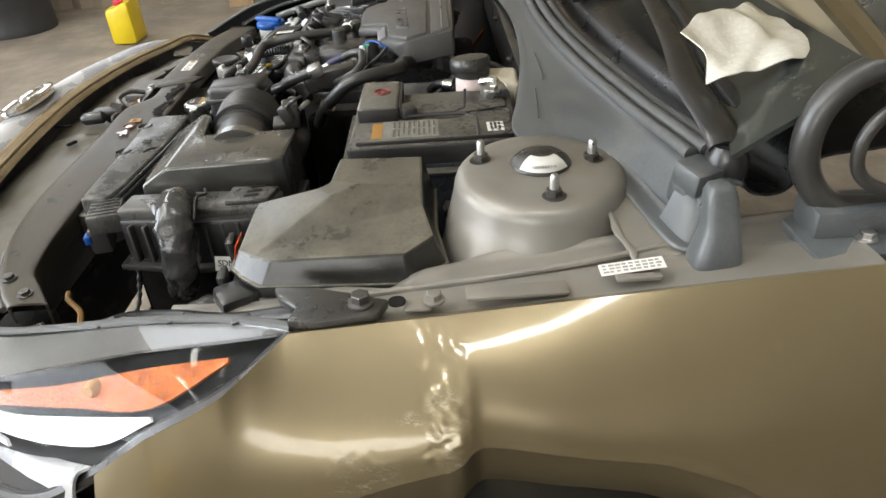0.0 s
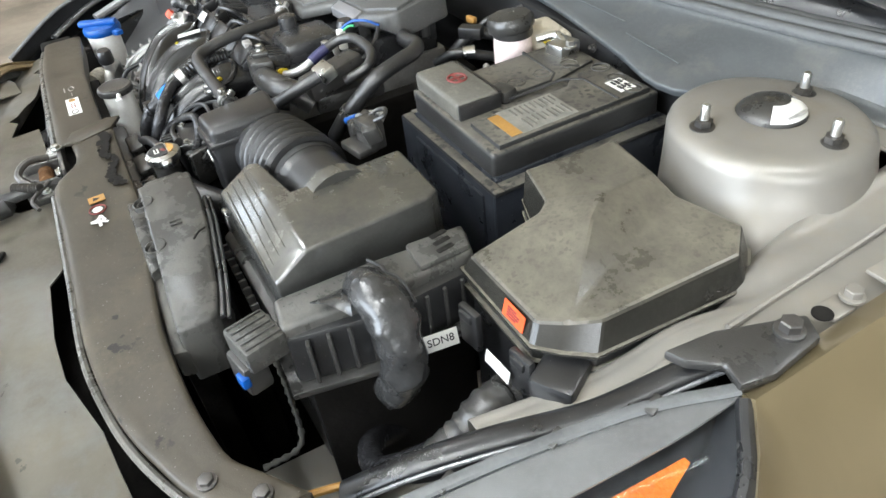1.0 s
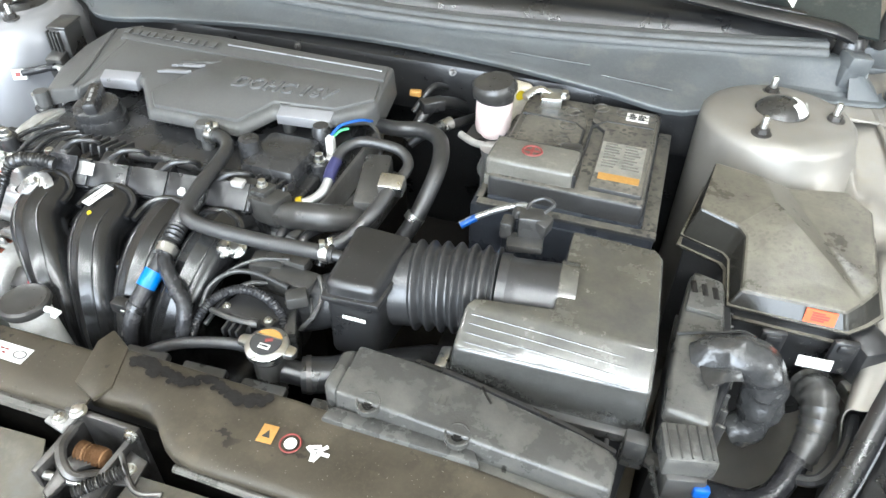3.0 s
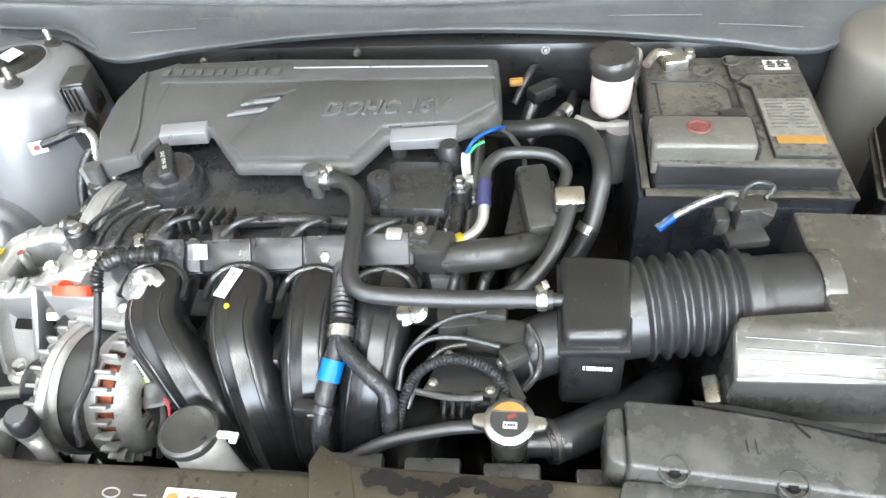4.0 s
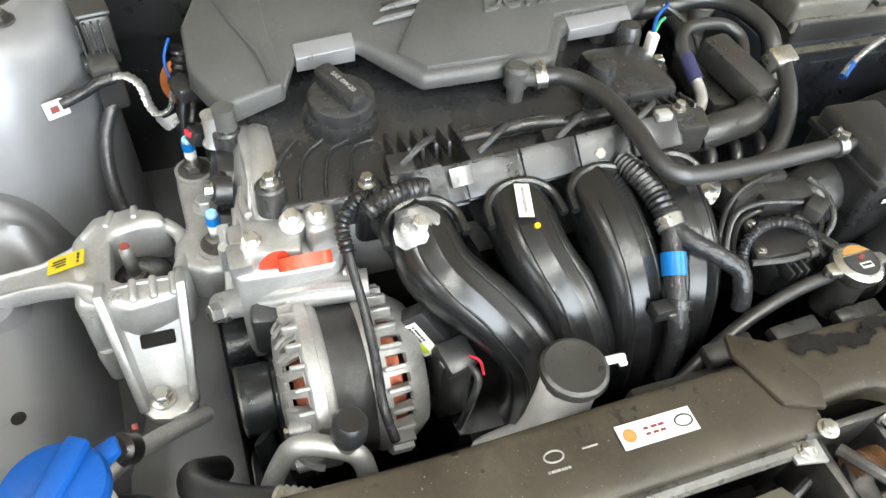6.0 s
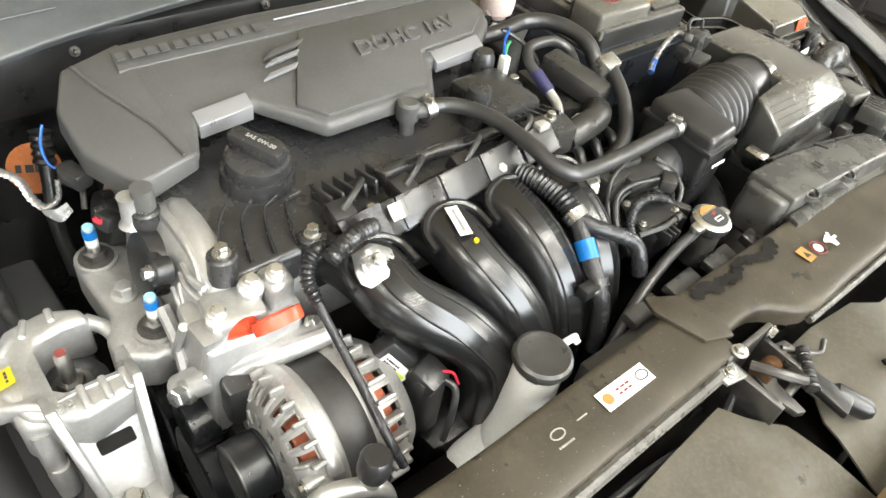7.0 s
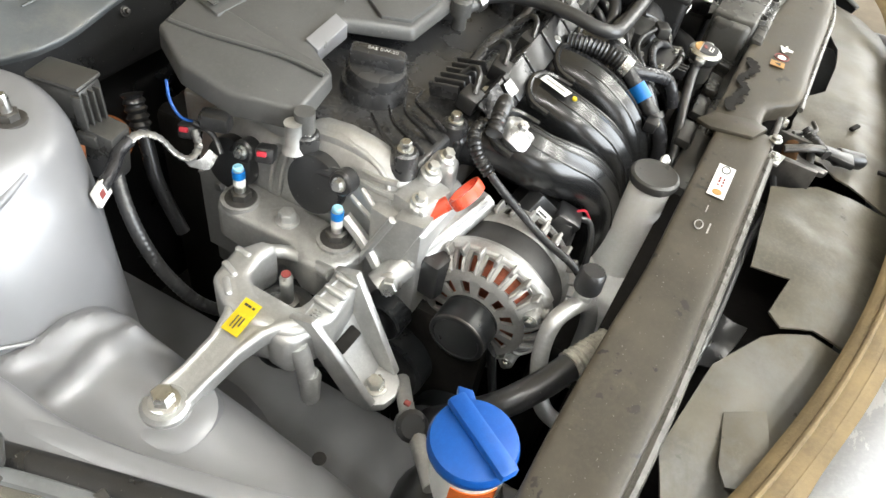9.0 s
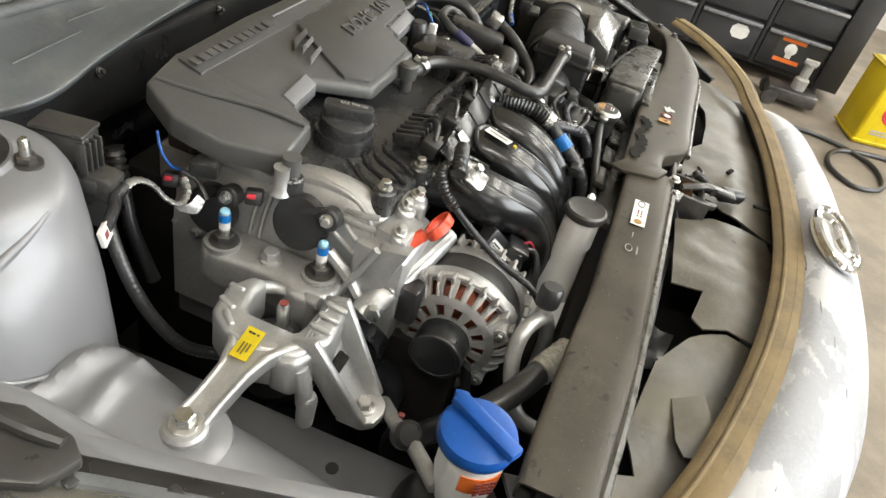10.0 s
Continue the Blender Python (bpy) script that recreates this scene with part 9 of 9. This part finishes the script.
    part("plate", prism([(-0.02, 0.26), (0.03, 0.257), (0.035, 0.28), (-0.018, 0.284)], 0.798, 0.806, 0.002), M_BLACKD, g)
    part("clip", box((-0.005, 0.262, 0.81), (0.016, 0.012, 0.008), 0.002), M_PRINT, g)
    bolt(g, (0.02, 0.272, 0.805), r=0.005)
    part("wing", prism([(0.10, 0.31), (0.15, 0.30), (0.155, 0.40), (0.11, 0.41)], 0.745, 0.77, 0.006), M_BLACKD, g)
    part("wing", box((0.135, 0.335, 0.79), (0.035, 0.09, 0.03), 0.006, (8, 0, 12)), M_BLACKD, g)
    part("tie", box((0.075, 0.275, 0.783), (0.03, 0.012, 0.003), 0.001, (0, 0, 15)), M_LABEL, g, "white paper flag")
    # coil of the engine lead with blue wires at the cover's corner
    k = thing("coil_connector", (0.05, 0.39, 0.775), "white plug with blue and green wires at the engine cover", "connector")
    part("plug", box((0.055, 0.385, 0.80), (0.01, 0.012, 0.03), 0.002), M_LABEL, k)
    part("plug", box((0.06, 0.372, 0.782), (0.009, 0.01, 0.028), 0.002, (15, 0, 0)), M_PRINT, k)
    part("wire", tube([(0.055, 0.387, 0.815), (0.065, 0.40, 0.825), (0.085, 0.415, 0.828), (0.095, 0.43, 0.82)], 0.0019, 8), M_BLUE, k, "blue wire")
    part("wire", tube([(0.058, 0.388, 0.813), (0.066, 0.395, 0.82), (0.075, 0.40, 0.822)], 0.0018, 6), mat("green_wire", (0.05, 0.3, 0.12), 0.4, bump=0), k, "green wire")
    part("wire", tube([(0.09, 0.43, 0.82), (0.105, 0.42, 0.812), (0.118, 0.40, 0.80), (0.12, 0.38, 0.785)], 0.003, 8), M_RUBBER, k)
    bolt(k, (0.062, 0.362, 0.768), r=0.006, h=0.01)


hoses()


def throttle_side():
    t = thing("throttle_body", (0.08, 0.18, 0.64), "dark throttle body with plugs and a ribbed cable", "throttle body")
    part("body", lathe([(0.04, -0.03), (0.042, -0.02), (0.038, 0.02), (0.04, 0.03)], (0.075, 0.18, 0.70), (1, 0.1, 0.1), 28), M_DARK, t)
    part("motor", box((0.085, 0.14, 0.715), (0.07, 0.05, 0.045), 0.01, (0, 0, 5)), M_BLACK, t)
    for k in range(3):
        part("rib", box((0.065 + 0.018 * k, 0.128, 0.738), (0.005, 0.03, 0.012), 0.001), M_BLACK, t)
    part("plug", box((0.10, 0.185, 0.752), (0.055, 0.03, 0.022), 0.004, (0, 0, -6)), M_BLACKD, t)
    part("plug", box((0.062, 0.198, 0.75), (0.04, 0.028, 0.03), 0.004, (0, 0, 10)), M_BLACKD, t)
    part("cable", tube([(0.014, 0.10, 0.715), (0.018, 0.118, 0.735), (0.03, 0.14, 0.748), (0.055, 0.152, 0.756), (0.085, 0.15, 0.754), (0.105, 0.142, 0.745), (0.115, 0.13, 0.73)], 0.0052, 12, ribs=(0.0035, 0.0007)), M_TAPE, t, "ribbed cable sleeve")
    part("cable", tube([(0.02, 0.12, 0.72), (0.03, 0.15, 0.735), (0.05, 0.172, 0.745), (0.09, 0.178, 0.75)], 0.003, 8), M_RUBBER, t)
    part("bracket", box((0.115, 0.145, 0.715), (0.012, 0.05, 0.05), 0.002, (0, 0, 25)), M_BLACKD, t)
    part("lever", tube([(0.128, 0.17, 0.75), (0.135, 0.155, 0.735), (0.125, 0.145, 0.725)], 0.003, 8), M_BLACKD, t)
    part("lid", prism([(0.035, 0.125), (0.105, 0.12), (0.115, 0.165), (0.05, 0.172)], 0.735, 0.745, 0.004), M_BLACK, t)
    for x, y in ((0.045, 0.133), (0.098, 0.128), (0.106, 0.16), (0.056, 0.165)):
        part("screw", hexa(0.0034, 0.004, (x, y, 0.745)), M_STEEL, t)
    part("grille", add(add(box((0.058, 0.112, 0.738), (0.003, 0.02, 0.014), 0.0006), box((0.066, 0.112, 0.738), (0.003, 0.02, 0.014), 0.0006)), box((0.074, 0.112, 0.738), (0.003, 0.02, 0.014), 0.0006)), M_BLACK, t)
    part("pipe", tube([(0.03, 0.125, 0.742), (0.06, 0.117, 0.747), (0.085, 0.118, 0.747)], 0.0032, 8), M_BLACKD, t)
    part("collar", tube([(0.083, 0.118, 0.747), (0.092, 0.119, 0.747)], 0.0052, 10, 0), M_BLACKD, t, "grey collar")
    part("plug", box((0.118, 0.158, 0.757), (0.024, 0.018, 0.016), 0.003, (0, 0, 32)), M_BLACKD, t)
    part("plug", box((0.085, 0.205, 0.762), (0.05, 0.018, 0.016), 0.003, (0, 0, -4)), M_BLACKD, t)
    part("wire", tube([(0.012, 0.13, 0.735), (0.016, 0.15, 0.752), (0.035, 0.168, 0.762), (0.065, 0.172, 0.764), (0.105, 0.165, 0.762)], 0.0028, 8), M_RUBBER, t)
    part("wire", tube([(0.008, 0.135, 0.73), (0.02, 0.165, 0.752), (0.05, 0.19, 0.765), (0.09, 0.20, 0.77)], 0.0024, 8), M_RUBBER, t)
    part("tag", box((0.012, 0.205, 0.779), (0.008, 0.01, 0.004), 0.001, (0, 0, 20)), M_YELLOW, t, "yellow tag")
    part("bolt", hexa(0.0085, 0.01, (0.012, 0.192, 0.768), (0, -0.3, 1)), M_STEEL, t)
    part("wire", tube([(0.13, 0.19, 0.765), (0.142, 0.172, 0.757), (0.14, 0.15, 0.745), (0.128, 0.14, 0.73)], 0.003, 8), M_BLACKD, t)
    for k in range(3):
        part("hose", tube([(0.05 + 0.03 * k, 0.225, 0.745), (0.055 + 0.03 * k, 0.245, 0.765), (0.06 + 0.032 * k, 0.27, 0.76)], 0.006, 10), M_BLACK, t)
    # purge line with blue tape, clipped in front of the runners
    p = thing("purge_hose", (-0.04, 0.14, 0.66), "ribbed black purge line wound with blue tape", "hose")
    part("sleeve", tube([(-0.054, 0.236, 0.785), (-0.050, 0.21, 0.787), (-0.046, 0.185, 0.783), (-0.044, 0.165, 0.776)], 0.0105, 14, ribs=(0.005, 0.0012)), M_BLACK, p, "ribbed sleeve")
    part("end", tube([(-0.044, 0.168, 0.777), (-0.0435, 0.158, 0.773)], 0.0128, 16, 0), M_STEEL, p)
    part("branch", tube([(-0.044, 0.16, 0.774), (-0.034, 0.145, 0.77), (-0.012, 0.127, 0.762), (0.005, 0.115, 0.752), (0.008, 0.105, 0.738), (0.008, 0.097, 0.72)], 0.0085, 12), M_TAPE, p)
    part("branch", tube([(-0.044, 0.16, 0.773), (-0.048, 0.145, 0.762), (-0.052, 0.128, 0.75), (-0.056, 0.108, 0.735), (-0.058, 0.09, 0.71), (-0.06, 0.08, 0.66)], 0.0095, 12), M_TAPE, p)
    part("blue_tape", tube([(-0.0485, 0.142, 0.7605), (-0.0525, 0.126, 0.749)], 0.0108, 16, 0), M_CYAN, p, "band of bright blue tape")
    part("clip", add(box((-0.072, 0.105, 0.734), (0.02, 0.014, 0.014), 0.002), tube([(-0.0545, 0.109, 0.737), (-0.0565, 0.104, 0.732)], 0.0115, 14, 0)), M_BLACK, p)
    part("tie", box((-0.062, 0.098, 0.733), (0.014, 0.003, 0.004), 0.001), M_STEEL, p)


throttle_side()


def wing_fittings():
    # relay box on the right-hand tower and its looms
    t = thing("relay_box", (-0.49, 0.57, 0.70), "grey-black plastic connector box beside the strut tower", "connector box")
    part("body", box((-0.500, 0.550, 0.79), (0.030, 0.05, 0.056), 0.005, (0, 0, 12)), M_BLACKD, t)
    part("lower", box((-0.499, 0.518, 0.752), (0.028, 0.03, 0.06), 0.004, (10, 0, 12)), M_BLACKD, t)
    for k in range(4):
        part("rib", box((-0.512 + 0.007 * k, 0.524, 0.79), (0.0025, 0.01, 0.05), 0.001, (0, 0, 12)), M_BLACKD, t)
    part("lid", box((-0.500, 0.551, 0.820), (0.033, 0.053, 0.006), 0.003, (0, 0, 12)), M_BLACKD, t)
    part("clip", box((-0.514, 0.52, 0.772), (0.006, 0.02, 0.014), 0.002, (0, 0, 12)), M_BLACKD, t)
    part("sticker", lathe([(0.029, 0), (0.029, 0.002)], (-0.432, 0.618, 0.672), (-0.35, -0.8, 0.5), 26), M_BRONZE2, t, "orange printed disc")
    part("print", bars(frame_at((-0.4328, 0.6162, 0.6732), (0.9, -0.4, 0), (-0.35, -0.8, 0.5)), 0.04, 0.016, 1, 4), M_INK, t)
    c = thing("wing_loom", (-0.50, 0.50, 0.60), "black cable loom in a split sleeve down the strut tower", "cable")
    part("loom", tube([(-0.499, 0.516, 0.73), (-0.514, 0.492, 0.705), (-0.520, 0.47, 0.67), (-0.516, 0.448, 0.63), (-0.50, 0.42, 0.59), (-0.46, 0.38, 0.56)], 0.007, 12, ribs=(0.006, 0.0003)), M_RUBBER, c)
    g = thing("ground_strap", (-0.54, 0.49, 0.74), "taped ground lead with a white tag on the strut tower", "cable")
    part("tag", box((-0.546, 0.474, 0.756), (0.022, 0.005, 0.017), 0.001, (-12, 0, 25)), M_LABEL, g, "white tag with a red mark")
    part("mark", box((-0.5468, 0.4713, 0.757), (0.008, 0.001, 0.007), 0.0, (-12, 0, 25)), M_INKRED, g)
    part("lead", tube([(-0.542, 0.477, 0.758), (-0.52, 0.486, 0.762), (-0.505, 0.495, 0.765), (-0.49, 0.497, 0.768)], 0.0062, 10), M_TAPE, g)
    part("lead", tube([(-0.495, 0.497, 0.768), (-0.478, 0.494, 0.77), (-0.466, 0.485, 0.762), (-0.462, 0.472, 0.748), (-0.455, 0.462, 0.742), (-0.442, 0.462, 0.748), (-0.437, 0.47, 0.762)], 0.0058, 8, flat=0.45, ribs=(0.006, 0.0009)), M_GREYTAPE, g, "silver wrapped lead")
    part("flag", surface([[(-0.462, 0.47, 0.748), (-0.452, 0.455, 0.742), (-0.438, 0.452, 0.748)], [(-0.458, 0.46, 0.735), (-0.448, 0.446, 0.732), (-0.436, 0.444, 0.742)]], 4, 4, 0.001), M_GREYTAPE, g, "flap of grey tape")
    v = thing("coolant_valve", (-0.44, 0.54, 0.62), "black ribbed hose end behind the engine mount", "hose")
    part("hose", tube([(-0.425, 0.565, 0.74), (-0.432, 0.55, 0.70), (-0.44, 0.535, 0.66), (-0.44, 0.51, 0.6)], 0.008, 12), M_BLACK, v)
    part("collar", tube([(-0.423, 0.568, 0.752), (-0.43, 0.556, 0.72)], 0.0105, 14, 4, ribs=(0.008, 0.0014)), M_BLACK, v)
    b = thing("sensor_wire", (-0.42, 0.48, 0.74), "thin blue-sleeved sensor wire under the engine cover", "wire")
    part("wire", tube([(-0.43, 0.505, 0.80), (-0.438, 0.495, 0.785), (-0.437, 0.485, 0.77), (-0.427, 0.478, 0.762)], 0.0015, 8), M_BLUE, b)
    part("wire", tube([(-0.43, 0.478, 0.764), (-0.42, 0.465, 0.75), (-0.425, 0.45, 0.735)], 0.003, 8), M_RUBBER, b)
    # tangle behind the reservoir
    z = thing("bulkhead_pipes", (0.14, 0.58, 0.70), "dark pipes and plugs against the bulkhead", "pipes")
    for k, pts in enumerate(([(0.11, 0.52, 0.74), (0.13, 0.56, 0.78), (0.15, 0.60, 0.77), (0.16, 0.645, 0.74)], [(0.12, 0.50, 0.75), (0.15, 0.52, 0.77), (0.17, 0.56, 0.76), (0.18, 0.64, 0.73)], [(0.10, 0.57, 0.76), (0.12, 0.60, 0.79), (0.13, 0.645, 0.77)])):
        part("pipe", tube(pts, 0.009 - 0.002 * k, 10), M_RUBBER, z)
    part("plug", box((0.135, 0.555, 0.787), (0.035, 0.02, 0.018), 0.003, (0, 0, 40)), M_BLACK, z)
    part("lock", box((0.102, 0.575, 0.79), (0.018, 0.008, 0.01), 0.002, (0, 0, 10)), M_BRONZE, z, "orange plug lock")
    part("clamp", tube([(0.16, 0.525, 0.772), (0.168, 0.54, 0.772)], 0.0095, 12, 0), M_STEEL, z)


wing_fittings()
